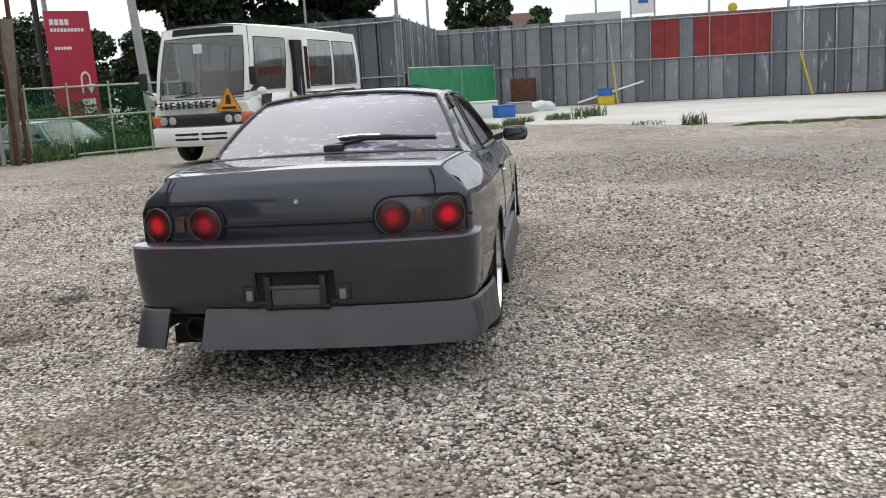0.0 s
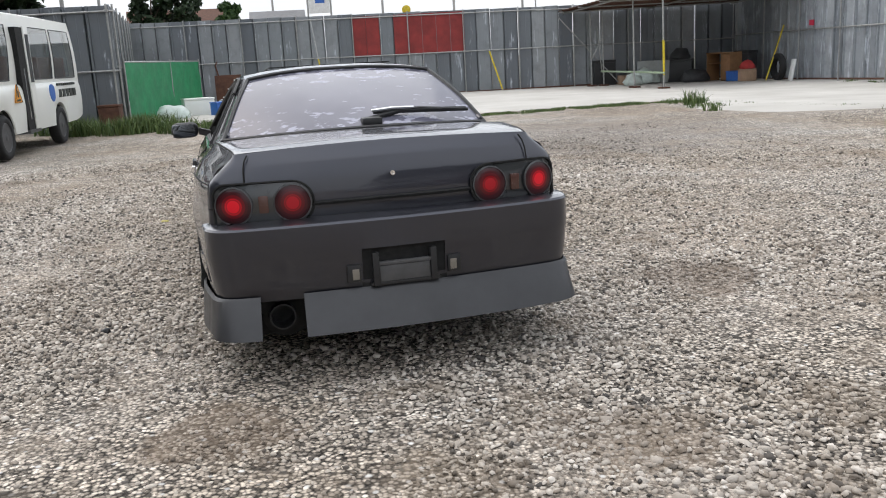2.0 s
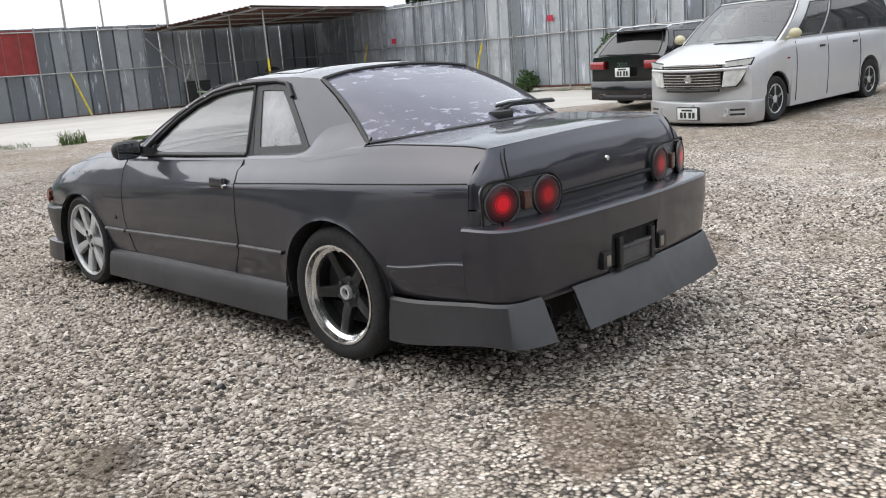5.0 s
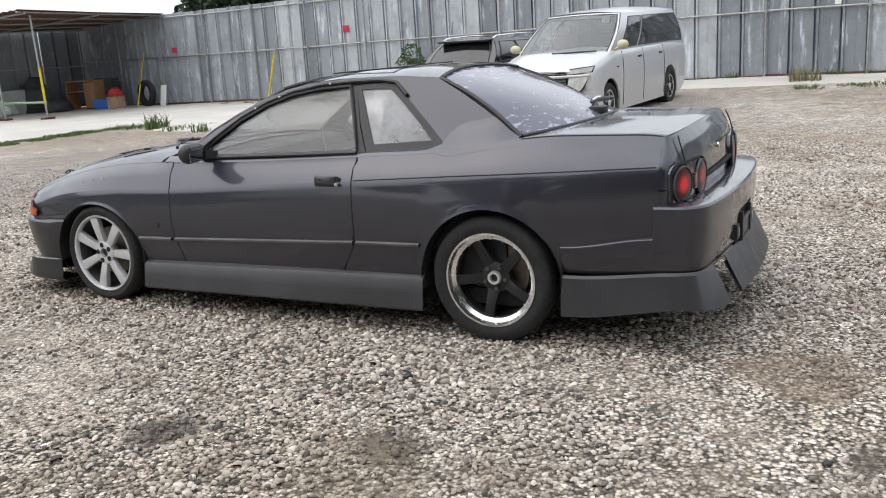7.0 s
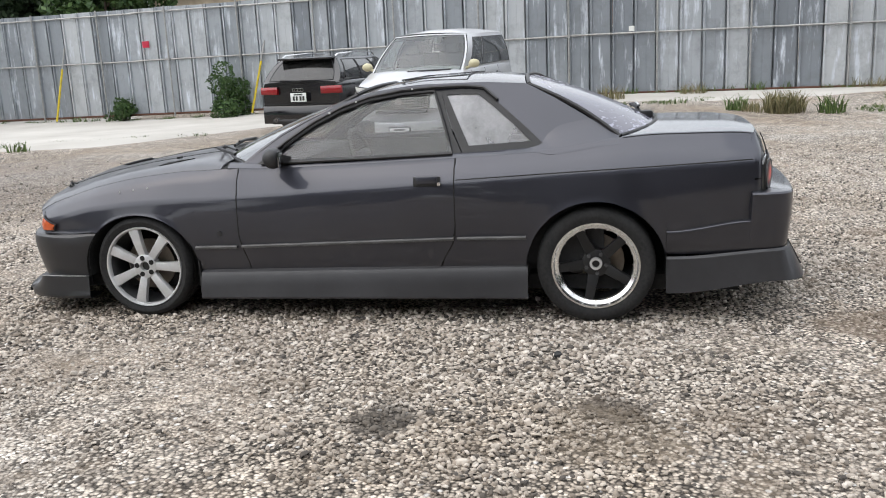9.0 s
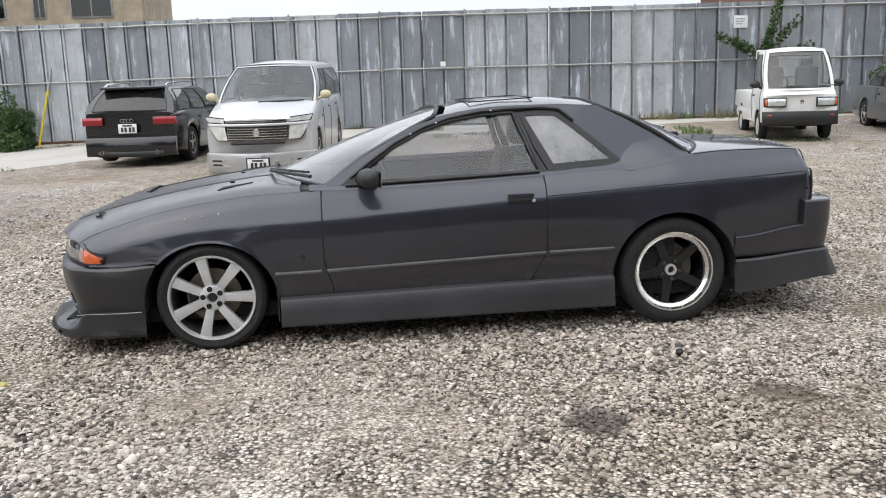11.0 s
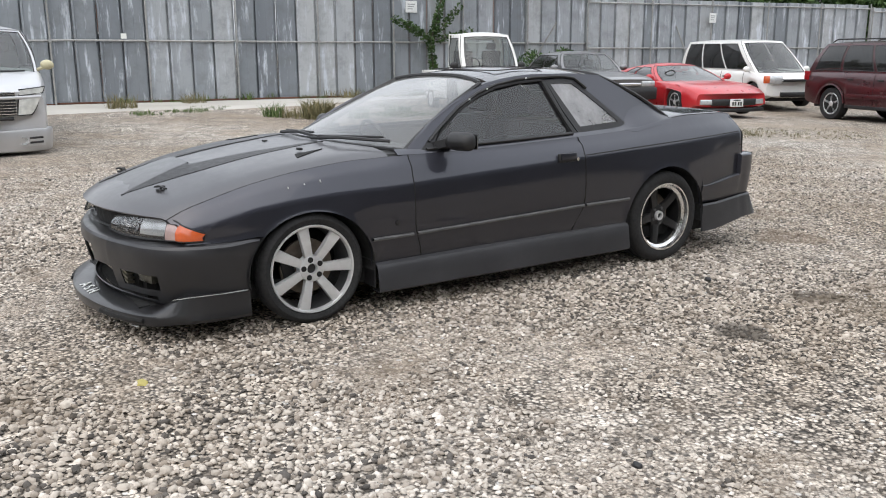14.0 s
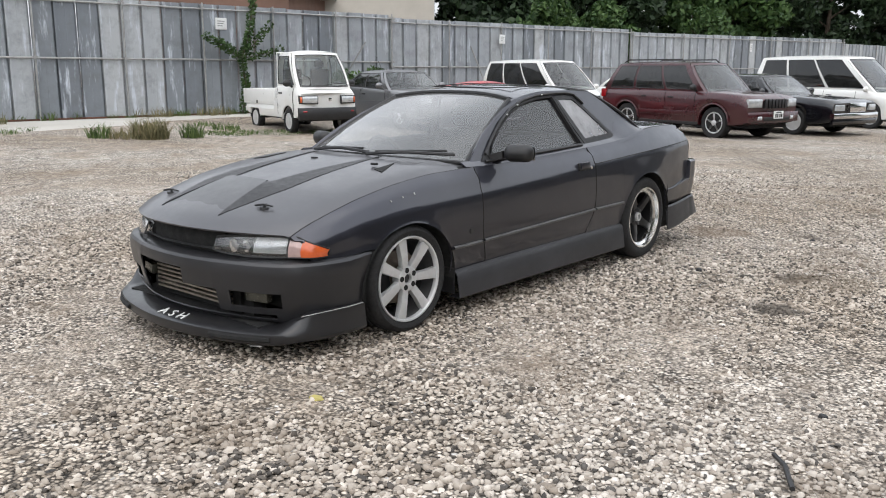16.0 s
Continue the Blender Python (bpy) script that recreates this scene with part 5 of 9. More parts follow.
        part("headlight_frame", polytube(bmesh.new(), [(sg * lamp_plan(q)[0], lamp_plan(q)[1] - 0.030 * v + 0.002, lamp_top(q) if v else lamp_low(q)) for q, v in ring], 0.0045, 5), BLACK, hl)
        for cx, rr in ((0.41, 0.034), (0.475, 0.030)):
            part("lamp_bowl", lathe(bmesh.new(), ((0.0, rr), (-0.03, rr * 0.7), (-0.035, 0.0)), 20, "y", (sg * cx, 1.95 + 0.30 * (1 - (cx / 0.785) ** 2.2) - 0.030, 0.560)), CHROME, hl)
        bl = part("indicator", lamp_patch(sg, 0.885, 1.0, -0.006, 0.012, 0.003), AMBER, car, "amber corner lamp", 50)
        part("corner_lens", lamp_patch(sg, 0.775, 0.882, -0.003, 0.012, 0.003), CORNERLENS, bl, "clear inner lens")
        rim_q = [(q, 0) for q in np.linspace(0.768, 1.0, 9)] + [(q, 1) for q in np.linspace(1.0, 0.768, 9)] + [(0.768, 0)]
        part("indicator_frame", polytube(bmesh.new(), [(sg * lamp_plan(q)[0], lamp_plan(q)[1] - 0.026 * v * (1 - 0.6 * smoothstep(0.8, 1.0, q)) + 0.002, lamp_top(q) if v else lamp_low(q)) for q, v in rim_q], 0.0045, 5), BLACK, bl)
    # raised middle of the bonnet that steps down to the rear, with dark flanks
    def hood_z(x, y):
        """Level of the bonnet at a place in plan."""
        lo, hi = 0.8, 1.95
        for _ in range(30):
            mid = (lo + hi) / 2
            if nose_y(mid, x) < y:
                lo = mid
            else:
                hi = mid
        f_ = abs(x) / C_XB(lo)
        return C_ZB(lo) + C_CROWN(lo) * (1 - f_ ** 2)

    STEP = 1.74
    bm = bmesh.new()
    rows = []
    for i in range(15):
        v = i / 14
        y = 2.14 + (STEP - 2.14) * v
        hw = 0.262 - 0.092 * v
        rows.append([(x, y, hood_z(x, y) - 0.006 + 0.024 * v ** 0.9) for x in np.linspace(-hw, hw, 13)])
    grid(bm, rows)
    part("bonnet_scoop", thicken(bm, 0.006), HOODD, car, "raised dark middle of the bonnet", 40)
    # dark strip at the step stands in for the shaded scoop opening
    bm = bmesh.new()
    grid(bm, [[(x, STEP + 0.004, hood_z(x, STEP) + dz) for x in np.linspace(-0.168, 0.168, 13)] for dz in (-0.006, 0.012)])
    part("scoop_mouth", thicken(bm, 0.004), DARK, car)
    for sg in (-1, 1):
        bm = bmesh.new()
        rows = []
        for i in range(29):
            v = i / 28
            y = 2.13 - 1.15 * v
            vs_ = (2.13 - STEP) / 1.15
            if v < vs_:
                f_ = v / vs_
                inner, up = 0.262 - 0.092 * f_, 0.016 * f_
                outer = inner + 0.002 + 0.185 * f_ ** 0.9
            else:
                f_ = (v - vs_) / (1 - vs_)
                inner, up = 0.170 + 0.115 * f_, 0.002
                outer = inner + 0.002 + 0.185 * (1 - f_) ** 1.0
            rows.append([(sg * (inner + (outer - inner) * s), y, hood_z(inner + (outer - inner) * s, y) + 0.002 + up * (1 - s)) for s in (0, 0.33, 0.66, 1.0)])
        grid(bm, rows)
        part("scoop_flank", thicken(bm, 0.003), WEDGE, car, "darker scoop flank", 40)
        pin = part("bonnet_pin", lathe(bmesh.new(), ((-0.006, 0.026), (0.003, 0.024), (0.003, 0.007), (0.016, 0.006), (0.016, 0.0)), 16, "z", (sg * 0.43, 1.965, hood_z(0.43, 1.965) + 0.002)), BLACK, car)
        part("pin_clip", polytube(bmesh.new(), [(sg * 0.43 - 0.05, 1.95, hood_z(0.43, 1.965) + 0.012), (sg * 0.43, 1.975, hood_z(0.43, 1.965) + 0.022), (sg * 0.43 + 0.05, 1.985, hood_z(0.43, 1.965) + 0.012), (sg * 0.43 + 0.01, 1.94, hood_z(0.43, 1.965) + 0.016)], 0.005, 5), BLACK, pin)
        part("bonnet_notch", prism([(sg * 0.58, 1.27, hood_z(0.58, 1.27)), (sg * 0.49, 1.08, hood_z(0.49, 1.08)), (sg * 0.50, 1.25, hood_z(0.5, 1.25))], 0.004, (0, 0, 1)), DARK, car)
        part("washer_jet", boxm(-0.02, 0.02, -0.012, 0.012, 0, 0.014, 0.004, m=pose(sg * 0.26 - 0.19, 1.20, hood_z(0.3, 1.2))), BLACK, car)
    # ---- inside ----
    part("cabin_floor", boxm(-0.68, 0.68, -1.4, 0.9, 0.26, 0.30), TRIMGREY, car)
    for sg in (-1, 1):
        part("door_card", boxm(min(sg * 0.69, sg * 0.715), max(sg * 0.69, sg * 0.715), -1.35, 0.7, 0.3, 0.865), TRIMGREY, car)
    part("dashboard", boxm(-0.68, 0.68, 0.42, 0.86, 0.62, 0.875, 0.05), TRIMGREY, car)
    part("parcel_shelf", boxm(-0.66, 0.66, -1.55, -1.12, 0.86, 0.90, 0.01), TRIMGREY, car)
    for x in (-0.36, 0.36):
        seat = part("seat", boxm(x - 0.25, x + 0.25, -0.42, 0.12, 0.34, 0.52, 0.06), SEAT, car)
        part("seat_back", boxm(-0.24, 0.24, -0.07, 0.07, 0.0, 0.52, 0.05, m=pose(x, -0.44, 0.46, 14, 0, 0)), SEAT, seat)
        part("headrest", boxm(-0.13, 0.13, -0.05, 0.05, 0.0, 0.17, 0.04, m=pose(x, -0.60, 0.99, 10, 0, 0)), SEAT, seat)
    part("rear_seat", boxm(-0.62, 0.62, -1.12, -0.98, 0.45, 0.92, 0.05), SEAT, car)
    wheel = lathe(bmesh.new(), [(0.014 * math.sin(2 * math.pi * k / 8), 0.175 + 0.014 * math.cos(2 * math.pi * k / 8)) for k in range(8)], 28, "y", closed=True)
    st = part("steering_wheel", wheel, BLACK, car)
    st.matrix_basis = pose(0.36, 0.28, 0.80, -22, 0, 0)
    part("steering_spoke", boxm(-0.17, 0.17, -0.012, 0.012, -0.03, 0.03, 0.01), BLACK, st)
    # ---- wheels ----
    for sg in (-1, 1):
        front_wheel(car, sg)
        rear_wheel(car, sg)
    return car


def tyre_bm(r, w, rim):
    h = w / 2
    bm = bmesh.new()
    lathe(bm, ((-h * 0.86, rim - 0.004), (-h * 0.96, rim + 0.012), (-h, (rim + r) / 2), (-h * 0.93, r - 0.016), (-h * 0.76, r - 0.003), (-h * 0.5, r), (-h * 0.48, r - 0.006), (-h * 0.42, r - 0.006), (-h * 0.4, r), (-0.01, r + 0.001), (-0.008, r - 0.006), (0.008, r - 0.006), (0.01, r + 0.001), (h * 0.4, r), (h * 0.42, r - 0.006), (h * 0.48, r - 0.006), (h * 0.5, r), (h * 0.76, r - 0.003), (h * 0.93, r - 0.016), (h, (rim + r) / 2), (h * 0.96, rim + 0.012), (h * 0.86, rim - 0.004)), 64, closed=True)
    return bm


def spoke_bm(r0, r1, w0, w1, x0, x1, th, turn):
    """A bevelled spoke that runs outwards from r0 to r1."""
    bm = bmesh.new()
    vs = []
    for r, w, x in ((r0, w0, x0), ((r0 + r1) / 2, (w0 + w1) / 2 * 0.94, (x0 + x1) / 2 + 0.004), (r1, w1, x1)):
        vs.append([bm.verts.new(p) for p in ((x, -w, r), (x, w, r), (x - th, w * 1.05, r), (x - th, -w * 1.05, r))])
    for a, b in zip(vs, vs[1:]):
        for i in range(4):
            bm.faces.new((a[i], a[(i + 1) % 4], b[(i + 1) % 4], b[i]))
    bm.faces.new(vs[0][::-1])
    bm.faces.new(vs[-1])
    bmesh.ops.bevel(bm, geom=[e for e in bm.edges], offset=0.005, segments=2, profile=0.6, affect="EDGES")
    bmesh.ops.rotate(bm, cent=(0, 0, 0), matrix=Matrix.Rotation(turn, 3, "X"), verts=bm.verts[:])
    return bm


def brake(hub, x, r):
    part("brake_disc", lathe(bmesh.new(), ((x, 0.0), (x, r), (x - 0.022, r), (x - 0.022, 0.0)), 36), BRAKE, hub, "dull rusty steel disc")
    part("caliper", boxm(x - 0.05, x + 0.012, -0.14, -0.07, -0.07, 0.07, 0.012), BLACK, hub)


def front_wheel(car, sg):
    r, w, rim = 0.300, 0.205, 0.240
    hub = new("front_wheel")
    hub.parent = car
    hub.matrix_basis = pose(sg * 0.732, 1.3075, r, 0, 0, 0 if sg > 0 else 180) @ pose(0, 0, 0, 12)
    part("tyre", tyre_bm(r, w, rim), RUBBER, hub, "worn black low-profile tyre", 40)
    part("rim", lathe(bmesh.new(), ((0.088, rim), (0.098, rim - 0.004), (0.096, rim - 0.012), (0.082, rim - 0.018), (0.070, rim - 0.018), (0.070, rim)), 64, closed=True), SILVER, hub, "silver alloy rim", 40)
    # silver rim's barrel darkened: shade inside the wheel put into its colour
    part("rim_barrel", lathe(bmesh.new(), ((0.072, rim - 0.016), (-0.09, rim - 0.030), (-0.095, rim), (-0.09, rim), (0.06, rim - 0.006)), 48, closed=True), BRACKET, hub)
    for i in range(7):
        part("spoke", spoke_bm(0.045, rim - 0.010, 0.021, 0.032, 0.074, 0.086, 0.034, 2 * math.pi * i / 7), SILVER, hub)
    part("hub_face", lathe(bmesh.new(), ((0.03, 0.072), (0.078, 0.070), (0.082, 0.060), (0.082, 0.030), (0.060, 0.028), (0.060, 0.0)), 32), SILVER, hub)
    part("hub_cap", lathe(bmesh.new(), ((0.058, 0.027), (0.064, 0.025), (0.064, 0.0)), 20), BLACK, hub)
    # dark discs on the hub stand in for shaded bolt holes
    for i in range(5):
        a = 2 * math.pi * (i + 0.25) / 5
        part("bolt_hole", lathe(bmesh.new(), ((0.080, 0.0155), (0.0838, 0.0155), (0.0838, 0.0)), 12, "x", (0, 0.050 * math.cos(a), 0.050 * math.sin(a))), DARK, hub)
    brake(hub, 0.0, 0.15)


def rear_wheel(car, sg):
    r, w, rim = 0.313, 0.235, 0.232
    hub = new("rear_wheel")
    hub.parent = car
    hub.matrix_basis = pose(sg * 0.722, -1.3075, r, 0, 0, 0 if sg > 0 else 180)
    part("tyre", tyre_bm(r, w, rim), RUBBER, hub, "worn black tyre", 40)
    part("rim_lip", lathe(bmesh.new(), ((0.100, rim + 0.002), (0.112, rim), (0.112, rim - 0.010), (0.088, rim - 0.016), (0.076, rim - 0.034), (0.055, rim - 0.036), (0.055, rim)), 64, closed=True), POLISH, hub, "polished outer lip", 40)
    part("rim_barrel", lathe(bmesh.new(), ((0.06, rim - 0.034), (-0.09, rim - 0.030), (-0.105, rim), (-0.09, rim), (0.05, rim - 0.01)), 48, closed=True), SATIN, hub)
    for i in range(5):
        part("spoke", spoke_bm(0.05, rim - 0.026, 0.030, 0.024, 0.040, 0.066, 0.03, 2 * math.pi * (i + 0.35) / 5), SATIN, hub, "black spoke")
    part("hub_face", lathe(bmesh.new(), ((0.0, 0.078), (0.040, 0.075), (0.046, 0.06), (0.046, 0.0)), 32), SATIN, hub)
    part("hub_ring", lathe(bmesh.new(), ((0.044, 0.034), (0.066, 0.032), (0.066, 0.021), (0.044, 0.020)), 28, closed=True), SILVER, hub, "bare metal hub ring")
    for i in range(5):
        a = 2 * math.pi * (i + 0.85) / 5
        part("wheel_nut", lathe(bmesh.new(), ((0.040, 0.011), (0.058, 0.010), (0.058, 0.0)), 6, "x", (0, 0.055 * math.cos(a), 0.055 * math.sin(a))), BRACKET, hub)
    for i in range(20):
        a = 2 * math.pi * i / 20
        part("rim_bolt", lathe(bmesh.new(), ((0.074, 0.005), (0.079, 0.004), (0.079, 0.0)), 6, "x", (0, (rim - 0.036) * math.cos(a), (rim - 0.036) * math.sin(a))), POLISH, hub)
    brake(hub, -0.02, 0.15)


MILK = glass("milky_plastic", (0.88, 0.88, 0.89), 0.42, 0.05, (0.58, 0.58, 0.60), 1.45)
SIDEGLASS = glass("side_glass", (0.74, 0.75, 0.77), 0.03, 0.02, (0.3, 0.3, 0.3), 1.55)
SCREENGLASS = glass("windscreen_glass", (0.60, 0.62, 0.61), 0.12, 0.03, (0.36, 0.36, 0.35), 1.75)
LAMPBLACK = plain("lamp_surround", (0.030, 0.031, 0.034), 0.25, 0.0, 0.15, 8.0, coat=0.5)
LENSRED, LENSDIM = round_lens("red_lens_lit_by_day", (0.80, 0.006, 0.022)), round_lens("deep_red_lens", (0.42, 0.005, 0.014))
SMOKED = plain("smoked_lamp_cover", (0.030, 0.032, 0.034), 0.2, 0.0, 0.15, 8.0, coat=1.0)
BROWNLENS = plain("brown_lens", (0.075, 0.030, 0.022), 0.25, 0.0, 0.1, 20.0, coat=0.5)
BRACKET = plain("worn_bracket", (0.085, 0.085, 0.088), 0.45, 0.3, 0.25, 12.0)
FROST = plain("frosted_lens", (0.20, 0.18, 0.15), 0.3, 0.0, 0.1, 20.0)
STRIP = plain("faded_strip", (0.075, 0.075, 0.075), 0.45, 0.1, 0.35, 7.0)
COOLER = plain("bare_aluminium", (0.26, 0.235, 0.195), 0.45, 0.7, 0.2, 12.0)
FOGDIM = plain("dim_fog_lens", (0.11, 0.105, 0.085), 0.25, 0.2, 0.25, 14.0)
CORNERLENS = plain("corner_lens", (0.42, 0.30, 0.28), 0.2, 0.2, 0.25, 14.0, coat=0.6)
REFLECT = plain("reflector", (0.09, 0.09, 0.088), 0.25, 0.5, 0.15, 10.0, coat=0.5)
CHIP = plain("bare_filler", (0.38, 0.38, 0.37), 0.7, 0.0, 0.3, 30.0)
LIPDARK = car_paint("scuffed_lip_paint", (0.016, 0.016, 0.018), 0.4, 0.4, 0.5)
HEADGLASS = glass("headlight_glass", (0.95, 0.95, 0.95), 0.015, ior=1.42)
WEDGE = plain("scoop_flank_paint", (0.022, 0.022, 0.024), 0.5, 0.0, 0.2, 6.0)
TRIMGREY = plain("cabin_trim", (0.035, 0.035, 0.037), 0.75, 0.0, 0.2, 7.0)
SEAT = plain("seat_cloth", (0.026, 0.026, 0.028), 0.9, 0.0, 0.25, 20.0, 0.2, 150)
BRAKE = plain("brake_steel", (0.20, 0.17, 0.14), 0.5, 0.7, 0.3, 12.0)
MIRROR = plain("dim_mirror", (0.25, 0.26, 0.27), 0.06, 1.0, 0.05)
FILM = film_glass()
the_coupe = coupe()
# ---- parked vehicles ----
INTERIOR = plain("dim_cabin", (0.05, 0.052, 0.052), 0.8, 0.0, 0.45, 2.5)
CLEARLAMP = plain("bright_lamp_glass", (0.66, 0.67, 0.64), 0.15, 0.2, 0.25, 9.0, coat=0.7)
TANWALL = plain("tan_render", (0.36, 0.30, 0.22), 0.85, 0.0, 0.25, 2.0, 0.1, 40)
ROOFDARK = plain("dark_roof", (0.07, 0.065, 0.065), 0.7, 0.0, 0.3, 3.0)
CREAM = plain("cream_mirror", (0.50, 0.46, 0.30), 0.4, 0.0, 0.1)
# cabin tone lifted to carry the pale reflection on the minivan's windscreen
GLARECABIN = plain("glare_cabin", (0.20, 0.22, 0.215), 0.8, 0.0, 0.4, 1.6)


def wheel_parts(root, x, y, r, w, rim, side, spokes=5, finish=None, name="wheel"):
    """A wheel whose outer face looks to side (-1 or 1)."""
    finish = finish or SILVER
    hub = new(name)
    hub.parent = root
    hub.matrix_basis = pose(x, y, r, 0, 0, 0 if side > 0 else 180)
    bm = bmesh.new()
    h = w / 2
    lathe(bm, ((-h * 0.8, rim), (-h, rim * 1.08), (-h, r * 0.93), (-h * 0.75, r * 0.99), (0, r), (h * 0.75, r * 0.99), (h, r * 0.93), (h, rim * 1.08), (h * 0.8, rim)), 36, closed=True)
    part("tyre", bm, RUBBER, hub, "worn black tyre", 50)
    bm = bmesh.new()
    lathe(bm, ((h * 0.82, rim * 1.0), (h * 0.9, rim * 0.97), (h * 0.72, rim * 0.9), (-h * 0.2, rim * 0.86), (-h * 0.25, rim * 0.3)), 36)
    # rim behind spokes is near-black, standing in for shade inside the wheel
    part("rim", bm, DARK if spokes else finish, hub, "", 40)
    bm = bmesh.new()
    lathe(bm, ((h * 0.70, rim * 0.90), (h * 0.84, rim * 0.90), (h * 0.90, rim * 0.96), (h * 0.84, rim * 1.01), (h * 0.6, rim * 1.0)), 36, closed=True)
    part("rim_lip", bm, finish, hub, "", 40)
    for i in range(spokes):
        m = Matrix.Rotation(2 * math.pi * i / spokes, 4, "X")
        bm = bmesh.new()
        box(bm, h * 0.5, h * 0.82, -rim * 0.13, rim * 0.13, rim * 0.12, rim * 0.92, 0.006, m=m)
        part("spoke", bm, finish, hub)
    bm = bmesh.new()
    lathe(bm, ((h * 0.4, rim * 0.30), (h * 0.8, rim * 0.28), (h * 0.92, rim * 0.18), (h * 0.92, 0.0)), 20)
    part("hub", bm, finish, hub)
    return hub


def arch_level(y, z, arches):
    for yc, zc, rad in arches:
        if abs(y - yc) < rad:
            return max(z, zc + math.sqrt(rad * rad - (y - yc) ** 2))
    return z


def vehicle(name, label, category, at, L, W, belt, paint, cabin, zroof, wb, wr=0.31, off=0.0, low=0.22, crown=0.04, hwt=0.74, bow=0.18, front=None, glasses=(), side=(), glass_m=None, rim=None, spokes=5, lower=None, group="parked vehicles", wheel_finish=None, bow_r=0.08, lining=None, arch=0.06, ends=0.10, tyre_w=0.2, dome=0.06, patches=(), seats=True, dark_panes=()):
    """A car: lower body with wheel arches, cabin with panes, wheels, bumpers, lamps. y runs forward."""
    root = thing(name, label, category, group, at=at)
    glass_m = glass_m or GLASS_D
    bl = curve(belt)
    h = L / 2
    yf, yr = off + wb / 2, off - wb / 2
    arches = ((yf, wr, wr + arch), (yr, wr, wr + arch))
    ys = {round(-h + i * L / 44, 3) for i in range(45)}
    for yc, zc, rad in arches:
        ys |= {round(yc + rad * math.cos(math.pi * k / 14), 3) for k in range(15)} | {round(yc - rad - 0.004, 3), round(yc + rad + 0.004, 3)}
    bm = bmesh.new()
    rows = []
    for y in sorted(ys):
        s = abs(y) / h
        hw = W / 2 * (1 - ends * s ** 5)
        zt = bl(y)
        tuck = 0.10 * s ** 8
        sec = [(0.0, low + tuck), (0.80 * hw, low + tuck), (0.965 * hw, low + tuck + 0.03), (0.99 * hw, low + 0.35 * (zt - low)), (hw, low + 0.62 * (zt - low)), (0.985 * hw, zt - 0.10), (0.955 * hw, zt - 0.02), (0.92 * hw, zt + 0.006), (0.6 * hw, zt + crown * 0.7), (0.0, zt + crown)]
        az = arch_level(y, 0.0, arches)
        if az > 0:
            keep, floor_z = sec[5][1], sec[0][1]
            az = min(az, keep - 0.03)
            for k in range(5):
                x, z = sec[k]
                f = (z - floor_z) / max(keep - floor_z, 0.05)
                sec[k] = (x, max(az, 0) + (keep - az) * f) if az > z or k >= 2 else (x, az)
        def warp(x, z):
            b = (bow if y > 0 else bow_r) * (s ** 4)
            return (x, y - math.copysign(b * (x / (W / 2)) ** 2, y), z)
        row = [warp(x, z) for x, z in sec] + [warp(-x, z) for x, z in sec[-2::-1]]
        rows.append(row)
    vs = grid(bm, rows)
    for ring in (vs[0], vs[-1]):
        bm.faces.new(ring[:-1])
    bmesh.ops.remove_doubles(bm, verts=bm.verts[:], dist=1e-4)
    part("body", bm, paint, root, "", 40)
    # wheel housings
    for yc, zc, rad in arches:
        bm = bmesh.new()
        n = 14
        grid(bm, [[(x, yc + (rad + 0.01) * math.cos(math.pi * k / n), zc + (rad + 0.01) * math.sin(math.pi * k / n)) for k in range(n + 1)] for x in (-W / 2 * 0.94, W / 2 * 0.94)])
        part("wheel_housing", bm, DARK, root)
    part("underside", boxm(-W / 2 * 0.72, W / 2 * 0.72, -h * 0.92, h * 0.92, low - 0.02, low + 0.12), DARK, root)
    # cabin
    fb, ft, rt, rb = cabin
    hb = W / 2 * 0.905
    ht = W / 2 * hwt

    def pt(face, u, v, out=0.0):
        bulge = 0.03 * math.sin(math.pi * v)
        hw = hb + (ht - hb) * (0.45 * v + 0.55 * v ** 2.4) + bulge
        if face in "LR":
            y = (fb + (rb - fb) * u) * (1 - v) + (ft + (rt - ft) * u) * v
            z0 = bl(fb + (rb - fb) * u) - 0.02
            x = hw - 0.03 * (abs(2 * u - 1) ** 6) * v
            p = Vector((x + out, y, z0 + (zroof - 0.05 - z0) * v))
            return Vector((-p.x, p.y, p.z)) if face == "L" else p
        y0, y1, sg = (fb, ft, 1) if face == "F" else (rb, rt, -1)
        arc = 1 - (2 * u - 1) ** 2
        z0 = bl(y0) - 0.02
        x = (2 * u - 1) * (hw - 0.05 * v)
        y = y0 + (y1 - y0) * v + sg * (arc * (0.14 if face == "F" else 0.06) * (1 - 0.5 * v) + out * 0.8)
        return Vector((x, y, z0 + (zroof - 0.05 - z0) * v + out * 0.5 + 0.02 * arc * v))

    bm = bmesh.new()
    for f in "LRFB":
        panes = [g for g in glasses if g[0] == f]
        us = sorted({round(i / 12, 4) for i in range(13)} | {round(k, 4) for g in panes for k in g[1:3]})
        vv = sorted({round(j / 8, 4) for j in range(9)} | {round(k, 4) for g in panes for k in g[3:5]})
        vs = [[bm.verts.new(pt(f, u, v)) for u in us] for v in vv]
        for j in range(len(vv) - 1):
            for i in range(len(us) - 1):
                cu, cv = (us[i] + us[i + 1]) / 2, (vv[j] + vv[j + 1]) / 2
                if not any(g[1] < cu < g[2] and g[3] < cv < g[4] for g in panes):
                    bm.faces.new((vs[j][i], vs[j][i + 1], vs[j + 1][i + 1], vs[j + 1][i]))
    bmesh.ops.delete(bm, geom=[v for v in bm.verts if not v.link_faces], context="VERTS")
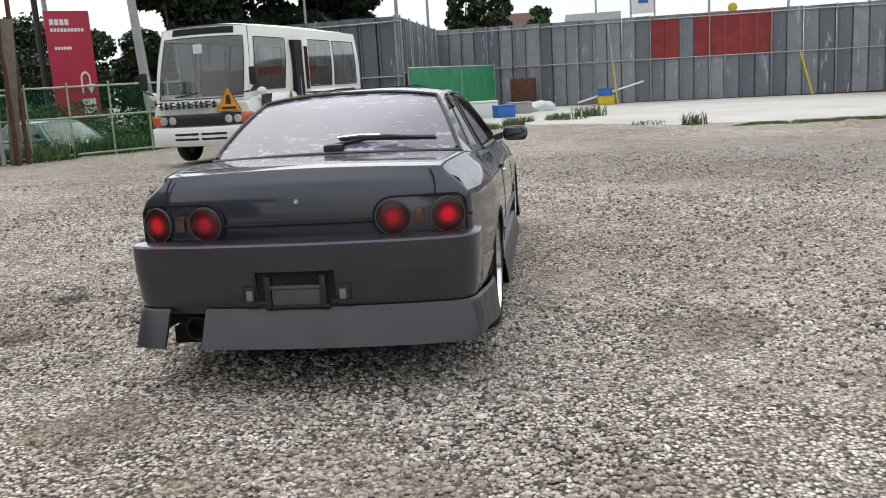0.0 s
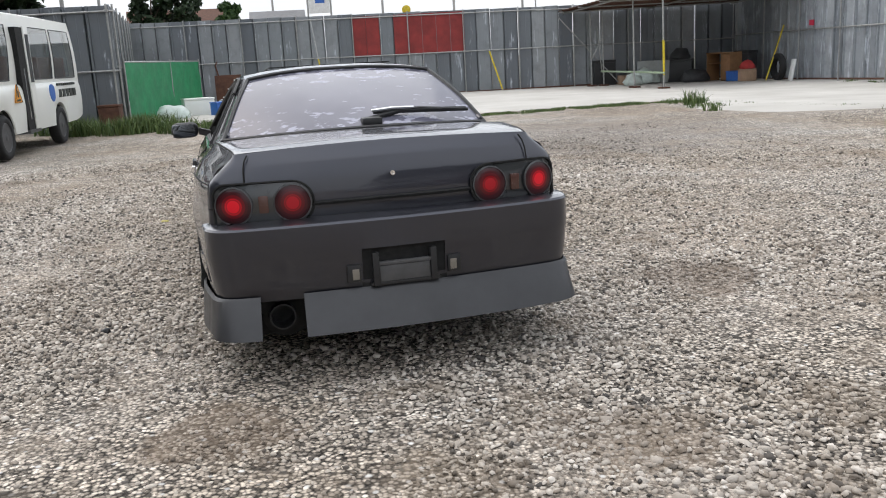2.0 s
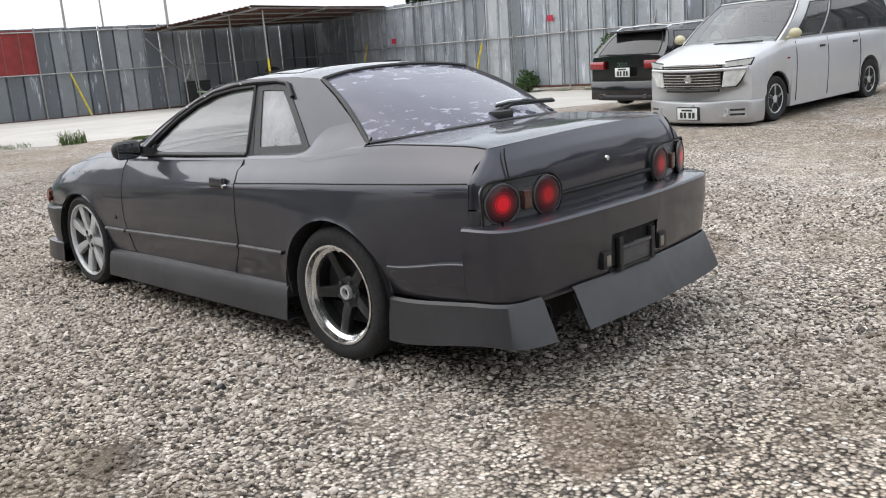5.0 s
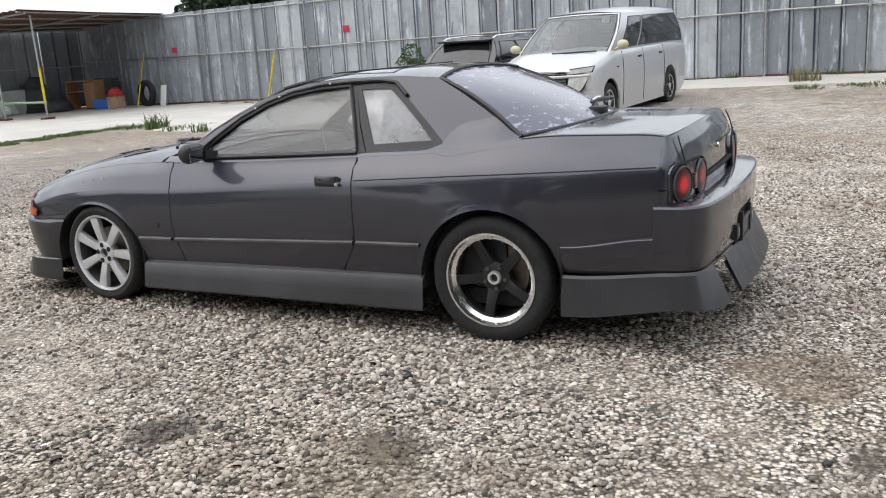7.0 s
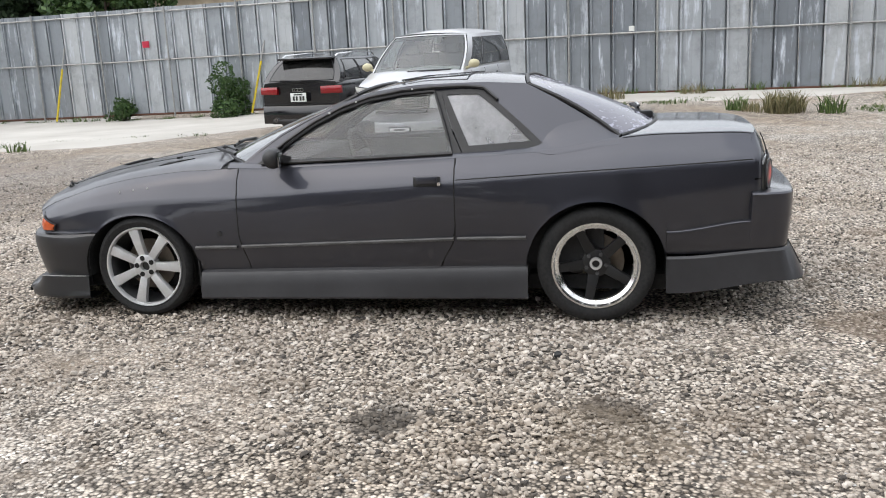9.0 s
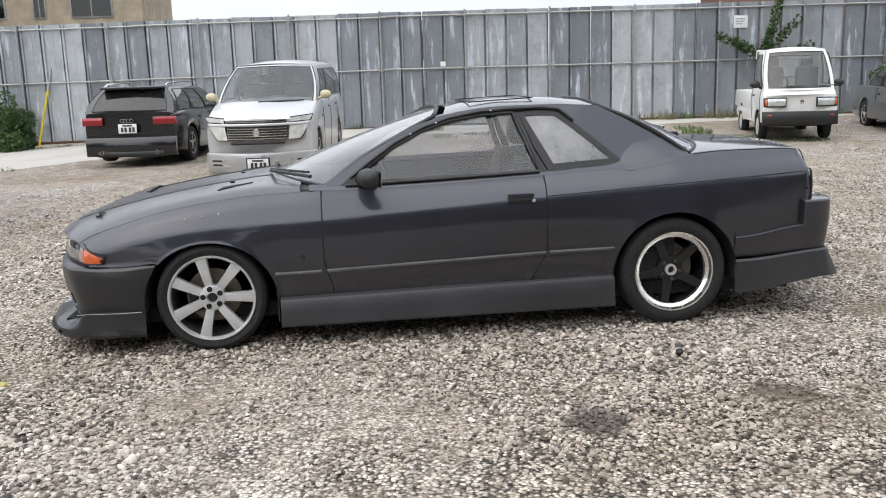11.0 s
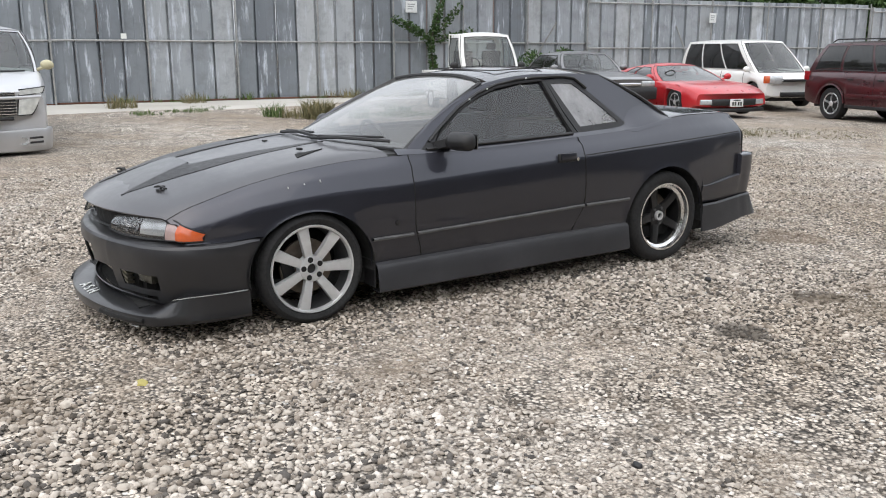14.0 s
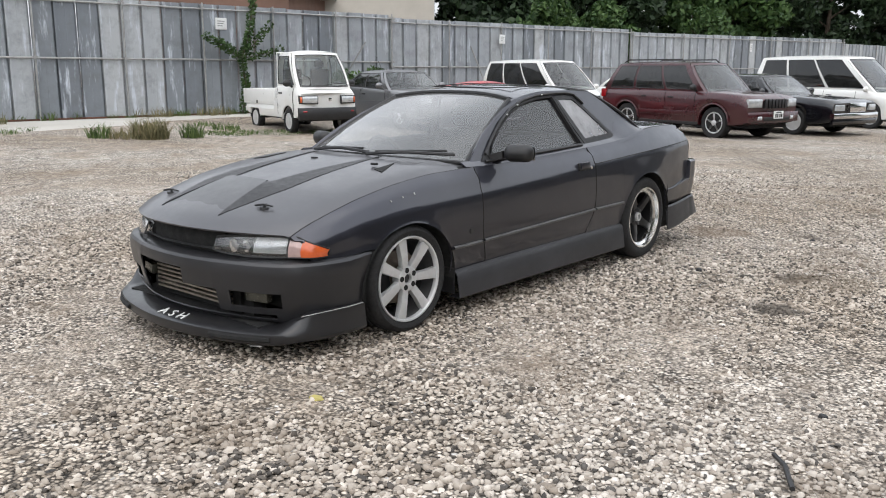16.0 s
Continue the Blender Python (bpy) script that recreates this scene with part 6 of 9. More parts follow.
    bmesh.ops.remove_doubles(bm, verts=bm.verts[:], dist=1e-4)
    part("cabin_frame", bm, paint, root, "", 50)
    # sheet at belt height stands in for the dim cabin below it
    bm = bmesh.new()
    grid(bm, [[(sx * hb * 0.97, y, bl(y) + crown * (1 - sx * sx) + 0.012) for sx in (-1, -0.5, 0, 0.5, 1)] for y in np.linspace(rb + 0.04, fb - 0.02, 9)])
    part("cabin_deck", bm, lining or INTERIOR, root)
    if seats:
        rows_y = [fb - 0.95 - 0.85 * i for i in range(3) if fb - 0.95 - 0.85 * i > rb + 0.25]
        for yy in rows_y:
            top = min(zroof - 0.36, bl(yy) + 0.26)
            for sx in (-0.42, 0.42):
                seat = part("seat", boxm(sx * W / 2 - 0.23, sx * W / 2 + 0.23, yy - 0.06, yy + 0.06, bl(yy) - 0.04, top, 0.04), SEAT, root)
                part("headrest", boxm(sx * W / 2 - 0.11, sx * W / 2 + 0.11, yy - 0.07, yy + 0.02, top + 0.02, top + 0.17, 0.03), SEAT, seat)
        st = part("steering_wheel", lathe(bmesh.new(), [(0.014 * math.sin(2 * math.pi * k / 6), 0.175 + 0.014 * math.cos(2 * math.pi * k / 6)) for k in range(6)], 20, "y", closed=True), BLACK, root)
        st.matrix_basis = pose(W * 0.21, fb - 0.42, bl(fb - 0.42) + 0.06, -25, 0, 0)
    # plates that follow the cabin
    for nm, f, u0, u1, v0, v1, m, out in patches:
        bm = bmesh.new()
        grid(bm, [[pt(f, u0 + (u1 - u0) * i / 8, v0 + (v1 - v0) * j / 3, out) for i in range(9)] for j in range(4)])
        part(nm, thicken(bm, 0.02), m, root)
    bm = bmesh.new()
    rows = []
    for i in range(11):
        u = i / 10
        l, r = pt("L", u, 1.0), pt("R", u, 1.0)
        fr, bk = pt("F", 0.5, 1.0), pt("B", 0.5, 1.0)
        row = []
        for j in range(11):
            s = j / 10
            p = l.lerp(r, s)
            c = 1 - (2 * s - 1) ** 2
            p.y += ((fr.y - pt("F", 0, 1.0).y) * (1 - u) + (bk.y - pt("B", 0, 1.0).y) * u) * c
            p.z += dome * (1 - abs(2 * s - 1) ** 2.4) * (0.4 + 0.6 * math.sin(math.pi * min(max(u, 0.0), 1.0)) ** 0.5)
            row.append(p)
        rows.append(row)
    grid(bm, rows)
    part("roof", bm, paint, root, "", 60)
    # panes
    for f, u0, u1, v0, v1 in glasses:
        bm = bmesh.new()
        grid(bm, [[pt(f, u0 + (u1 - u0) * i / 8, v0 + (v1 - v0) * j / 5, 0.008) for i in range(9)] for j in range(6)])
        part("windscreen" if f == "F" else "rear_window" if f == "B" else "side_window", bm, GLASS_B if (f, round(u0, 3)) in dark_panes else GLASS_C if f == "F" else glass_m, root, "", 50).visible_shadow = False
        ring = [pt(f, u0 + (u1 - u0) * i / 8, v0, 0.004) for i in range(9)] + [pt(f, u1, v0 + (v1 - v0) * j / 5, 0.004) for j in range(1, 6)] + [pt(f, u1 - (u1 - u0) * i / 8, v1, 0.004) for i in range(1, 9)] + [pt(f, u0, v1 - (v1 - v0) * j / 5, 0.004) for j in range(1, 6)]
        part("window_seal", polytube(bmesh.new(), ring, 0.011, 5), BLACK, root)
    # wheels
    rim = rim or wr * 0.66
    for yc in (yf, yr):
        for sd in (-1, 1):
            wheel_parts(root, sd * (W / 2 - tyre_w / 2 - 0.03), yc, wr, tyre_w, rim, sd, spokes, wheel_finish)
    # door lines, handles and mirrors
    for sd in (-1, 1):
        for y0, y1 in side:
            for y in (y0, y1):
                pts = [(sd * (W / 2 * k + 0.001), y, low + 0.10 + (bl(y) - low - 0.12) * q) for q, k in ((0.0, 0.975), (0.3, 0.99), (0.62, 0.9995), (0.85, 0.988), (1.0, 0.957))]
                if arch_level(y, 0.0, arches) == 0:
                    part("door_seam", polytube(bmesh.new(), pts, 0.006, 4), BLACK, root)
            bm = boxm(sd * W / 2 * 0.985 - 0.012, sd * W / 2 * 0.985 + 0.02, y1 + 0.10, y1 + 0.26, bl(y1) - 0.16, bl(y1) - 0.125, 0.008)
            part("door_handle", bm, BLACK, root)
        bm = bmesh.new()
        bmesh.ops.create_icosphere(bm, subdivisions=2, radius=1.0, matrix=Matrix.Translation((sd * (W / 2 + 0.07), fb - 0.22, bl(fb) + 0.10)) @ Matrix.Diagonal((0.10, 0.06, 0.075, 1)))
        tube(bm, (sd * W / 2 * 0.9, fb - 0.24, bl(fb) + 0.02), (sd * (W / 2 + 0.04), fb - 0.22, bl(fb) + 0.07), 0.025)
        part("mirror", bm, lower or paint, root)
    return root


def on_front(root, L, W, items, bow=0.18, back=False, bow_r=0.08):
    """Lamps, grilles and the like on the end of a car: name, x0, x1, z0, z1, material, depth, bevel, both sides."""
    for name, x0, x1, z0, z1, m, d, both in items:
        for sg in ((-1, 1) if both else (1,)):
            a, b = sorted((sg * x0, sg * x1))
            k = bow_r if back else bow
            bm = bmesh.new()
            n = 8
            pts = []
            for dd in (-0.05, d):
                rows = []
                for z in (z0, z0 + 0.012, z1 - 0.012, z1):
                    inset = 0.012 if z in (z0, z1) and dd > 0 else 0.0
                    rows.append([((a + (b - a) * i / n), (L / 2 - k * ((a + (b - a) * i / n) / (W / 2)) ** 2 + dd - inset) * (-1 if back else 1), z) for i in range(n + 1)])
                pts.append(rows)
            vs = [grid(bm, r) for r in pts]
            for j in range(3):
                for c in (0, n):
                    bm.faces.new((vs[0][j][c], vs[0][j + 1][c], vs[1][j + 1][c], vs[1][j][c]))
            for i in range(n):
                for r in (0, 3):
                    bm.faces.new((vs[0][r][i], vs[0][r][i + 1], vs[1][r][i + 1], vs[1][r][i]))
            part(name, bm, m, root, "", 45)


def ground_pose(x, y, rz):
    return pose(x, y, height(x, y), 0, 0, rz)


def minivan():
    L, W = 4.80, 1.80
    r = vehicle("minivan", "silver minivan with a wide chrome grille on the gravel", "minivan", pose(10.86, 1.78, 0.045, -1.2, 0, 84.3), L, W,
                ((-2.4, 1.08), (-1.5, 1.11), (0.6, 1.12), (1.35, 1.12), (1.8, 1.045), (2.15, 0.975), (2.29, 0.935), (2.4, 0.86)), PEARL, (1.42, 0.50, -2.12, -2.36), 1.76, 2.95, 0.32, 0.05, 0.14, 0.04, 0.78, 0.30,
                glasses=(("F", 0.025, 0.975, 0.03, 0.95), ("B", 0.08, 0.92, 0.1, 0.9), ("L", 0.10, 0.30, 0.1, 0.88), ("R", 0.10, 0.30, 0.1, 0.88), ("L", 0.33, 0.96, 0.1, 0.88), ("R", 0.33, 0.96, 0.1, 0.88)), side=((1.0, 0.05), (0.05, -1.0)), bow_r=0.06, lining=GLARECABIN, glass_m=GLASS_C, dome=0.10, lower=CREAM, dark_panes=(("L", 0.33), ("R", 0.33), ("B", 0.08)), ends=0.06)

    def nose(x, out, z=0.0):
        return L / 2 - 0.30 * (x / (W / 2)) ** 2 + out - 0.10 * max(z - 0.76, 0.0)

    # wrap-round lower bumper from arch to arch
    plan = [(x, nose(x, 0.022)) for x in np.linspace(0.0, 0.80, 9)] + [(0.862, 2.125), (0.897, 2.04), (0.910, 1.925)]
    plan = [(-x, y) for x, y in plan[:0:-1]] + plan
    bm = bmesh.new()
    grid(bm, [[(x + o * (x / 0.9) ** 3, y + o * (1 - (abs(x) / 0.9) ** 3), z) for x, y in plan] for z, o in ((0.055, -0.10), (0.055, -0.03), (0.075, -0.004), (0.20, 0.012), (0.335, 0.014), (0.362, 0.004), (0.372, -0.05))])
    part("lower_bumper", bm, SILVERP, r, "duller silver bumper skirt", 40)
    on_front(r, L, W, (("grille", -0.47, 0.47, 0.57, 0.89, BLACK, 0.0, False), ("bumper_slot", -0.43, 0.43, 0.502, 0.545, BLACK, 0.008, False),
                       ("bumper_recess", 0.46, 0.80, 0.125, 0.30, PEARL, 0.030, True), ("bumper_vent", 0.60, 0.78, 0.225, 0.268, BLACK, 0.036, True), ("bumper_vent", 0.60, 0.78, 0.160, 0.203, BLACK, 0.036, True)), 0.30)
    on_front(r, L, W, tuple(("grille_bar", -0.475, 0.475, z, z + 0.013, CHROME, 0.014, False) for z in (0.585, 0.625, 0.665, 0.705, 0.745, 0.85, 0.875)), 0.30)
    for sg in (-1, 1):
        for nm, v0, v1 in (("headlight", 0.0, 0.62), ("upper_lamp", 0.80, 1.0)):
            for m, grow, out in ((BLACK, 0.014, 0.004), (CLEARLAMP, 0.0, 0.018)):
                bm = bmesh.new()
                rows = []
                for q in range(8):
                    v = v0 + (v1 - v0) * q / 7
                    a, b = 0.485 + 0.05 * v - grow, 0.655 + 0.20 * v ** 0.75 + grow
                    row = []
                    for k in range(11):
                        x = a + (b - a) * k / 10
                        z = 0.575 + (0.335 + 0.03 * k / 10) * v + grow * (2 * q / 7 - 1)
                        row.append((sg * x, nose(x, out - 0.012 * (abs(2 * k / 10 - 1) ** 6), z), z))
                    rows.append(row)
                grid(bm, rows)
                part("lamp_surround" if m is BLACK else nm, thicken(bm, 0.02), m, r)
        part("fog_lamp", lathe(bmesh.new(), ((nose(0.53, -0.02), 0.062), (nose(0.53, 0.045), 0.062), (nose(0.53, 0.045), 0.045), (nose(0.53, 0.03), 0.04), (nose(0.53, 0.03), 0.0)), 20, "y", (sg * 0.53, 0, 0.213)), LENS, r)
        part("side_marker", boxm(min(sg * 0.885, sg * 0.905), max(sg * 0.885, sg * 0.905), 1.20, 1.27, 0.86, 0.885, 0.006), TAILRED, r)
        part("wiper", polytube(bmesh.new(), ((0.1 * sg, 1.585, 1.135), (0.1 * sg - 0.55, 1.51, 1.145)), 0.012), BLACK, r)
    on_front(r, L, W, (("grille_brow", -0.80, 0.80, 0.79, 0.832, PEARL, 0.022, False),), 0.30)
    part("emblem", lathe(bmesh.new(), ((L / 2 + 0.01, 0.06), (L / 2 + 0.03, 0.055), (L / 2 + 0.03, 0.042), (L / 2 + 0.018, 0.04), (L / 2 + 0.018, 0.0)), 20, "y", (0, 0, 0.69)), CHROME, r)
    part("plate_holder", boxm(-0.19, 0.19, L / 2, L / 2 + 0.045, 0.105, 0.30, 0.012), BLACK, r)
    plate_bars(r, pose(0, L / 2 + 0.052, 0.20, 0, 0, 180))
    return r


minivan()
SIDES3 = tuple((f, u0, u1, 0.10, 0.92) for f in "LR" for u0, u1 in ((0.06, 0.34), (0.37, 0.66), (0.69, 0.94)))
SIDES2 = tuple((f, u0, u1, 0.12, 0.90) for f in "LR" for u0, u1 in ((0.08, 0.50), (0.54, 0.92)))


def estate_car():
    L, W = 4.60, 1.78
    r = vehicle("estate_car", "black estate car with silver roof rails and red tail lights", "car", ground_pose(12.92, 4.26, -96.5), L, W,
                ((-2.3, 0.93), (-1.6, 0.95), (0.4, 0.91), (1.0, 0.88), (1.8, 0.79), (2.2, 0.70), (2.3, 0.62)), BLACKP, (1.05, 0.25, -1.75, -2.18), 1.42, 2.65, 0.315, 0.05, 0.18, 0.03, 0.70,
                glasses=(("F", 0.06, 0.94, 0.05, 0.92), ("B", 0.08, 0.92, 0.12, 0.92)) + SIDES3, side=((0.85, -0.1), (-0.1, -1.0)), glass_m=GLASS_B, bow_r=0.12)
    on_front(r, L, W, (("tail_light", 0.46, 0.85, 0.72, 0.86, TAILRED, 0.014, True), ("bumper_line", -0.8, 0.8, 0.52, 0.535, DARK, 0.006, False), ("lower_bumper", -0.82, 0.82, 0.165, 0.50, BLACKP, 0.022, False), ("diffuser", -0.6, 0.6, 0.155, 0.25, BLACK, 0.032, False)), back=True, bow_r=0.12)
    plate_bars(r, pose(0, -L / 2 - 0.012, 0.66))
    part("spoiler", boxm(-0.56, 0.56, -1.98, -1.72, 1.355, 1.395, 0.015), BLACKP, r)
    for i in range(4):
        part("emblem_ring", lathe(bmesh.new(), ((0.0, 0.036), (-0.01, 0.036), (-0.01, 0.027), (0.0, 0.027)), 18, "y", (-0.085 + 0.056 * i, -L / 2 - 0.005, 0.80), True), CHROME, r)
    for sg in (-1, 1):
        part("roof_rail", polytube(bmesh.new(), [(sg * 0.56, y, z) for y, z in ((0.25, 1.40), (0.15, 1.455), (-0.7, 1.475), (-1.6, 1.445), (-1.75, 1.40))], 0.016), CHROME, r, "silver roof rail")
        part("tailpipe", lathe(bmesh.new(), ((-L / 2 - 0.03, 0.035), (-L / 2 - 0.03, 0.028), (-L / 2 + 0.2, 0.028), (-L / 2 + 0.2, 0.035)), 14, "y", (sg * 0.5, 0, 0.235), True), CHROME, r)
    part("wiper", polytube(bmesh.new(), ((0.05, -2.27, 0.965), (-0.38, -2.26, 0.985)), 0.014), BLACK, r)
    return r


def kei_truck():
    L, W = 3.25, 1.395
    r = vehicle("pickup_truck", "small white cab-over pickup truck with a low cargo bed", "truck", pose(11.80, -8.35, 0.06, 0, 0, 74.9), L, W,
                ((-1.62, 0.60), (0.22, 0.60), (0.30, 0.98), (0.5, 1.0), (1.3, 0.98), (1.5, 0.92), (1.62, 0.86)), WHITE, (1.36, 0.92, 0.34, 0.30), 1.76, 1.90, 0.26, -0.02, 0.30, 0.01, 0.84, 0.12,
                glasses=(("F", 0.06, 0.94, 0.06, 0.92), ("B", 0.12, 0.88, 0.30, 0.85), ("L", 0.10, 0.88, 0.10, 0.90), ("R", 0.10, 0.88, 0.10, 0.90)), side=((1.25, 0.42),), glass_m=GLASS_C, spokes=0, wheel_finish=SILVER, tyre_w=0.15, ends=0.05, lower=BLACK)
    on_front(r, L, W, (("headlight_frame", 0.27, 0.665, 0.64, 0.82, BLACK, 0.006, True), ("headlight", 0.29, 0.600, 0.66, 0.80, LENS, 0.016, True), ("indicator", 0.610, 0.650, 0.67, 0.79, AMBER, 0.016, True), ("bumper", -0.68, 0.68, 0.30, 0.56, BLACK, 0.03, False), ("bumper_indicator", 0.52, 0.60, 0.46, 0.50, TAILRED, 0.036, True)), 0.12)
    part("emblem", boxm(-0.035, 0.035, L / 2 - 0.004, L / 2 + 0.012, 0.70, 0.77, 0.006), CHROME, r)
    bed = part("cargo_bed", boxm(-0.68, 0.68, -1.62, 0.22, 0.58, 0.64, 0.008), WHITE, r)
    for sg in (-1, 1):
        part("bed_side", boxm(min(sg * 0.655, sg * 0.685), max(sg * 0.655, sg * 0.685), -1.62, 0.22, 0.62, 0.92, 0.008), WHITE, bed)
        part("bed_hook", boxm(sg * 0.69 - 0.01, sg * 0.69 + 0.01, -0.8, -0.74, 0.60, 0.66, 0.004), BLACK, bed)
        part("wiper", polytube(bmesh.new(), ((0.28 * sg, 1.50, 1.02), (0.28 * sg - 0.40, 1.49, 1.04)), 0.009), BLACK, r)
    part("bed_end", boxm(-0.68, 0.68, -1.635, -1.61, 0.62, 0.92, 0.008), WHITE, bed)
    part("guard_frame", polytube(bmesh.new(), ((-0.60, 0.27, 0.9), (-0.60, 0.27, 1.72), (0.60, 0.27, 1.72), (0.60, 0.27, 0.9)), 0.018), WHITE, r)
    for x in (-0.33, 0.33):
        part("seat", boxm(x - 0.22, x + 0.22, 0.40, 0.52, 0.85, 1.38, 0.05), SEAT, r)
        part("headrest", boxm(x - 0.11, x + 0.11, 0.40, 0.48, 1.40, 1.55, 0.04), SEAT, r)
    return r


def silver_coupe():
    L, W = 4.60, 1.67
    r = vehicle("old_coupe", "boxy grey and silver old coupe with a black front bumper", "car", ground_pose(11.38, -11.20, 75.3), L, W,
                ((-2.3, 0.90), (-1.5, 0.92), (0.3, 0.88), (0.85, 0.87), (1.8, 0.80), (2.25, 0.75), (2.3, 0.72)), GUNGREY, (0.85, 0.30, -0.75, -1.35), 1.34, 2.615, 0.30, 0.05, 0.20, 0.02, 0.74, 0.06,
                glasses=(("F", 0.05, 0.95, 0.05, 0.93), ("B", 0.08, 0.92, 0.1, 0.9)) + SIDES2, side=((0.75, -0.45),), glass_m=GLASS_D, bow_r=0.05, ends=0.05)
    on_front(r, L, W, (("bumper", -0.82, 0.82, 0.30, 0.56, BLACK, 0.05, False), ("grille_bar", -0.42, 0.42, 0.60, 0.66, CHROME, 0.012, False), ("headlight", 0.44, 0.78, 0.58, 0.70, LENS, 0.012, True)), 0.06)
    for sg in (-1, 1):
        part("flank_band", boxm(min(sg * W / 2 * 0.97, sg * (W / 2 + 0.006)), max(sg * W / 2 * 0.97, sg * (W / 2 + 0.006)), -0.92, 0.88, 0.24, 0.60, 0.004), plain_dark, r, "darker grey lower flank")
    part("aerial", tube(bmesh.new(), (0.55, 0.2, 1.30), (0.6, 0.0, 1.65), 0.004, 5), BLACK, r)
    return r


def red_sports_car():
    L, W = 4.48, 1.97
    r = vehicle("sports_car", "low wide red mid-engined sports car", "car", ground_pose(9.85, -13.10, 75), L, W,
                ((-2.24, 0.86), (-1.5, 0.88), (-0.4, 0.82), (0.4, 0.74), (1.2, 0.70), (1.9, 0.60), (2.24, 0.50)), REDP, (0.62, -0.25, -0.80, -1.75), 1.13, 2.55, 0.31, 0.03, 0.14, 0.02, 0.60, 0.22,
                glasses=(("F", 0.05, 0.95, 0.05, 0.93), ("B", 0.12, 0.88, 0.1, 0.9), ("L", 0.08, 0.50, 0.12, 0.88), ("R", 0.08, 0.50, 0.12, 0.88), ("L", 0.54, 0.74, 0.12, 0.80), ("R", 0.54, 0.74, 0.12, 0.80)), side=((0.45, -0.62),), glass_m=GLASS_D)
    on_front(r, L, W, (("bumper_mouth", -0.55, 0.55, 0.26, 0.40, BLACK, 0.006, False), ("front_lamp", 0.56, 0.80, 0.28, 0.39, LENS, 0.012, True), ("chin", -0.85, 0.85, 0.12, 0.20, BLACK, 0.006, False)), 0.22)
    plate_bars(r, pose(0, L / 2 + 0.025, 0.32, 0, 0, 180))
    for sg in (-1, 1):
        for i in range(4):
            part("side_strake", boxm(min(sg * W / 2 * 0.99, sg * (W / 2 + 0.008)), max(sg * W / 2 * 0.99, sg * (W / 2 + 0.008)), -0.95 + 0.05 * i, 0.25, 0.34 + 0.075 * i, 0.365 + 0.075 * i, 0.004), REDP, r)
    return r


def compact_van():
    L, W = 4.06, 1.685
    r = vehicle("compact_van", "white compact people carrier with dark windows", "minivan", ground_pose(10.75, -16.65, 75), L, W,
                ((-2.03, 0.92), (0.5, 0.90), (1.25, 0.88), (1.7, 0.80), (2.03, 0.66)), WHITE, (1.45, 0.55, -1.75, -1.98), 1.70, 2.74, 0.30, 0.0, 0.20, 0.04, 0.80, 0.22,
                glasses=(("F", 0.05, 0.95, 0.05, 0.93), ("B", 0.1, 0.9, 0.1, 0.9)) + SIDES3, side=((1.0, 0.05), (0.05, -0.95)), glass_m=GLASS_B)
    on_front(r, L, W, (("headlight", 0.40, 0.72, 0.60, 0.80, LENS, 0.012, True), ("indicator", 0.70, 0.80, 0.62, 0.80, AMBER, 0.016, True), ("grille", -0.36, 0.36, 0.66, 0.72, BLACK, 0.008, False), ("bumper_mouth", -0.40, 0.40, 0.28, 0.40, BLACK, 0.008, False)), 0.22)
    return r


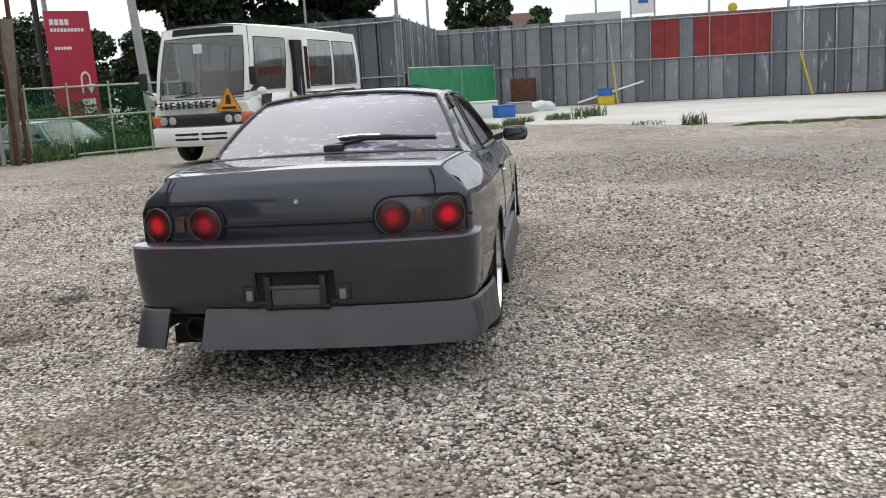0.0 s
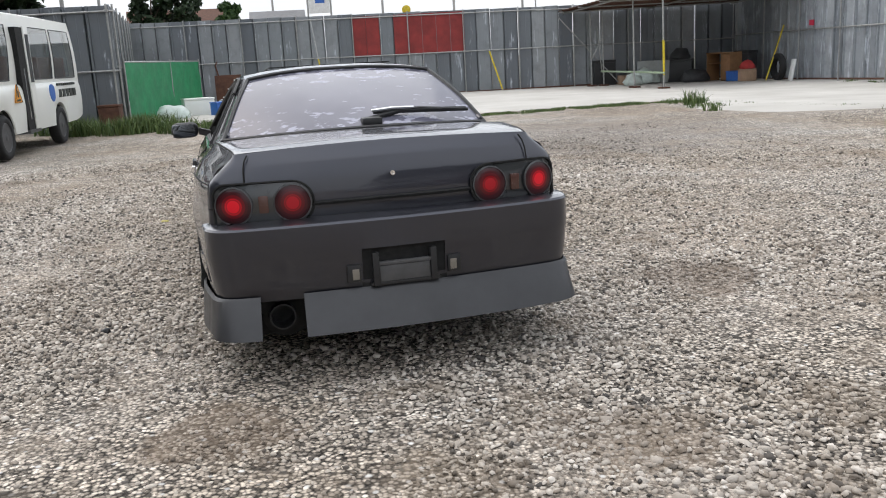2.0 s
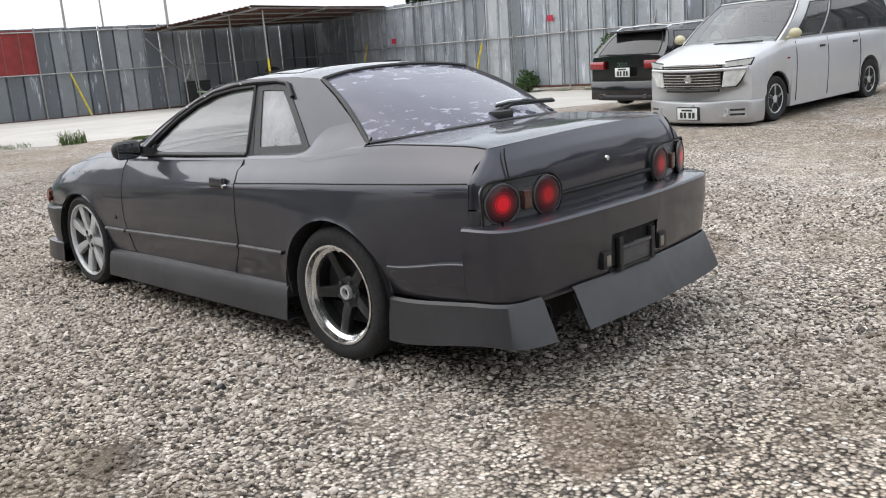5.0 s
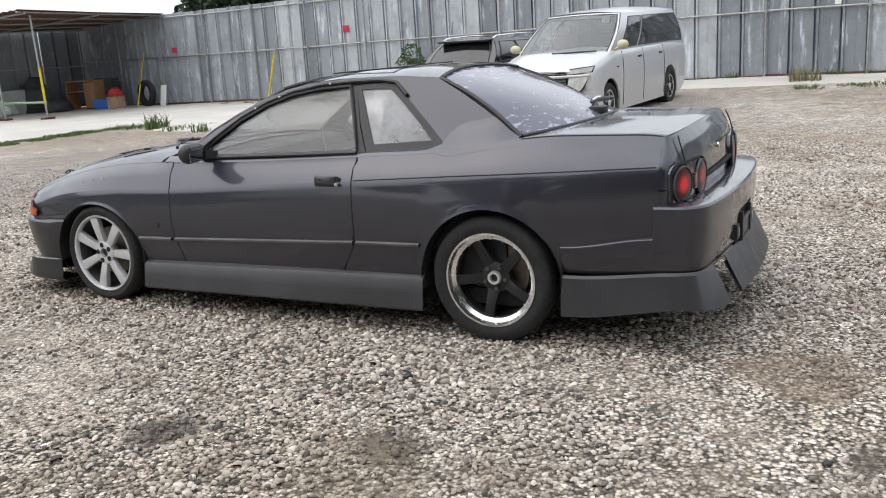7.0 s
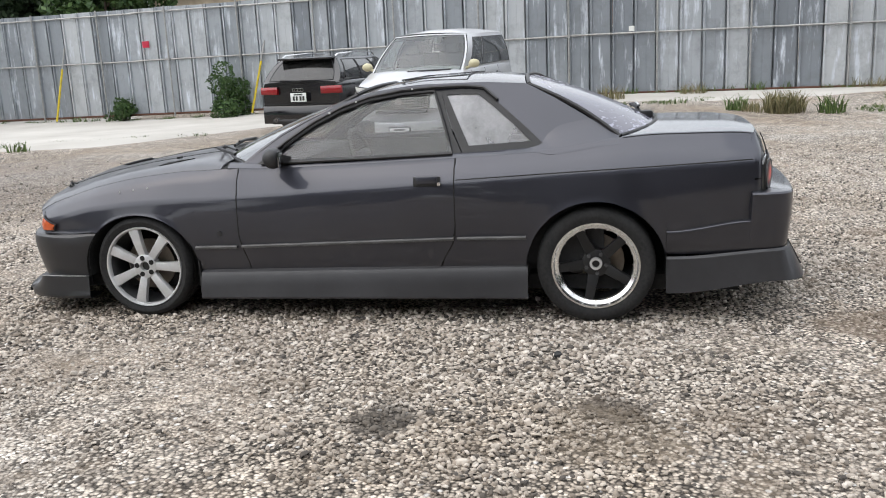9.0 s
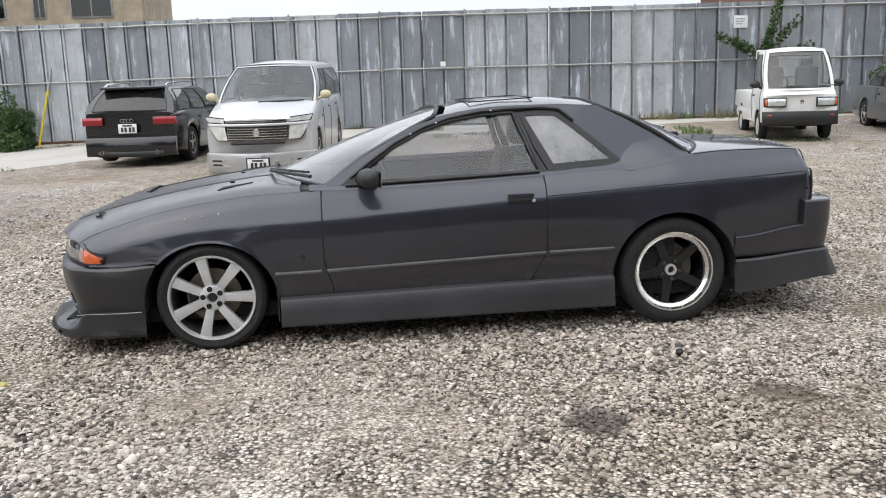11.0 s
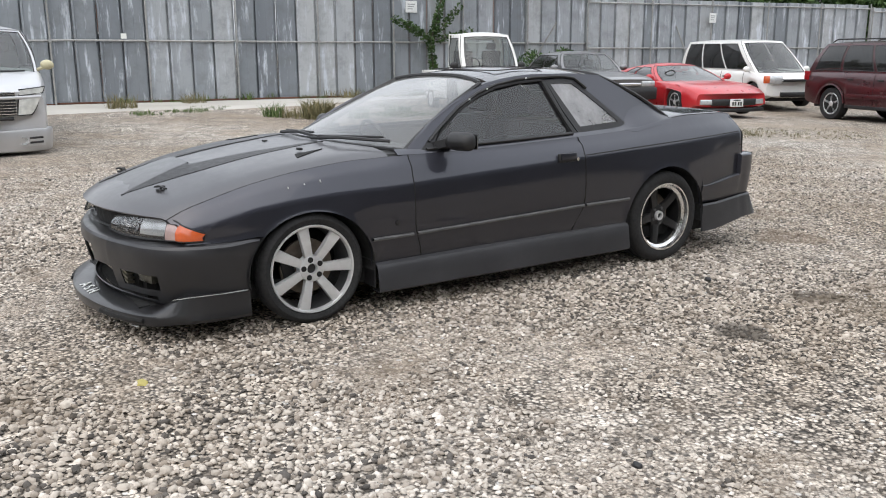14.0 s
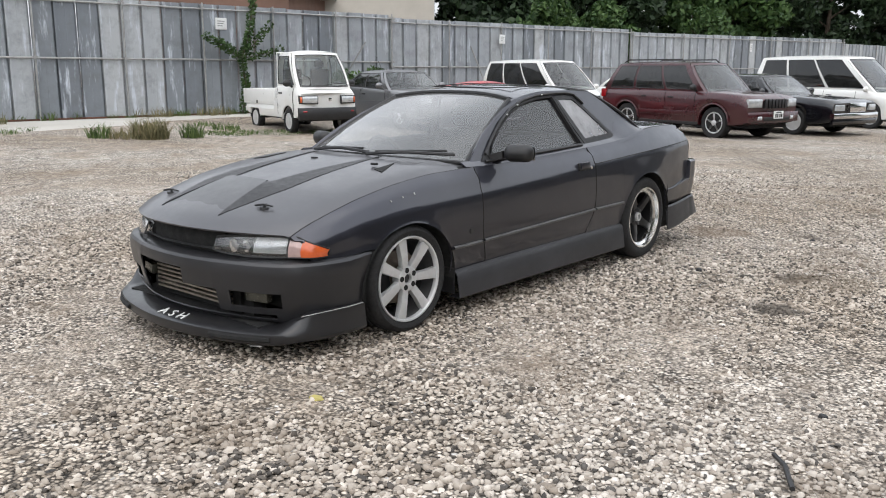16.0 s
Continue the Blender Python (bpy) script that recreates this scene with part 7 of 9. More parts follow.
def suv():
    L, W = 4.61, 1.84
    r = vehicle("suv", "dark maroon off-road estate with silver wheels and roof rails", "car", ground_pose(5.45, -15.35, 74.8), L, W,
                ((-2.3, 1.04), (-1.0, 1.05), (0.6, 1.04), (1.1, 1.03), (1.9, 0.99), (2.25, 0.93), (2.3, 0.85)), MAROON, (1.02, 0.38, -1.85, -2.2), 1.72, 2.69, 0.36, 0.0, 0.28, 0.03, 0.74, 0.12,
                glasses=(("F", 0.06, 0.94, 0.05, 0.92), ("B", 0.1, 0.9, 0.1, 0.9)) + SIDES3, side=((0.80, -0.1), (-0.1, -0.95)), glass_m=GLASS_B, lower=BLACK, tyre_w=0.23, ends=0.06)
    on_front(r, L, W, (("headlight", 0.46, 0.84, 0.72, 0.90, LENS, 0.012, True), ("bumper", -0.88, 0.88, 0.40, 0.62, MAROON, 0.06, False), ("bumper_mouth", -0.45, 0.45, 0.42, 0.52, BLACK, 0.066, False), ("fog_lamp", 0.50, 0.62, 0.45, 0.53, LENS, 0.07, True)), 0.12)
    on_front(r, L, W, tuple(("grille_slot", -0.40 + 0.115 * i, -0.40 + 0.115 * i + 0.07, 0.70, 0.90, BLACK, 0.008, False) for i in range(7)), 0.12)
    plate_bars(r, pose(0, L / 2 + 0.075, 0.56, 0, 0, 180))
    for sg in (-1, 1):
        part("roof_rail", polytube(bmesh.new(), [(sg * 0.60, y, z) for y, z in ((0.2, 1.70), (0.1, 1.765), (-1.6, 1.765), (-1.75, 1.70))], 0.016), BLACK, r)
        part("flank_cladding", boxm(min(sg * W / 2 * 0.97, sg * (W / 2 + 0.012)), max(sg * W / 2 * 0.97, sg * (W / 2 + 0.012)), -0.90, 0.90, 0.50, 0.60, 0.006), MAROON, r)
        part("tail_light", boxm(min(sg * 0.78, sg * 0.885), max(sg * 0.78, sg * 0.885), -2.27, -2.12, 0.86, 1.06, 0.01), TAILRED, r)
        for yc in (1.345, -1.345):
            part("arch_flare", polytube(bmesh.new(), [(sg * (W / 2 - 0.004), yc + 0.425 * math.cos(a), 0.36 + 0.425 * math.sin(a)) for a in np.linspace(0.05, math.pi - 0.05, 14)], 0.022), MAROON, r)
    part("sill_step", boxm(-0.90, 0.90, -0.9, 0.9, 0.29, 0.36, 0.01), BLACK, r)
    return r


def black_saloon():
    L, W = 5.12, 1.89
    r = vehicle("saloon_car", "long black formal saloon with chrome bumpers", "car", ground_pose(4.75, -18.05, 74.8), L, W,
                ((-2.56, 0.90), (-1.6, 0.94), (0.5, 0.92), (1.0, 0.91), (2.2, 0.85), (2.5, 0.80), (2.56, 0.76)), BLACKP, (0.85, 0.25, -1.05, -1.65), 1.43, 2.86, 0.32, 0.05, 0.24, 0.02, 0.74, 0.08,
                glasses=(("F", 0.06, 0.94, 0.05, 0.92), ("B", 0.1, 0.9, 0.1, 0.9)) + SIDES2, side=((0.70, -0.2), (-0.2, -1.1)), glass_m=GLASS_D, spokes=0, wheel_finish=SILVER, ends=0.05)
    on_front(r, L, W, (("bumper", -0.90, 0.90, 0.42, 0.54, CHROME, 0.06, False), ("grille", -0.32, 0.32, 0.56, 0.78, CHROME, 0.02, False), ("headlight", 0.50, 0.82, 0.60, 0.74, LENS, 0.012, True), ("lower_bumper", -0.88, 0.88, 0.28, 0.42, BLACKP, 0.03, False)), 0.08)
    for sg in (-1, 1):
        part("window_trim", polytube(bmesh.new(), [(sg * 0.845, y, 0.955) for y in (0.8, -1.5)], 0.010), CHROME, r)
    return r


def white_people_carrier():
    L, W = 4.80, 1.80
    r = vehicle("people_carrier", "large white people carrier with dark side windows", "minivan", ground_pose(4.0, -21.6, 74.8), L, W,
                ((-2.4, 1.0), (0.5, 1.0), (1.2, 0.98), (1.8, 0.88), (2.2, 0.78), (2.4, 0.68)), WHITE, (1.55, 0.5, -2.1, -2.34), 1.93, 2.9, 0.33, 0.0, 0.22, 0.04, 0.80, 0.26,
                glasses=(("F", 0.05, 0.95, 0.05, 0.93), ("B", 0.1, 0.9, 0.1, 0.9)) + SIDES3, side=((1.0, 0.05), (0.05, -1.0)), glass_m=GLASS_B)
    on_front(r, L, W, (("headlight", 0.40, 0.80, 0.62, 0.78, LENS, 0.012, True), ("grille", -0.38, 0.38, 0.60, 0.74, CHROME, 0.010, False), ("bumper_mouth", -0.5, 0.5, 0.28, 0.40, BLACK, 0.010, False)), 0.26)
    return r


def white_saloon(x, y, rz, label):
    L, W = 4.5, 1.72
    r = vehicle("saloon_car", label, "car", ground_pose(x, y, rz), L, W,
                ((-2.25, 0.92), (-1.5, 0.94), (0.4, 0.90), (1.0, 0.88), (2.0, 0.76), (2.25, 0.66)), WHITE, (1.0, 0.2, -1.0, -1.7), 1.44, 2.65, 0.31, 0.0, 0.2, 0.03, 0.72, 0.18,
                glasses=(("F", 0.06, 0.94, 0.05, 0.92), ("B", 0.1, 0.9, 0.1, 0.9)) + SIDES2, side=((0.75, -0.3),), glass_m=GLASS_D)
    on_front(r, L, W, (("headlight", 0.45, 0.78, 0.60, 0.74, LENS, 0.012, True), ("grille", -0.40, 0.40, 0.60, 0.70, BLACK, 0.008, False)), 0.18)
    return r


def minibus():
    L, W = 6.25, 2.04
    r = vehicle("minibus", "aged white kindergarten minibus with its side door open", "bus", pose(-4.68, 12.30, 0.02, 0, 0, 172.7), L, W,
                ((-3.12, 1.22), (2.6, 1.22), (2.9, 1.20), (3.12, 1.10)), OFFWHITE, (2.98, 2.62, -3.0, -3.08), 2.50, 3.27, 0.37, 0.39, 0.36, 0.0, 0.87, 0.10,
                glasses=(("F", 0.05, 0.95, 0.03, 0.86), ("B", 0.1, 0.9, 0.1, 0.85), ("L", 0.03, 0.26, 0.08, 0.84), ("L", 0.44, 0.68, 0.08, 0.84), ("L", 0.71, 0.95, 0.08, 0.84)) + tuple(("R", u, u + 0.21, 0.08, 0.84) for u in (0.03, 0.27, 0.50, 0.73)), side=(), glass_m=GLASS_C, spokes=0, wheel_finish=BRACKET, tyre_w=0.20, arch=0.08, ends=0.06, dome=0.13, seats=False, patches=(("roof_vent", "F", 0.14, 0.86, 0.90, 0.99, DARK, 0.006),))
    # DARK bars stand in for the shade inside the bumper's slots
    on_front(r, L, W, (("grille_band", -0.98, 0.98, 0.72, 0.93, BLACK, 0.008, False), ("indicator", 0.80, 1.0, 0.74, 0.92, AMBER, 0.020, True), ("bumper", -1.0, 1.0, 0.36, 0.70, OFFWHITE, 0.05, False), ("bumper_slot", -0.52, -0.03, 0.55, 0.60, DARK, 0.056, False), ("bumper_slot", 0.03, 0.52, 0.55, 0.60, DARK, 0.056, False), ("bumper_slot", -0.52, -0.03, 0.46, 0.51, DARK, 0.056, False), ("bumper_slot", 0.03, 0.52, 0.46, 0.51, DARK, 0.056, False)), 0.10)
    for x in (-0.74, -0.56, 0.56, 0.74):
        part("headlight", lathe(bmesh.new(), ((L / 2 - 0.06, 0.075), (L / 2 - 0.015, 0.072), (L / 2 - 0.005, 0.05), (L / 2 - 0.002, 0.0)), 20, "y", (x, 0, 0.825)), LENS, r, "round headlamp")
    # characters as plain bars
    bm = bmesh.new()
    for i in range(10):
        x = 0.80 - 0.118 * i
        for z in (1.045, 1.105) if i % 2 else (1.075, 1.135):
            box(bm, x - 0.088, x, L / 2 - 0.03, L / 2 + 0.004, z, z + 0.022)
        box(bm, x - 0.056 + 0.016 * (i % 3), x - 0.036 + 0.016 * (i % 3), L / 2 - 0.03, L / 2 + 0.005, 1.03, 1.16)
    part("lettering", bm, INK, r, "row of dark unreadable characters", None)

    def triangle(side, y, z, s):
        """Yellow warning triangle with dark bars."""
        if side == "F":
            f = lambda u, v, o: (y - u, L / 2 - 0.02 + o, z + v)
            up = (0, 1, 0)
        else:
            f = lambda u, v, o: (-W / 2 * 0.995 - o, y - u, z + v)
            up = (-1, 0, 0)
        t = part("warning_triangle", prism([f(-s / 2, 0, 0), f(s / 2, 0, 0), f(0, s * 0.87, 0)], 0.022, up), YELLOW_SIGN, r, "yellow triangle with dark bars", None)
        part("triangle_border", polytube(bmesh.new(), [f(-s / 2, 0, 0.022), f(s / 2, 0, 0.022), f(0, s * 0.87, 0.022), f(-s / 2, 0, 0.022)], 0.008, 4), INK, t)
        part("triangle_bar", prism([f(-s * 0.12, s * 0.25, 0.02), f(s * 0.12, s * 0.25, 0.02), f(s * 0.08, s * 0.58, 0.02), f(-s * 0.08, s * 0.58, 0.02)], 0.004, up), INK, t)
        part("triangle_bar", prism([f(-s * 0.3, s * 0.06, 0.02), f(s * 0.3, s * 0.06, 0.02), f(s * 0.27, s * 0.16, 0.02), f(-s * 0.27, s * 0.16, 0.02)], 0.004, up), INK, t)

    triangle("F", -0.60, 0.96, 0.48)
    triangle("S", 1.35, 0.92, 0.36)
    # open folding door on the kerb side
    # the side is uncut; a dark box stands in for the shaded doorway
    part("door_opening", boxm(-W / 2 - 0.006, -W / 2 + 0.10, 0.36, 0.98, 0.42, 2.22), DARK, r, "dark box standing for the shaded open doorway")
    d = part("door_leaf", boxm(-W / 2 - 0.03, -W / 2 + 0.0, 0.36, 0.62, 0.42, 2.24, 0.01), OFFWHITE, r, "folded door leaf")
    part("door_pane", boxm(-W / 2 - 0.035, -W / 2 - 0.028, 0.40, 0.58, 1.25, 2.1), GLASS_B, d)
    part("grab_rail", tube(bmesh.new(), (-W / 2 - 0.005, 0.80, 0.6), (-W / 2 - 0.005, 0.80, 1.5), 0.014), CHROME, r)
    part("door_step", boxm(-W / 2 - 0.02, -W / 2 + 0.2, 0.36, 0.98, 0.36, 0.42, 0.01), BRACKET, r)
    part("quarter_glass", prism([(-W / 2 - 0.002, 2.66, 1.22), (-W / 2 - 0.002, 2.22, 1.22), (-W / 2 - 0.002, 2.36, 0.86), (-W / 2 - 0.002, 2.58, 0.86)], 0.012, (-1, 0, 0)), GLASS_B, r)
    bm = bmesh.new()
    for i in range(5):
        box(bm, -W / 2 - 0.004, -W / 2 + 0.03, -1.35 - 0.26 * i, -1.17 - 0.26 * i, 0.92, 1.08)
    for i in range(9):
        box(bm, -W / 2 - 0.004, -W / 2 + 0.03, -1.22 - 0.145 * i, -1.13 - 0.145 * i, 1.15, 1.20)
    part("side_lettering", bm, INK, r, "rows of dark unreadable characters", None)
    part("side_patch", lathe(bmesh.new(), ((-W / 2 - 0.006, 0.0), (-W / 2 - 0.006, 0.17), (-W / 2 + 0.02, 0.17)), 12, "x", (0, -0.72, 1.02)), BLUE, r, "blue painted patch")
    for sg in (-1, 1):
        m = part("mirror", boxm(-0.07, 0.07, -0.05, 0.05, -0.16, 0.16, 0.03, m=pose(sg * 1.10, 3.05, 1.55)), BLACK, r)
        part("mirror_arm", polytube(bmesh.new(), ((sg * 0.98, 2.95, 1.30), (sg * 1.08, 3.04, 1.36), (sg * 1.10, 3.05, 1.42)), 0.016), BLACK, m)
        part("wiper", polytube(bmesh.new(), ((0.55 * sg - 0.1, 3.10, 1.24), (0.55 * sg - 0.55, 3.07, 1.30)), 0.014), BLACK, r)
    part("windscreen_paper", boxm(0.20, 0.38, 3.02, 3.026, 1.98, 2.14), PLATE, r, "white paper inside the windscreen").matrix_basis = pose(-0.25, -0.16, 0.02)
    part("cabin_floor", boxm(-0.9, 0.9, -2.9, 2.7, 0.7, 0.76), TRIMGREY, r)
    for i in range(5):
        for x in (-0.62, 0.62):
            part("seat", boxm(x - 0.3, x + 0.3, 1.2 - 0.85 * i, 1.34 - 0.85 * i, 0.9, 1.72, 0.05), REDSEAT, r)
    return r


def small_green_car():
    L, W = 3.9, 1.66
    r = vehicle("hatchback", "dark teal hatchback parked in the grass behind netting", "car", ground_pose(-11.6, 15.6, -118), L, W,
                ((-1.95, 0.92), (0.5, 0.90), (1.0, 0.88), (1.7, 0.78), (1.95, 0.66)), TEALP, (0.95, 0.1, -1.35, -1.85), 1.48, 2.45, 0.29, 0.0, 0.2, 0.03, 0.74, 0.18,
                glasses=(("F", 0.06, 0.94, 0.05, 0.92), ("B", 0.1, 0.9, 0.1, 0.9)) + SIDES2, side=((0.75, -0.3),), glass_m=GLASS_D)
    on_front(r, L, W, (("headlight", 0.45, 0.75, 0.60, 0.74, LENS, 0.012, True),), 0.18)
    return r


plain_dark = car_paint("dark_grey_flank", (0.10, 0.10, 0.105), 0.35, 0.3, 0.4)
YELLOW_SIGN = plain("sign_yellow", (0.72, 0.30, 0.02), 0.5, 0.0, 0.15, 9.0)
REDSEAT = plain("brown_seat", (0.12, 0.05, 0.035), 0.8)
TEALP = car_paint("teal_paint", (0.012, 0.06, 0.06), 0.3, 0.1, 0.5)
estate_car(), kei_truck(), silver_coupe(), red_sports_car(), compact_van(), suv(), black_saloon(), white_people_carrier()
white_saloon(9.3, -20.6, 74.8, "white saloon half hidden behind the off-road estate")
white_saloon(5.6, -25.4, 74.8, "white saloon at the end of the row")
minibus()
small_green_car()
# ---- lean-to and stored goods in the fence corner ----
def lean_to():
    r = thing("lean_to", "low open lean-to with a rusty corrugated roof on thin pipes", "shelter")
    a, b, c, d = Vector((13.1, 19.6, 3.12)), Vector((19.0, 19.8, 3.02)), Vector((19.4, 24.5, 2.80)), Vector((12.7, 26.1, 2.76))
    bm = bmesh.new()
    n = 90
    rows = []
    for i in range(n + 1):
        s = i / n
        p, q = a.lerp(d, s), b.lerp(c, s)
        z = 0.02 * math.sin(i * math.pi * 0.5)
        rows.append([p + Vector((0, 0, z)), p.lerp(q, 0.5) + Vector((0, 0, z - 0.02)), q + Vector((0, 0, z))])
    grid(bm, rows)
    part("roof_sheet", thicken(bm, 0.006), RUST, r, "rusty corrugated sheet", 60)
    for s in (0.02, 0.25, 0.5, 0.75, 0.98):
        p, q = a.lerp(d, s), b.lerp(c, s)
        part("purlin", tube(bmesh.new(), p - Vector((0, 0, 0.05)), q - Vector((0, 0, 0.05)), 0.03), PIPE, r)
    for s in (0.03, 0.5, 0.97):
        part("beam", tube(bmesh.new(), a.lerp(b, s) - Vector((0, 0, 0.1)), d.lerp(c, s) - Vector((0, 0, 0.1)), 0.03), PIPE, r)
    for x, y, m in ((13.76, 19.96, PIPE), (13.63, 21.73, PIPE), (14.0, 24.9, PIPE), (13.6, 25.1, PIPE)):
        z = height(x, y)
        p = part("column", tube(bmesh.new(), (x, y, z), (x - 0.05, y, 2.98 if y < 22 else 2.72), 0.03), m, r)
        part("base_plate", boxm(x - 0.15, x + 0.15, y - 0.15, y + 0.15, z + 0.03, z + 0.09, 0.01), RUST, p)
    part("yellow_sleeve", tube(bmesh.new(), (13.76, 19.96, 0.35), (13.74, 19.96, 1.45), 0.038), YELLOW, r, "yellow sleeve")
    part("low_beam", tube(bmesh.new(), (13.74, 19.9, 0.42), (13.9, 24.9, 0.45), 0.035), GREENPOLE, r)
    part("brace", tube(bmesh.new(), (13.6, 24.6, 2.1), (13.95, 24.95, 0.4), 0.02), PIPE, r)
    part("brace", tube(bmesh.new(), (14.0, 24.9, 1.75), (13.6, 25.1, 0.9), 0.02), PIPE, r)
    part("brace", tube(bmesh.new(), (12.7, 26.0, 2.5), (14.7, 25.1, 0.0), 0.022), PIPE, r)
    return r


def desk(at):
    r = thing("desk", "orange-brown wooden desk standing under the lean-to", "desk", at=at)
    for x in (-0.55, 0.2):
        part("side_panel", boxm(x, x + 0.03, -0.3, 0.3, 0, 0.98, 0.004), WOOD, r)
    part("side_panel", boxm(0.62, 0.65, -0.3, 0.3, 0, 0.98, 0.004), WOOD, r)
    part("top", boxm(-0.57, 0.67, -0.32, 0.32, 0.98, 1.02, 0.006), WOOD, r)
    part("shelf", boxm(-0.52, 0.2, -0.28, 0.3, 0.62, 0.65, 0.004), WOOD, r)
    part("drawer_front", boxm(0.23, 0.62, -0.31, -0.28, 0.04, 0.95, 0.006), WOOD, r)
    return r


def crate(name, label, cat, at, w, d, h, m, bevel=0.02):
    r = thing(name, label, cat, at=at)
    part("body", boxm(-w / 2, w / 2, -d / 2, d / 2, 0, h * 0.9, bevel), m, r)
    part("lid", boxm(-w / 2 - 0.01, w / 2 + 0.01, -d / 2 - 0.01, d / 2 + 0.01, h * 0.9 + 0.003, h, min(bevel, 0.01)), m, r)
    return r


def heap(name, label, cat, at, w, h, m, seed):
    """A slumped bag or bundle."""
    bm = bmesh.new()
    bmesh.ops.create_icosphere(bm, subdivisions=3, radius=1.0)
    for v in bm.verts:
        k = 1 + 0.28 * noise.noise(v.co * 1.7 + Vector((seed, 0, 0))) + 0.12 * noise.noise(v.co * 4.5 + Vector((0, seed, 0)))
        v.co = Vector((v.co.x * w * k, v.co.y * w * 0.8 * k, max(-0.35, v.co.z) * h * k))
    z0 = min(v.co.z for v in bm.verts)
    bmesh.ops.translate(bm, vec=(0, 0, -z0 - 0.01), verts=bm.verts[:])
    return solid(name, bm, m, label, cat, at=at, smooth=60)


def pole(name, label, a, b, m, r=0.025, tip=None):
    root = thing(name, label, "pole")
    a, b = Vector(a), Vector(b)
    part("shaft", tube(bmesh.new(), a, b, r), m, root)
    if tip is not None:
        part("sleeve", tube(bmesh.new(), a.lerp(b, 0.02), a.lerp(b, tip), r * 1.3), YELLOW, root, "yellow sleeve")
    return root


def gp(x, y, rz=0, up=0.036):
    return pose(x, y, height(x, y) + up, 0, 0, rz)


GREENPOLE = plain("pale_green_paint", (0.28, 0.36, 0.24), 0.5, 0.0, 0.2, 8.0)
GREYBOARD = plain("grey_board", (0.30, 0.31, 0.30), 0.7, 0.0, 0.15, 4.0)
CARD = plain("cardboard", (0.36, 0.24, 0.16), 0.85, 0.0, 0.15, 6.0)
BAG = plain("pale_plastic_bag", (0.50, 0.56, 0.52), 0.5, 0.0, 0.2, 5.0)
REDCLOTH = plain("red_cloth", (0.36, 0.03, 0.03), 0.8, 0.0, 0.2, 6.0)
lean_to()
desk(gp(17.9, 23.0, -80))
crate("plastic_crate", "blue plastic storage box under the lean-to", "box", gp(17.85, 22.05, -80), 0.62, 0.45, 0.36, BLUE)
crate("black_cabinet", "black steel cabinet against the back fence", "cabinet", gp(14.3, 25.55, -13), 0.85, 0.5, 0.95, BLACK)
crate("cardboard_box", "brown cardboard box beside the lean-to", "box", gp(15.05, 25.0, -10), 0.7, 0.45, 0.34, CARD)
crate("cardboard_box", "brown cardboard box on the concrete", "box", gp(17.9, 21.5, 10), 0.5, 0.4, 0.42, CARD)
crate("tool_chest", "dark tool chest with clutter under the lean-to", "cabinet", gp(16.9, 24.3, -40), 0.9, 0.5, 0.85, BLACK)
crate("tool_chest", "dark storage rack under the lean-to", "cabinet", gp(18.5, 22.5, -80), 0.7, 0.45, 1.05, DARKBOX := plain("dark_box", (0.03, 0.03, 0.032), 0.7, 0.0, 0.3, 6.0))
heap("rubbish_bag", "pale green plastic sacks heaped under the lean-to", "bag", gp(15.5, 24.5), 0.55, 0.40, BAG, 1.0)
heap("rubbish_bag", "white plastic sack beside the lean-to column", "bag", gp(14.7, 23.9), 0.35, 0.30, BAG, 4.0)
heap("cloth_bundle", "red cloth bundle on a cardboard box", "bundle", pose(17.9, 21.5, height(17.9, 21.5) + 0.45), 0.25, 0.22, REDCLOTH, 7.0)
# two dark heaps that stand for piled tools and machine parts
heap("tarpaulin", "dark heap of junk under the lean-to", "cover", gp(17.0, 23.4), 0.55, 0.35, DARKBOX, 9.0)
heap("tarpaulin", "dark heap of junk on the tool chest", "cover", pose(16.9, 24.3, height(16.9, 24.3) + 0.875), 0.40, 0.30, DARKBOX, 12.0)
r = thing("board", "grey board propped under the lean-to", "board", at=gp(15.9, 24.6, -20))
part("sheet", boxm(-0.6, 0.6, -0.02, 0.02, 0, 0.85, 0.004, m=pose(0, 0, 0, 8)), GREYBOARD, r)
r = thing("spare_tyre", "black tyre leaning on the east fence", "tyre", at=gp(18.5, 20.6, 80))
part("tyre", lathe(bmesh.new(), ((-0.1, 0.30), (-0.1, 0.42), (-0.06, 0.46), (0.06, 0.46), (0.1, 0.42), (0.1, 0.30)), 32, "y", (0, 0, 0.45), True), RUBBER, r)
r = thing("board", "white board leaning beside the tyre", "board", at=gp(18.4, 19.8, 80))
part("sheet", boxm(-0.14, 0.14, -0.02, 0.02, 0, 0.72, 0.004, m=pose(0, 0, 0, 10)), PLATE, r)
# braces and poles against the fences
pole("fence_brace", "yellow-sleeved steel brace against the east fence", (18.1, 20.7, -0.08), (18.9, 20.9, 1.75), YELLOW, 0.024)
pole("fence_brace", "yellow-sleeved steel brace against the east fence", (17.95, 14.85, -0.10), (18.38, 14.55, 2.05), PIPE, 0.024, 0.72)
pole("fence_brace", "yellow-sleeved steel brace against the east fence", (17.45, 8.45, 0.0), (17.85, 8.05, 1.98), PIPE, 0.024, 0.72)
pole("fence_brace", "yellow-sleeved steel brace against the back fence", (3.75, 27.2, -0.08), (3.5, 28.2, 2.9), PIPE, 0.024, 0.52)
pole("fence_brace", "yellow-sleeved steel brace against the back fence", (10.35, 26.1, -0.05), (10.05, 26.7, 1.5), PIPE, 0.024, 0.95)
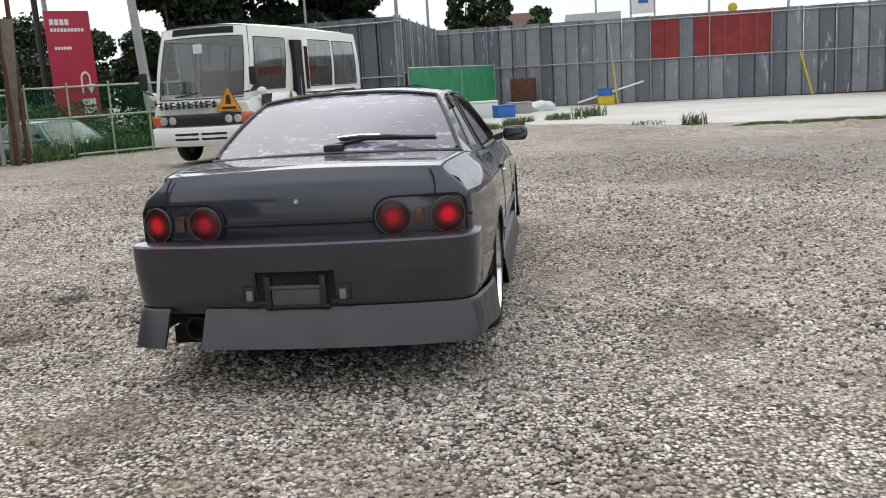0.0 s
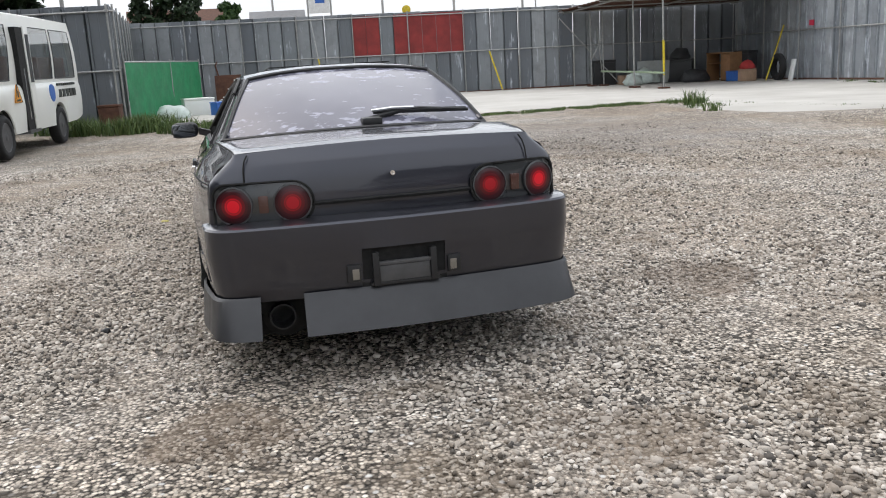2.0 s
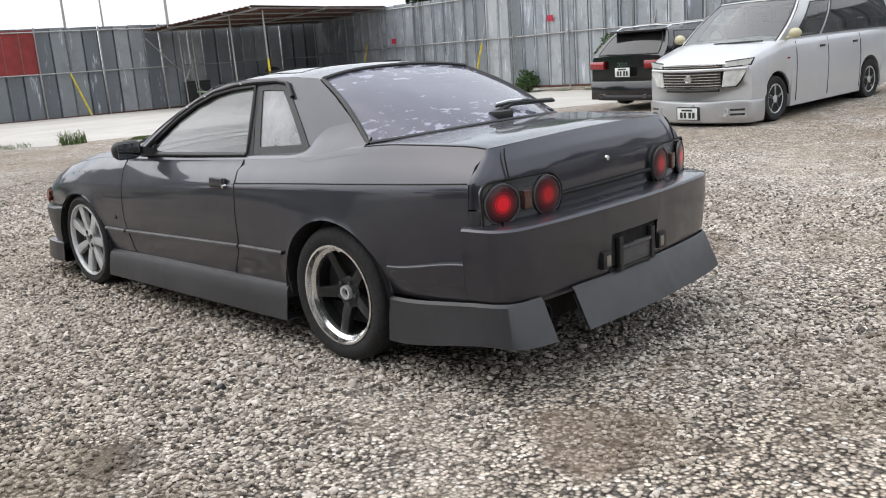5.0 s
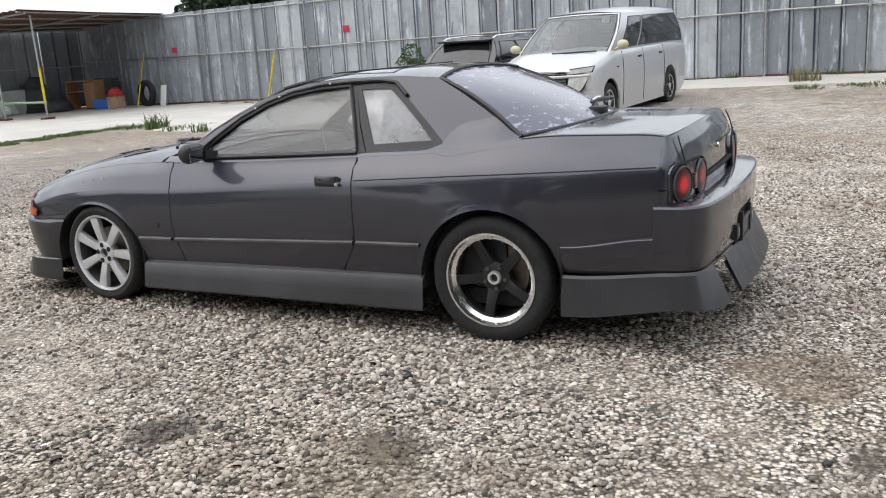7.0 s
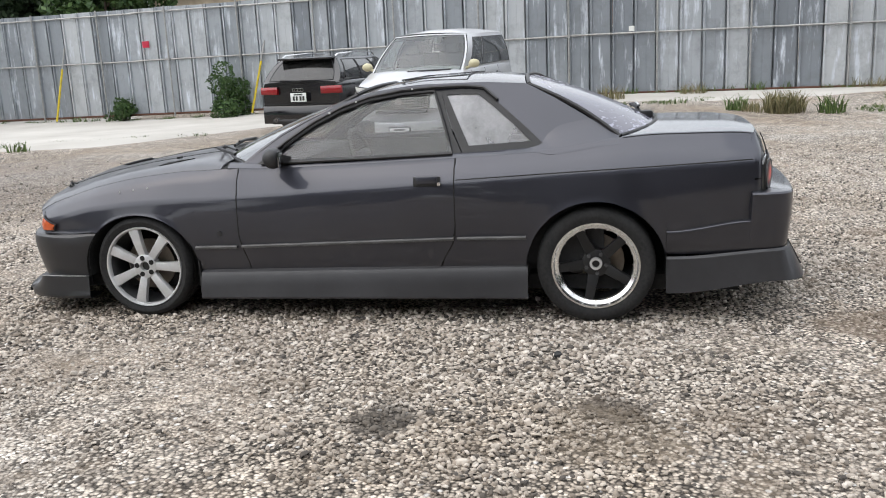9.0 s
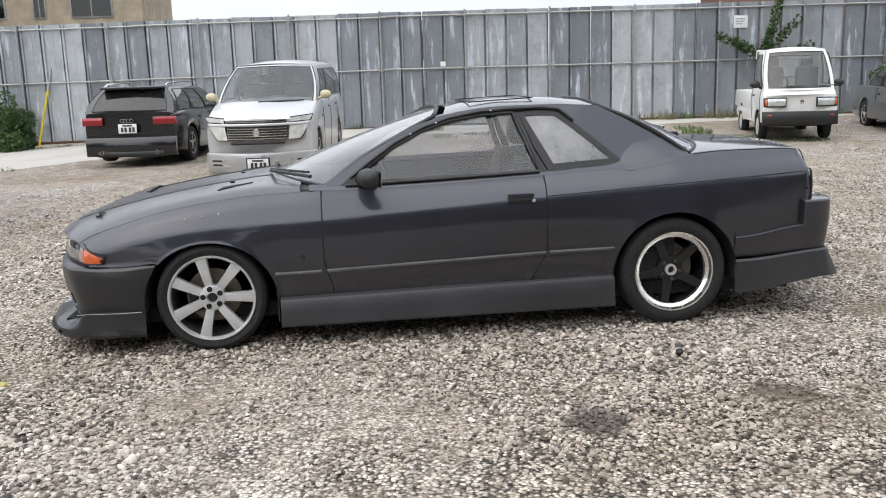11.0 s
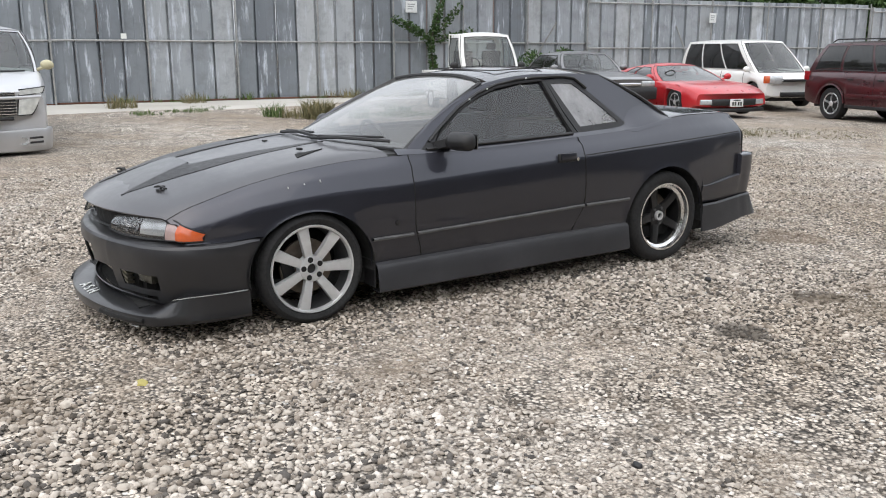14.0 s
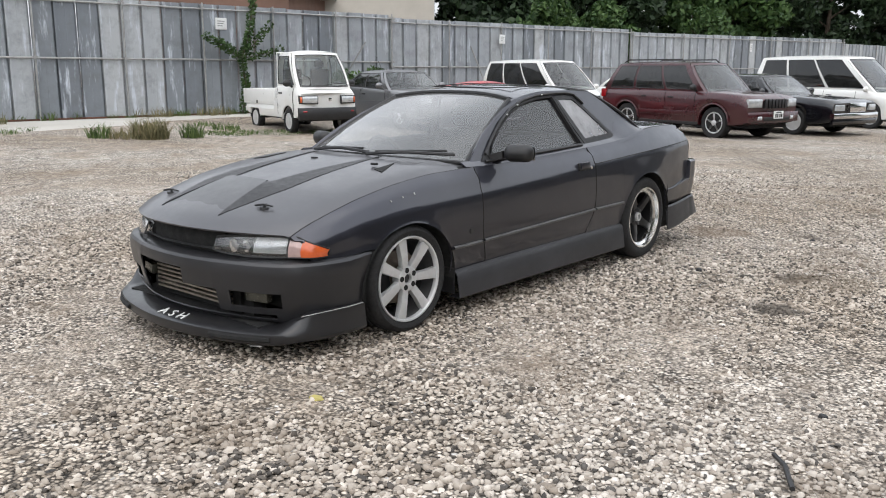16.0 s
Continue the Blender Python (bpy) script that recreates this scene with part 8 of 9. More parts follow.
pole("fence_brace", "steel pipe brace against the south-east fence", (15.75, -12.6, 0.2), (14.6, -13.2, 2.2), PIPE, 0.024)
pole("fence_brace", "steel pipe brace against the south-east fence", (14.3, -19.0, 0.0), (14.95, -18.4, 2.2), PIPE, 0.024)
# goods before the back fence
r = thing("oil_drum", "rusty brown steel cabinet before the back fence", "drum", at=gp(0.25, 28.3, -13))
part("body", boxm(-0.45, 0.45, -0.25, 0.25, 0, 1.15, 0.02), RUST, r)
part("bent_pipe", polytube(bmesh.new(), ((-0.35, 0, 1.15), (-0.42, 0, 1.5), (-0.36, 0, 1.65)), 0.03), RUST, r)
pole("white_plank", "long white plank propped before the back fence", (2.3, 27.7, 0.05), (4.7, 27.3, 0.72), PLATE, 0.035)
crate("plastic_crate", "yellow and blue plastic box before the back fence", "box", gp(3.35, 27.5, -13), 0.62, 0.4, 0.34, YELLOW)
crate("plastic_crate", "blue plastic box standing on a yellow one", "box", pose(3.3, 27.5, height(3.3, 27.5) + 0.38, 0, 0, -13), 0.5, 0.35, 0.26, BLUE)


# ---- green netting frame ----
def net_frame():
    r = thing("netting_frame", "green netting stretched on a pipe frame", "net")
    pts = [Vector((-2.55, 17.6, 0)), Vector((-1.6, 22.6, 0)), Vector((-0.75, 26.6, 0))]
    for i, (p, q) in enumerate(zip(pts, pts[1:])):
        bm = bmesh.new()
        rows = []
        for j in range(19):
            s = j / 18
            base = p.lerp(q, s)
            rows.append([base + Vector((0.06 * noise.noise(Vector((s * 6 + i * 9, v * 3, 0))), 0.05 * noise.noise(Vector((s * 5, v * 4, 7))), 0.12 + 1.5 * v - 0.03 * math.sin(math.pi * s) * v)) for v in np.linspace(0, 1, 9)])
        grid(bm, rows)
        part("net", thicken(bm, 0.006), GREENNET, r, "bright green netting", 60)
    for p in pts:
        part("post", tube(bmesh.new(), (p.x, p.y, -0.1), (p.x, p.y, 1.7), 0.024), PIPE, r)
    for p, q in zip(pts, pts[1:]):
        part("rail", tube(bmesh.new(), p + Vector((0, 0, 1.62)), q + Vector((0, 0, 1.62)), 0.022), PIPE, r)
    return r


net_frame()
crate("white_box", "white plastic box by the netting", "box", gp(-0.9, 22.2, 10, 0.0), 0.9, 0.6, 0.55, OFFWHITE)
crate("white_box", "pale grey plastic box by the netting", "box", gp(0.2, 23.8, -10, 0.0), 0.8, 0.5, 0.42, GREYBOARD)
crate("plastic_crate", "blue plastic box by the netting", "box", gp(-0.2, 21.2, 30, 0.0), 0.6, 0.4, 0.42, BLUE)
crate("steel_drawer", "rusty brown box at the fence end", "box", gp(-2.95, 17.05, -10, 0.0), 0.50, 0.4, 0.62, RUST)
heap("rubbish_bag", "white plastic sacks by the netting", "bag", gp(-1.7, 20.6, 0, 0.0), 0.55, 0.30, BAG, 21.0)
heap("rubbish_bag", "pale sack beside the netting posts", "bag", gp(0.9, 25.2, 0, 0.0), 0.5, 0.30, BAG, 25.0)


# ---- pipe fence with netting beside the bus ----
def pipe_fence():
    r = thing("pipe_fence", "green-painted pipe fence with torn green netting", "fence", kind="structure")
    pts = [Vector((-14.0, 9.2, 0)), Vector((-12.2, 10.8, 0)), Vector((-10.4, 12.4, 0)), Vector((-8.45, 14.35, 0)), Vector((-7.7, 16.2, 0)), Vector((-7.5, 18.0, 0))]
    for p, q in zip(pts, pts[1:]):
        for z in (0.08, 0.93, 1.62):
            part("rail", tube(bmesh.new(), p + Vector((0, 0, z)), q + Vector((0, 0, z)), 0.024), GREENPOLE, r)
        bm = bmesh.new()
        grid(bm, [[p.lerp(q, s) + Vector((0.04 * noise.noise(Vector((s * 5, v * 3, p.x))), 0.04, 0.08 + 1.54 * v)) for v in np.linspace(0, 1, 7)] for s in np.linspace(0, 1, 9)])
        part("net", bm, NETTHIN, r, "thin green netting", 60)
        for s in (0.0, 0.33, 0.67):
            c = p.lerp(q, s)
            part("post", tube(bmesh.new(), (c.x, c.y, -0.1), (c.x + 0.03, c.y, 1.72), 0.024), GREENPOLE, r)
    return r


def net_mat():
    n = Nodes("thin_green_net")
    tr = n.add("BsdfTransparent")
    tr.inputs["Color"].default_value = (0.80, 0.93, 0.84, 1)
    mx = n.add("MixShader")
    mx.inputs[0].default_value = 0.20
    n.set(Base_Color=(0.012, 0.10, 0.05), Roughness=0.7)
    n.link(tr.outputs[0], mx.inputs[1])
    n.link(n.bsdf.outputs[0], mx.inputs[2])
    n.link(mx.outputs[0], n.tree.nodes["Material Output"].inputs["Surface"])
    return n.mat


NETTHIN = net_mat()
pipe_fence()


# timber and pipe scaffold at the edge of the yard
def scaffold():
    r = thing("scaffold", "rusty brown scaffold posts tied together beside the fence", "scaffold")
    for x, y, m in ((-10.35, 11.75, RUST), (-10.22, 11.95, RUST), (-10.55, 11.55, PIPE)):
        part("post", tube(bmesh.new(), (x, y, -0.1), (x + 0.05, y, 3.5), 0.05), m, r)
    for z in (0.5, 1.5, 2.4):
        part("ledger", tube(bmesh.new(), (-12.0, 10.5, z), (-10.5, 12.0, z), 0.03), PIPE, r)
    part("plank", boxm(-0.12, 0.12, -0.03, 0.03, 0, 3.1, 0.006, m=pose(-10.42, 11.8, 0, 3, 4, 40)), WOODOLD, r, "weathered grey plank")
    return r


WOODOLD = plain("old_timber", (0.16, 0.13, 0.10), 0.85, 0.0, 0.3, 6.0, 0.3, 30)
scaffold()


# ---- sign tower ----
def sign_tower():
    r = thing("sign_tower", "tall red roadside sign with white characters and a turn arrow", "sign", at=pose(-17.8, 27.9, -0.75, 0, 0, 44) @ Matrix.Diagonal((0.74, 0.8, 1.12, 1)))
    part("panel", boxm(-1.15, 1.15, -0.15, 0.15, 0.6, 4.95, 0.03), SIGNRED, r)
    part("mast", tube(bmesh.new(), (-1.45, 0.3, 0.0), (-1.45, 0.3, 6.5), 0.16, 10), BLACK, r, "dark steel mast")
    for x in (-0.9, 0.9):
        part("leg", boxm(x - 0.1, x + 0.1, -0.1, 0.1, 0.0, 0.62), BLACK, r)
    bm = bmesh.new()
    for i in range(4):
        box(bm, -0.95 + 0.26 * i, -0.75 + 0.26 * i, -0.17, -0.15, 4.45, 4.66)
    for i in range(10):
        box(bm, -0.95 + 0.175 * i, -0.82 + 0.175 * i, -0.17, -0.15, 4.22, 4.34)
    for i in range(6):
        box(bm, -0.85 + 0.15 * i, -0.74 + 0.15 * i, -0.17, -0.15, 3.60, 3.70)
    for j in range(3):
        for i in range(4 - (j == 2)):
            box(bm, 0.22 + 0.18 * i, 0.37 + 0.18 * i, -0.17, -0.15, 1.62 - 0.3 * j, 1.84 - 0.3 * j)
    part("characters", bm, PLATE, r, "white bars", None)
    arrow = [(0.30, -0.18, 2.05), (0.30, -0.18, 2.55)] + [(0.52 - 0.22 * math.cos(a), -0.18, 2.55 + 0.22 * math.sin(a)) for a in np.linspace(0.2, math.pi, 8)] + [(0.74, -0.18, 2.2)]
    part("turn_arrow", polytube(bmesh.new(), arrow, 0.05, 6), PLATE, r, "white turn arrow")
    part("arrow_head", prism([(0.52, -0.17, 2.36), (0.98, -0.17, 2.36), (0.74, -0.17, 2.0)], 0.03, (0, -1, 0)), PLATE, r)
    return r


SIGNRED = plain("sign_red", (0.42, 0.015, 0.045), 0.5, 0.0, 0.08, 1.0)
sign_tower()


def far_billboard():
    r = thing("billboard", "white billboard with red and blue shapes on tall masts", "sign", at=pose(8.2, 60.0, 0, 0, 0, -8) @ Matrix.Diagonal((0.58, 1, 1, 1)))
    part("panel", boxm(-1.3, 1.3, -0.12, 0.12, 4.9, 8.2, 0.03), PLATE, r)
    part("red_shape", boxm(-0.6, 0.6, -0.14, -0.121, 6.6, 7.7), SIGNRED, r, "red shape")
    part("blue_shape", boxm(-0.5, 0.7, -0.14, -0.121, 5.6, 6.2), BLUE, r, "blue shape")
    for x in (-1.45, 1.45):
        part("mast", tube(bmesh.new(), (x, 0, -0.2), (x, 0, 8.6), 0.12), PIPE, r)
    return r


far_billboard()
r = thing("round_sign", "round yellow roadside sign on a pole beyond the back fence", "sign", at=pose(13.0, 52.7, 0, 0, 0, -10))
part("disc", lathe(bmesh.new(), ((-0.08, 0.26), (-0.06, 0.29), (0.06, 0.29), (0.08, 0.26)), 28, "y", (0, 0, 4.5)), YELLOW, r)
part("pole", tube(bmesh.new(), (0, 0.1, -0.2), (0, 0.1, 4.5), 0.06), PIPE, r)


def tan_house():
    """Two-storey house whose upper windows show over the fence."""
    r = thing("house", "tan rendered house with dark upper windows beyond the fence", "house", at=pose(30.6, 0, 0, 0, 0, 0))
    part("wall", boxm(0, 6.0, 8.5, 18.4, -0.1, 6.4, 0.02), TANWALL, r)
    bm = boxm(-0.6, 6.6, 7.9, 19.0, 6.4, 6.55, 0.02)
    tips = [bm.verts.new((3.0, y, 8.3)) for y in (8.6, 18.3)]
    low = [bm.verts.new(p) for p in ((-0.6, 7.9, 6.555), (6.6, 7.9, 6.555), (6.6, 19.0, 6.555), (-0.6, 19.0, 6.555))]
    for f in ((low[0], low[1], tips[0]), (low[2], low[3], tips[1]), (low[1], low[2], tips[1], tips[0]), (low[3], low[0], tips[0], tips[1])):
        bm.faces.new(f)
    part("roof", bm, ROOFDARK, r)
    for y0, y1 in ((9.6, 11.2), (12.1, 12.6), (13.6, 14.9), (16.1, 17.7)):
        w = part("window", boxm(-0.05, 0.03, y0, y1, 4.15, 5.5, 0.01), PIPE, r)
        for a, b in ((y0 + 0.06, (y0 + y1) / 2 - 0.025), ((y0 + y1) / 2 + 0.025, y1 - 0.06)):
            part("pane", boxm(-0.06, -0.052, a, b, 4.21, 5.44), GLASS_B, w)
    return r


tan_house()


def utility_pole(x, y, h, lean=0.0, r=0.16):
    root = thing("utility_pole", "grey concrete utility pole beyond the fence", "pole", "utility poles")
    part("shaft", tube(bmesh.new(), (x, y, -0.2), (x + lean, y, h), r, 12, r * 0.65), CONCPOLE, root)
    if h > 7:
        part("cross_arm", boxm(x + lean - 0.9, x + lean + 0.9, y - 0.05, y + 0.05, h - 0.9, h - 0.78), PIPE, root)
        for k in (-0.8, -0.3, 0.3, 0.8):
            part("insulator", tube(bmesh.new(), (x + lean + k, y, h - 0.78), (x + lean + k, y, h - 0.58), 0.05), PLATE, root)
    return root


CONCPOLE = plain("pole_concrete", (0.34, 0.34, 0.33), 0.8, 0.0, 0.15, 2.0)
for x, y, h, lean, rad in ((-13.6, 25.6, 9.5, -0.6, 0.19), (-23.2, 36.0, 9.0, -0.3, 0.16), (-13.2, 33.0, 8.5, 0.0, 0.09), (-9.0, 31.5, 5.2, 0.0, 0.08), (-7.6, 47.0, 9.5, 0.0, 0.14), (-5.6, 46.0, 8.0, 0.0, 0.10), (5.0, 62.0, 9.0, 0.0, 0.10), (12.5, 58.0, 9.5, 0.0, 0.11), (17.0, 55.0, 9.5, 0.0, 0.11), (21.0, 52.0, 9.0, 0.0, 0.10), (27.0, 50.0, 9.5, 0.0, 0.11), (14.5, 33.0, 4.8, 0.0, 0.05), (26.5, -37.0, 9.5, 0.0, 0.13)):
    utility_pole(x, y, h, lean, rad)


def wires():
    bm = bmesh.new()
    ends = (((-23.5, 36.0, 8.4), (-7.6, 47.0, 8.9)), ((-7.6, 47.0, 8.9), (5.0, 62.0, 8.4)), ((5.0, 62.0, 8.4), (12.5, 58.0, 8.8)), ((12.5, 58.0, 8.8), (27.0, 50.0, 8.8)), ((-7.6, 47.0, 6.9), (12.5, 58.0, 7.4)), ((12.5, 58.0, 7.2), (27.0, 50.0, 7.2)), ((-40, 30, 7.5), (-7.6, 47.0, 7.6)))
    for a, b in ends:
        a, b = Vector(a), Vector(b)
        pts = [a.lerp(b, s) - Vector((0, 0, 1.0 * 4 * s * (1 - s) * 0.7)) for s in np.linspace(0, 1, 13)]
        polytube(bm, pts, 0.018, 4)
    solid("overhead_wires", bm, BLACK, "thin black overhead wires between utility poles", "wire", kind="stuff", smooth=None)


wires()


# ---- notices and marks on the fence ----
def notice(x, y, z, rz, w, h, m, label):
    r = thing("notice", label, "sign", "notices on the fence", at=pose(x, y, z, 0, 0, rz))
    part("sheet", boxm(-w / 2, w / 2, -0.01, 0.01, -h / 2, h / 2, 0.003), m, r)
    if m is PLATE:
        bm = bmesh.new()
        for i in range(3):
            box(bm, -w * 0.34, w * (0.30 - 0.1 * i), -0.014, -0.0102, h * (0.18 - 0.2 * i), h * (0.26 - 0.2 * i))
        part("print", bm, GREYBOARD, r, "faint grey bars", None)
    return r


notice(16.03, -9.3, 2.60, -84, 0.38, 0.30, PLATE, "small white notice fixed on the steel fence")
notice(14.62, -19.7, 2.45, -81, 0.38, 0.30, PLATE, "small white notice fixed on the steel fence")
notice(11.70, -34.0, 2.40, -79, 0.45, 0.36, PLATE, "small white notice fixed on the steel fence")
notice(18.13, 11.78, 2.03, -84.3, 0.20, 0.18, SIGNRED, "small red square marker on the steel fence")
notice(18.86, 19.4, 1.76, -84.3, 0.20, 0.18, SIGNRED, "small red square marker on the steel fence")
notice(16.42, -1.8, 1.78, -84.3, 0.13, 0.12, OFFWHITE, "small cream label on the steel fence")
# ---- plants ----
def leaf_mat(name, a, b):
    n = Nodes(name)
    rnd = n.add("NewGeometry").outputs["Random Per Island"]
    c = n.ramp(rnd, (0.0, a), (1.0, b))
    c = n.mix(n.ramp(n.noise(3.0), (0.4, 0.0), (0.7, 0.5)), c, tuple(0.6 * k for k in a))
    n.set(Base_Color=c, Roughness=0.6, Specular_IOR_Level=0.3)
    return n.mat


LEAF_D = leaf_mat("dark_leaves", (0.010, 0.022, 0.010), (0.030, 0.055, 0.020))
LEAF_M = leaf_mat("leaves", (0.025, 0.060, 0.018), (0.075, 0.13, 0.035))
GRASS = leaf_mat("grass_blades", (0.05, 0.09, 0.025), (0.14, 0.19, 0.06))
STRAW = leaf_mat("dry_grass", (0.10, 0.10, 0.045), (0.28, 0.24, 0.13))
BARK = plain("bark", (0.06, 0.045, 0.032), 0.9, 0.0, 0.3, 6.0, 0.4, 30)


def leaves(centres, radii, count, size, rng, flat=0.75):
    """Small folded leaves scattered through clumps: numpy arrays of points and triangles."""
    k = rng.integers(0, len(centres), count)
    d = rng.normal(size=(count, 3))
    d /= np.linalg.norm(d, axis=1)[:, None]
    rad = radii[k] * rng.uniform(0.55, 1.05, count) ** 0.6
    p = centres[k] + d * rad[:, None] * np.array([1, 1, flat])
    u = rng.normal(size=(count, 3))
    u /= np.linalg.norm(u, axis=1)[:, None]
    w = np.cross(u, rng.normal(size=(count, 3)))
    w /= np.linalg.norm(w, axis=1)[:, None]
    s = size * rng.uniform(0.6, 1.3, count)[:, None]
    v = np.stack([p - u * s, p + w * s * 0.5, p + u * s, p - w * s * 0.5], 1).reshape(-1, 3)
    i = np.arange(count)[:, None] * 4
    f = np.concatenate([i + np.array([0, 1, 2]), i + np.array([0, 2, 3])], 1).reshape(-1, 3)
    return v, f


def sheet_mesh(name, v, f, material):
    me = bpy.data.meshes.new(name)
    me.from_pydata(v.tolist(), [], f.tolist())
    me.materials.append(material)
    return me


def tree(x, y, h, spread, label, m=None, seed=1, low=0.2, count=2600, size=0.16, z0=0.0):
    count, size = int(count * 1.7), size * 1.5
    rng = np.random.default_rng(seed)
    r = thing("tree", label, "tree", "trees beyond the fence", at=pose(x, y, z0))
    bm = bmesh.new()
    pts = [Vector((0, 0, -0.2)), Vector((0.1, 0.05, h * 0.3)), Vector((-0.05, 0.1, h * 0.6)), Vector((0.1, 0, h * 0.9))]
    for i in range(3):
        tube(bm, pts[i], pts[i + 1], 0.16 * h / 8 * (1 - 0.28 * i), 8, 0.16 * h / 8 * (1 - 0.28 * (i + 1)))
    part("trunk", bm, BARK, r)
    cs, rs = [], []
    n = 22
    for i in range(n):
        z = h * (low + (1 - low) * (i + rng.uniform(0, 1)) / n)
        t = (z / h - low) / (1 - low)
        w = spread * (0.35 + 0.75 * math.sin(math.pi * min(0.15 + 0.8 * t, 1.0)))
        a = rng.uniform(0, 2 * math.pi)
        d = w * rng.uniform(0.25, 0.85)
        c = Vector((d * math.cos(a), d * math.sin(a), z))
        cs.append(c)
        rs.append(spread * rng.uniform(0.28, 0.5))
        if i % 2 == 0:
            part("limb", tube(bmesh.new(), (0, 0, max(z * 0.75, h * 0.15)), c, 0.05 * h / 8, 6, 0.015), BARK, r)
    v, f = leaves(np.array([list(c) for c in cs]), np.array(rs), count, size, rng)
    ob = new("crown", sheet_mesh("crown", v, f, m or LEAF_D))
    ob.parent = r
    return r


TREES = [(-15.8, 33.0, 10.0, 2.2), (-14.0, 32.0, 11.5, 2.5), (-12.0, 33.5, 11.0, 2.8), (-9.4, 35.5, 9.0, 2.3), (-15.0, 36.0, 11.5, 2.6)]
for i, (x, y, h, s) in enumerate(TREES):
    tree(x, y, h, s * 1.15, "tall dark evergreen tree behind the minibus", LEAF_D, 11 + i, 0.03, 11000, 0.13)
for i, (x, y, h, s) in enumerate([(-30, 40, 5.2, 3.2), (-33.5, 38, 5.4, 3.2), (-29, 50, 5.2, 3.0), (-37, 36, 5.8, 3.4), (-25.0, 51, 5.0, 2.6), (-34, 50, 6.0, 3.4)]):
    tree(x, y, h, s, "dark green broad tree far beyond the netting fence", LEAF_D, 31 + i, 0.05, 5200, 0.12)
for i, (x, y, h, s) in enumerate([(-2.6, 36.5, 5.3, 1.1), (-1.2, 37.5, 5.6, 1.2), (0.8, 39, 4.4, 0.9)]):
    tree(x, y, h, s, "small dark tree beyond the back fence", LEAF_M if i == 2 else LEAF_D, 51 + i, 0.1, 2200, 0.10)
for i, (x, y, h, m) in enumerate([(26.4, 24.0, 6.6, LEAF_D), (27.6, 22.0, 7.4, LEAF_D), (29.6, 23.6, 7.2, LEAF_D), (27.8, 19.6, 6.6, LEAF_D), (26.0, 17.6, 5.6, LEAF_M), (30.5, 20.6, 7.0, LEAF_D)]):
    tree(x, y, h, 2.1, "dark green tree just beyond the east fence", m, 71 + i, 0.22, 4900, 0.10)
for i, (x, y, h) in enumerate([(30, -27, 7.0), (34, -33, 9.0), (25, -31, 7.5), (24, -36, 8.0), (19.5, -50, 10.5), (23, -52, 11.5), (15, -62, 12.0), (22.5, -41, 9.5), (21, -47, 10.5), (18.5, -53, 11), (16.5, -59, 11.5), (13.5, -64, 11.5), (28, -38, 9.5), (26, -46, 11.5)]):
    tree(x, y, h, 3.3, "large dark green tree behind the parked cars", LEAF_D if i % 4 else LEAF_M, 91 + i, 0.03, 6400, 0.17)
# unseen tree row, its heights set for the reflections in the coupe
for i in range(12):
    a = radians(150 + 8.4 * i)
    d = 30 + 3.0 * math.sin(i * 2.3)
    tree(d * math.cos(a), d * math.sin(a) - 4, (11.5 if i < 6 else 10.0) + 1.8 * math.sin(i * 1.7), 3.6, "unseen dark green tree closing the open side of the yard", LEAF_D, 141 + i, 0.04, 1300, 0.34)
# unseen trees added to block the sky and darken the coupe's flank
for i in range(5):
    a = radians(-176 + 8.0 * i)
    d = 16.5 + 1.6 * math.sin(i * 2.9)
    tree(d * math.cos(a), d * math.sin(a), 9.0 + 0.8 * math.sin(i * 1.3), 3.0, "unseen tall dark tree added to darken the coupe's reflections", LEAF_D, 171 + i, 0.03, 2400, 0.30)
for i, (x, y) in enumerate([(19.5, -35.0), (20.5, -30.5), (17.5, -42.0)]):
    tree(x, y, 4.6, 1.8, "light green shrub top above the fence", LEAF_M, 121 + i, 0.15, 2400, 0.11)


def bush(name, label, x, y, w, h, m, seed, count=1500, size=0.05, z=None):
    rng = np.random.default_rng(seed)
    n = 16
    cs = np.stack([rng.normal(0, w * 0.30, n), rng.normal(0, w * 0.25, n), rng.uniform(0.15, 0.85, n) * h], 1)
    cs[:, :2] *= (1.15 - 0.6 * cs[:, 2:3] / h)
    r = thing(name, label, "plant", at=pose(x, y, height(x, y) if z is None else z))
    bm = bmesh.new()
    for c in cs:
        tube(bm, (c[0] * 0.2, c[1] * 0.2, -0.03), Vector(c), 0.012, 5, 0.005)
    part("stems", bm, BARK, r, smooth=None)
    v, f = leaves(cs, np.full(n, w * 0.26), count, size, rng, 1.0)
    ob = new("leaf_mass", sheet_mesh("leaf_mass", v, f, m))
    ob.parent = r
    return r


bush("shrub", "small green shrub at the foot of the steel fence", 18.05, 12.75, 0.8, 0.75, LEAF_M, 201)
bush("shrub", "bushy green shrub at the foot of the steel fence", 17.45, 9.0, 1.15, 1.5, LEAF_M, 202, 3200, 0.05)
bush("shrub", "green shrub behind the parked coupe", 14.6, -13.2, 1.4, 1.2, LEAF_M, 203, 2600, 0.06)
bush("shrub", "tangled green shrub growing behind the netting", -11.2, 18.2, 2.4, 1.2, LEAF_M, 204, 5000, 0.07)
bush("shrub", "tangled green shrub growing behind the netting", -15.5, 22.5, 2.6, 1.7, LEAF_M, 205, 5000, 0.07)
bush("shrub", "tangled green shrub growing behind the netting", -10.4, 20.6, 2.6, 1.6, LEAF_M, 206, 5000, 0.07)
bush("shrub", "tangled green shrub growing behind the netting", -18.5, 24.0, 3.0, 1.9, LEAF_M, 207, 5000, 0.08)


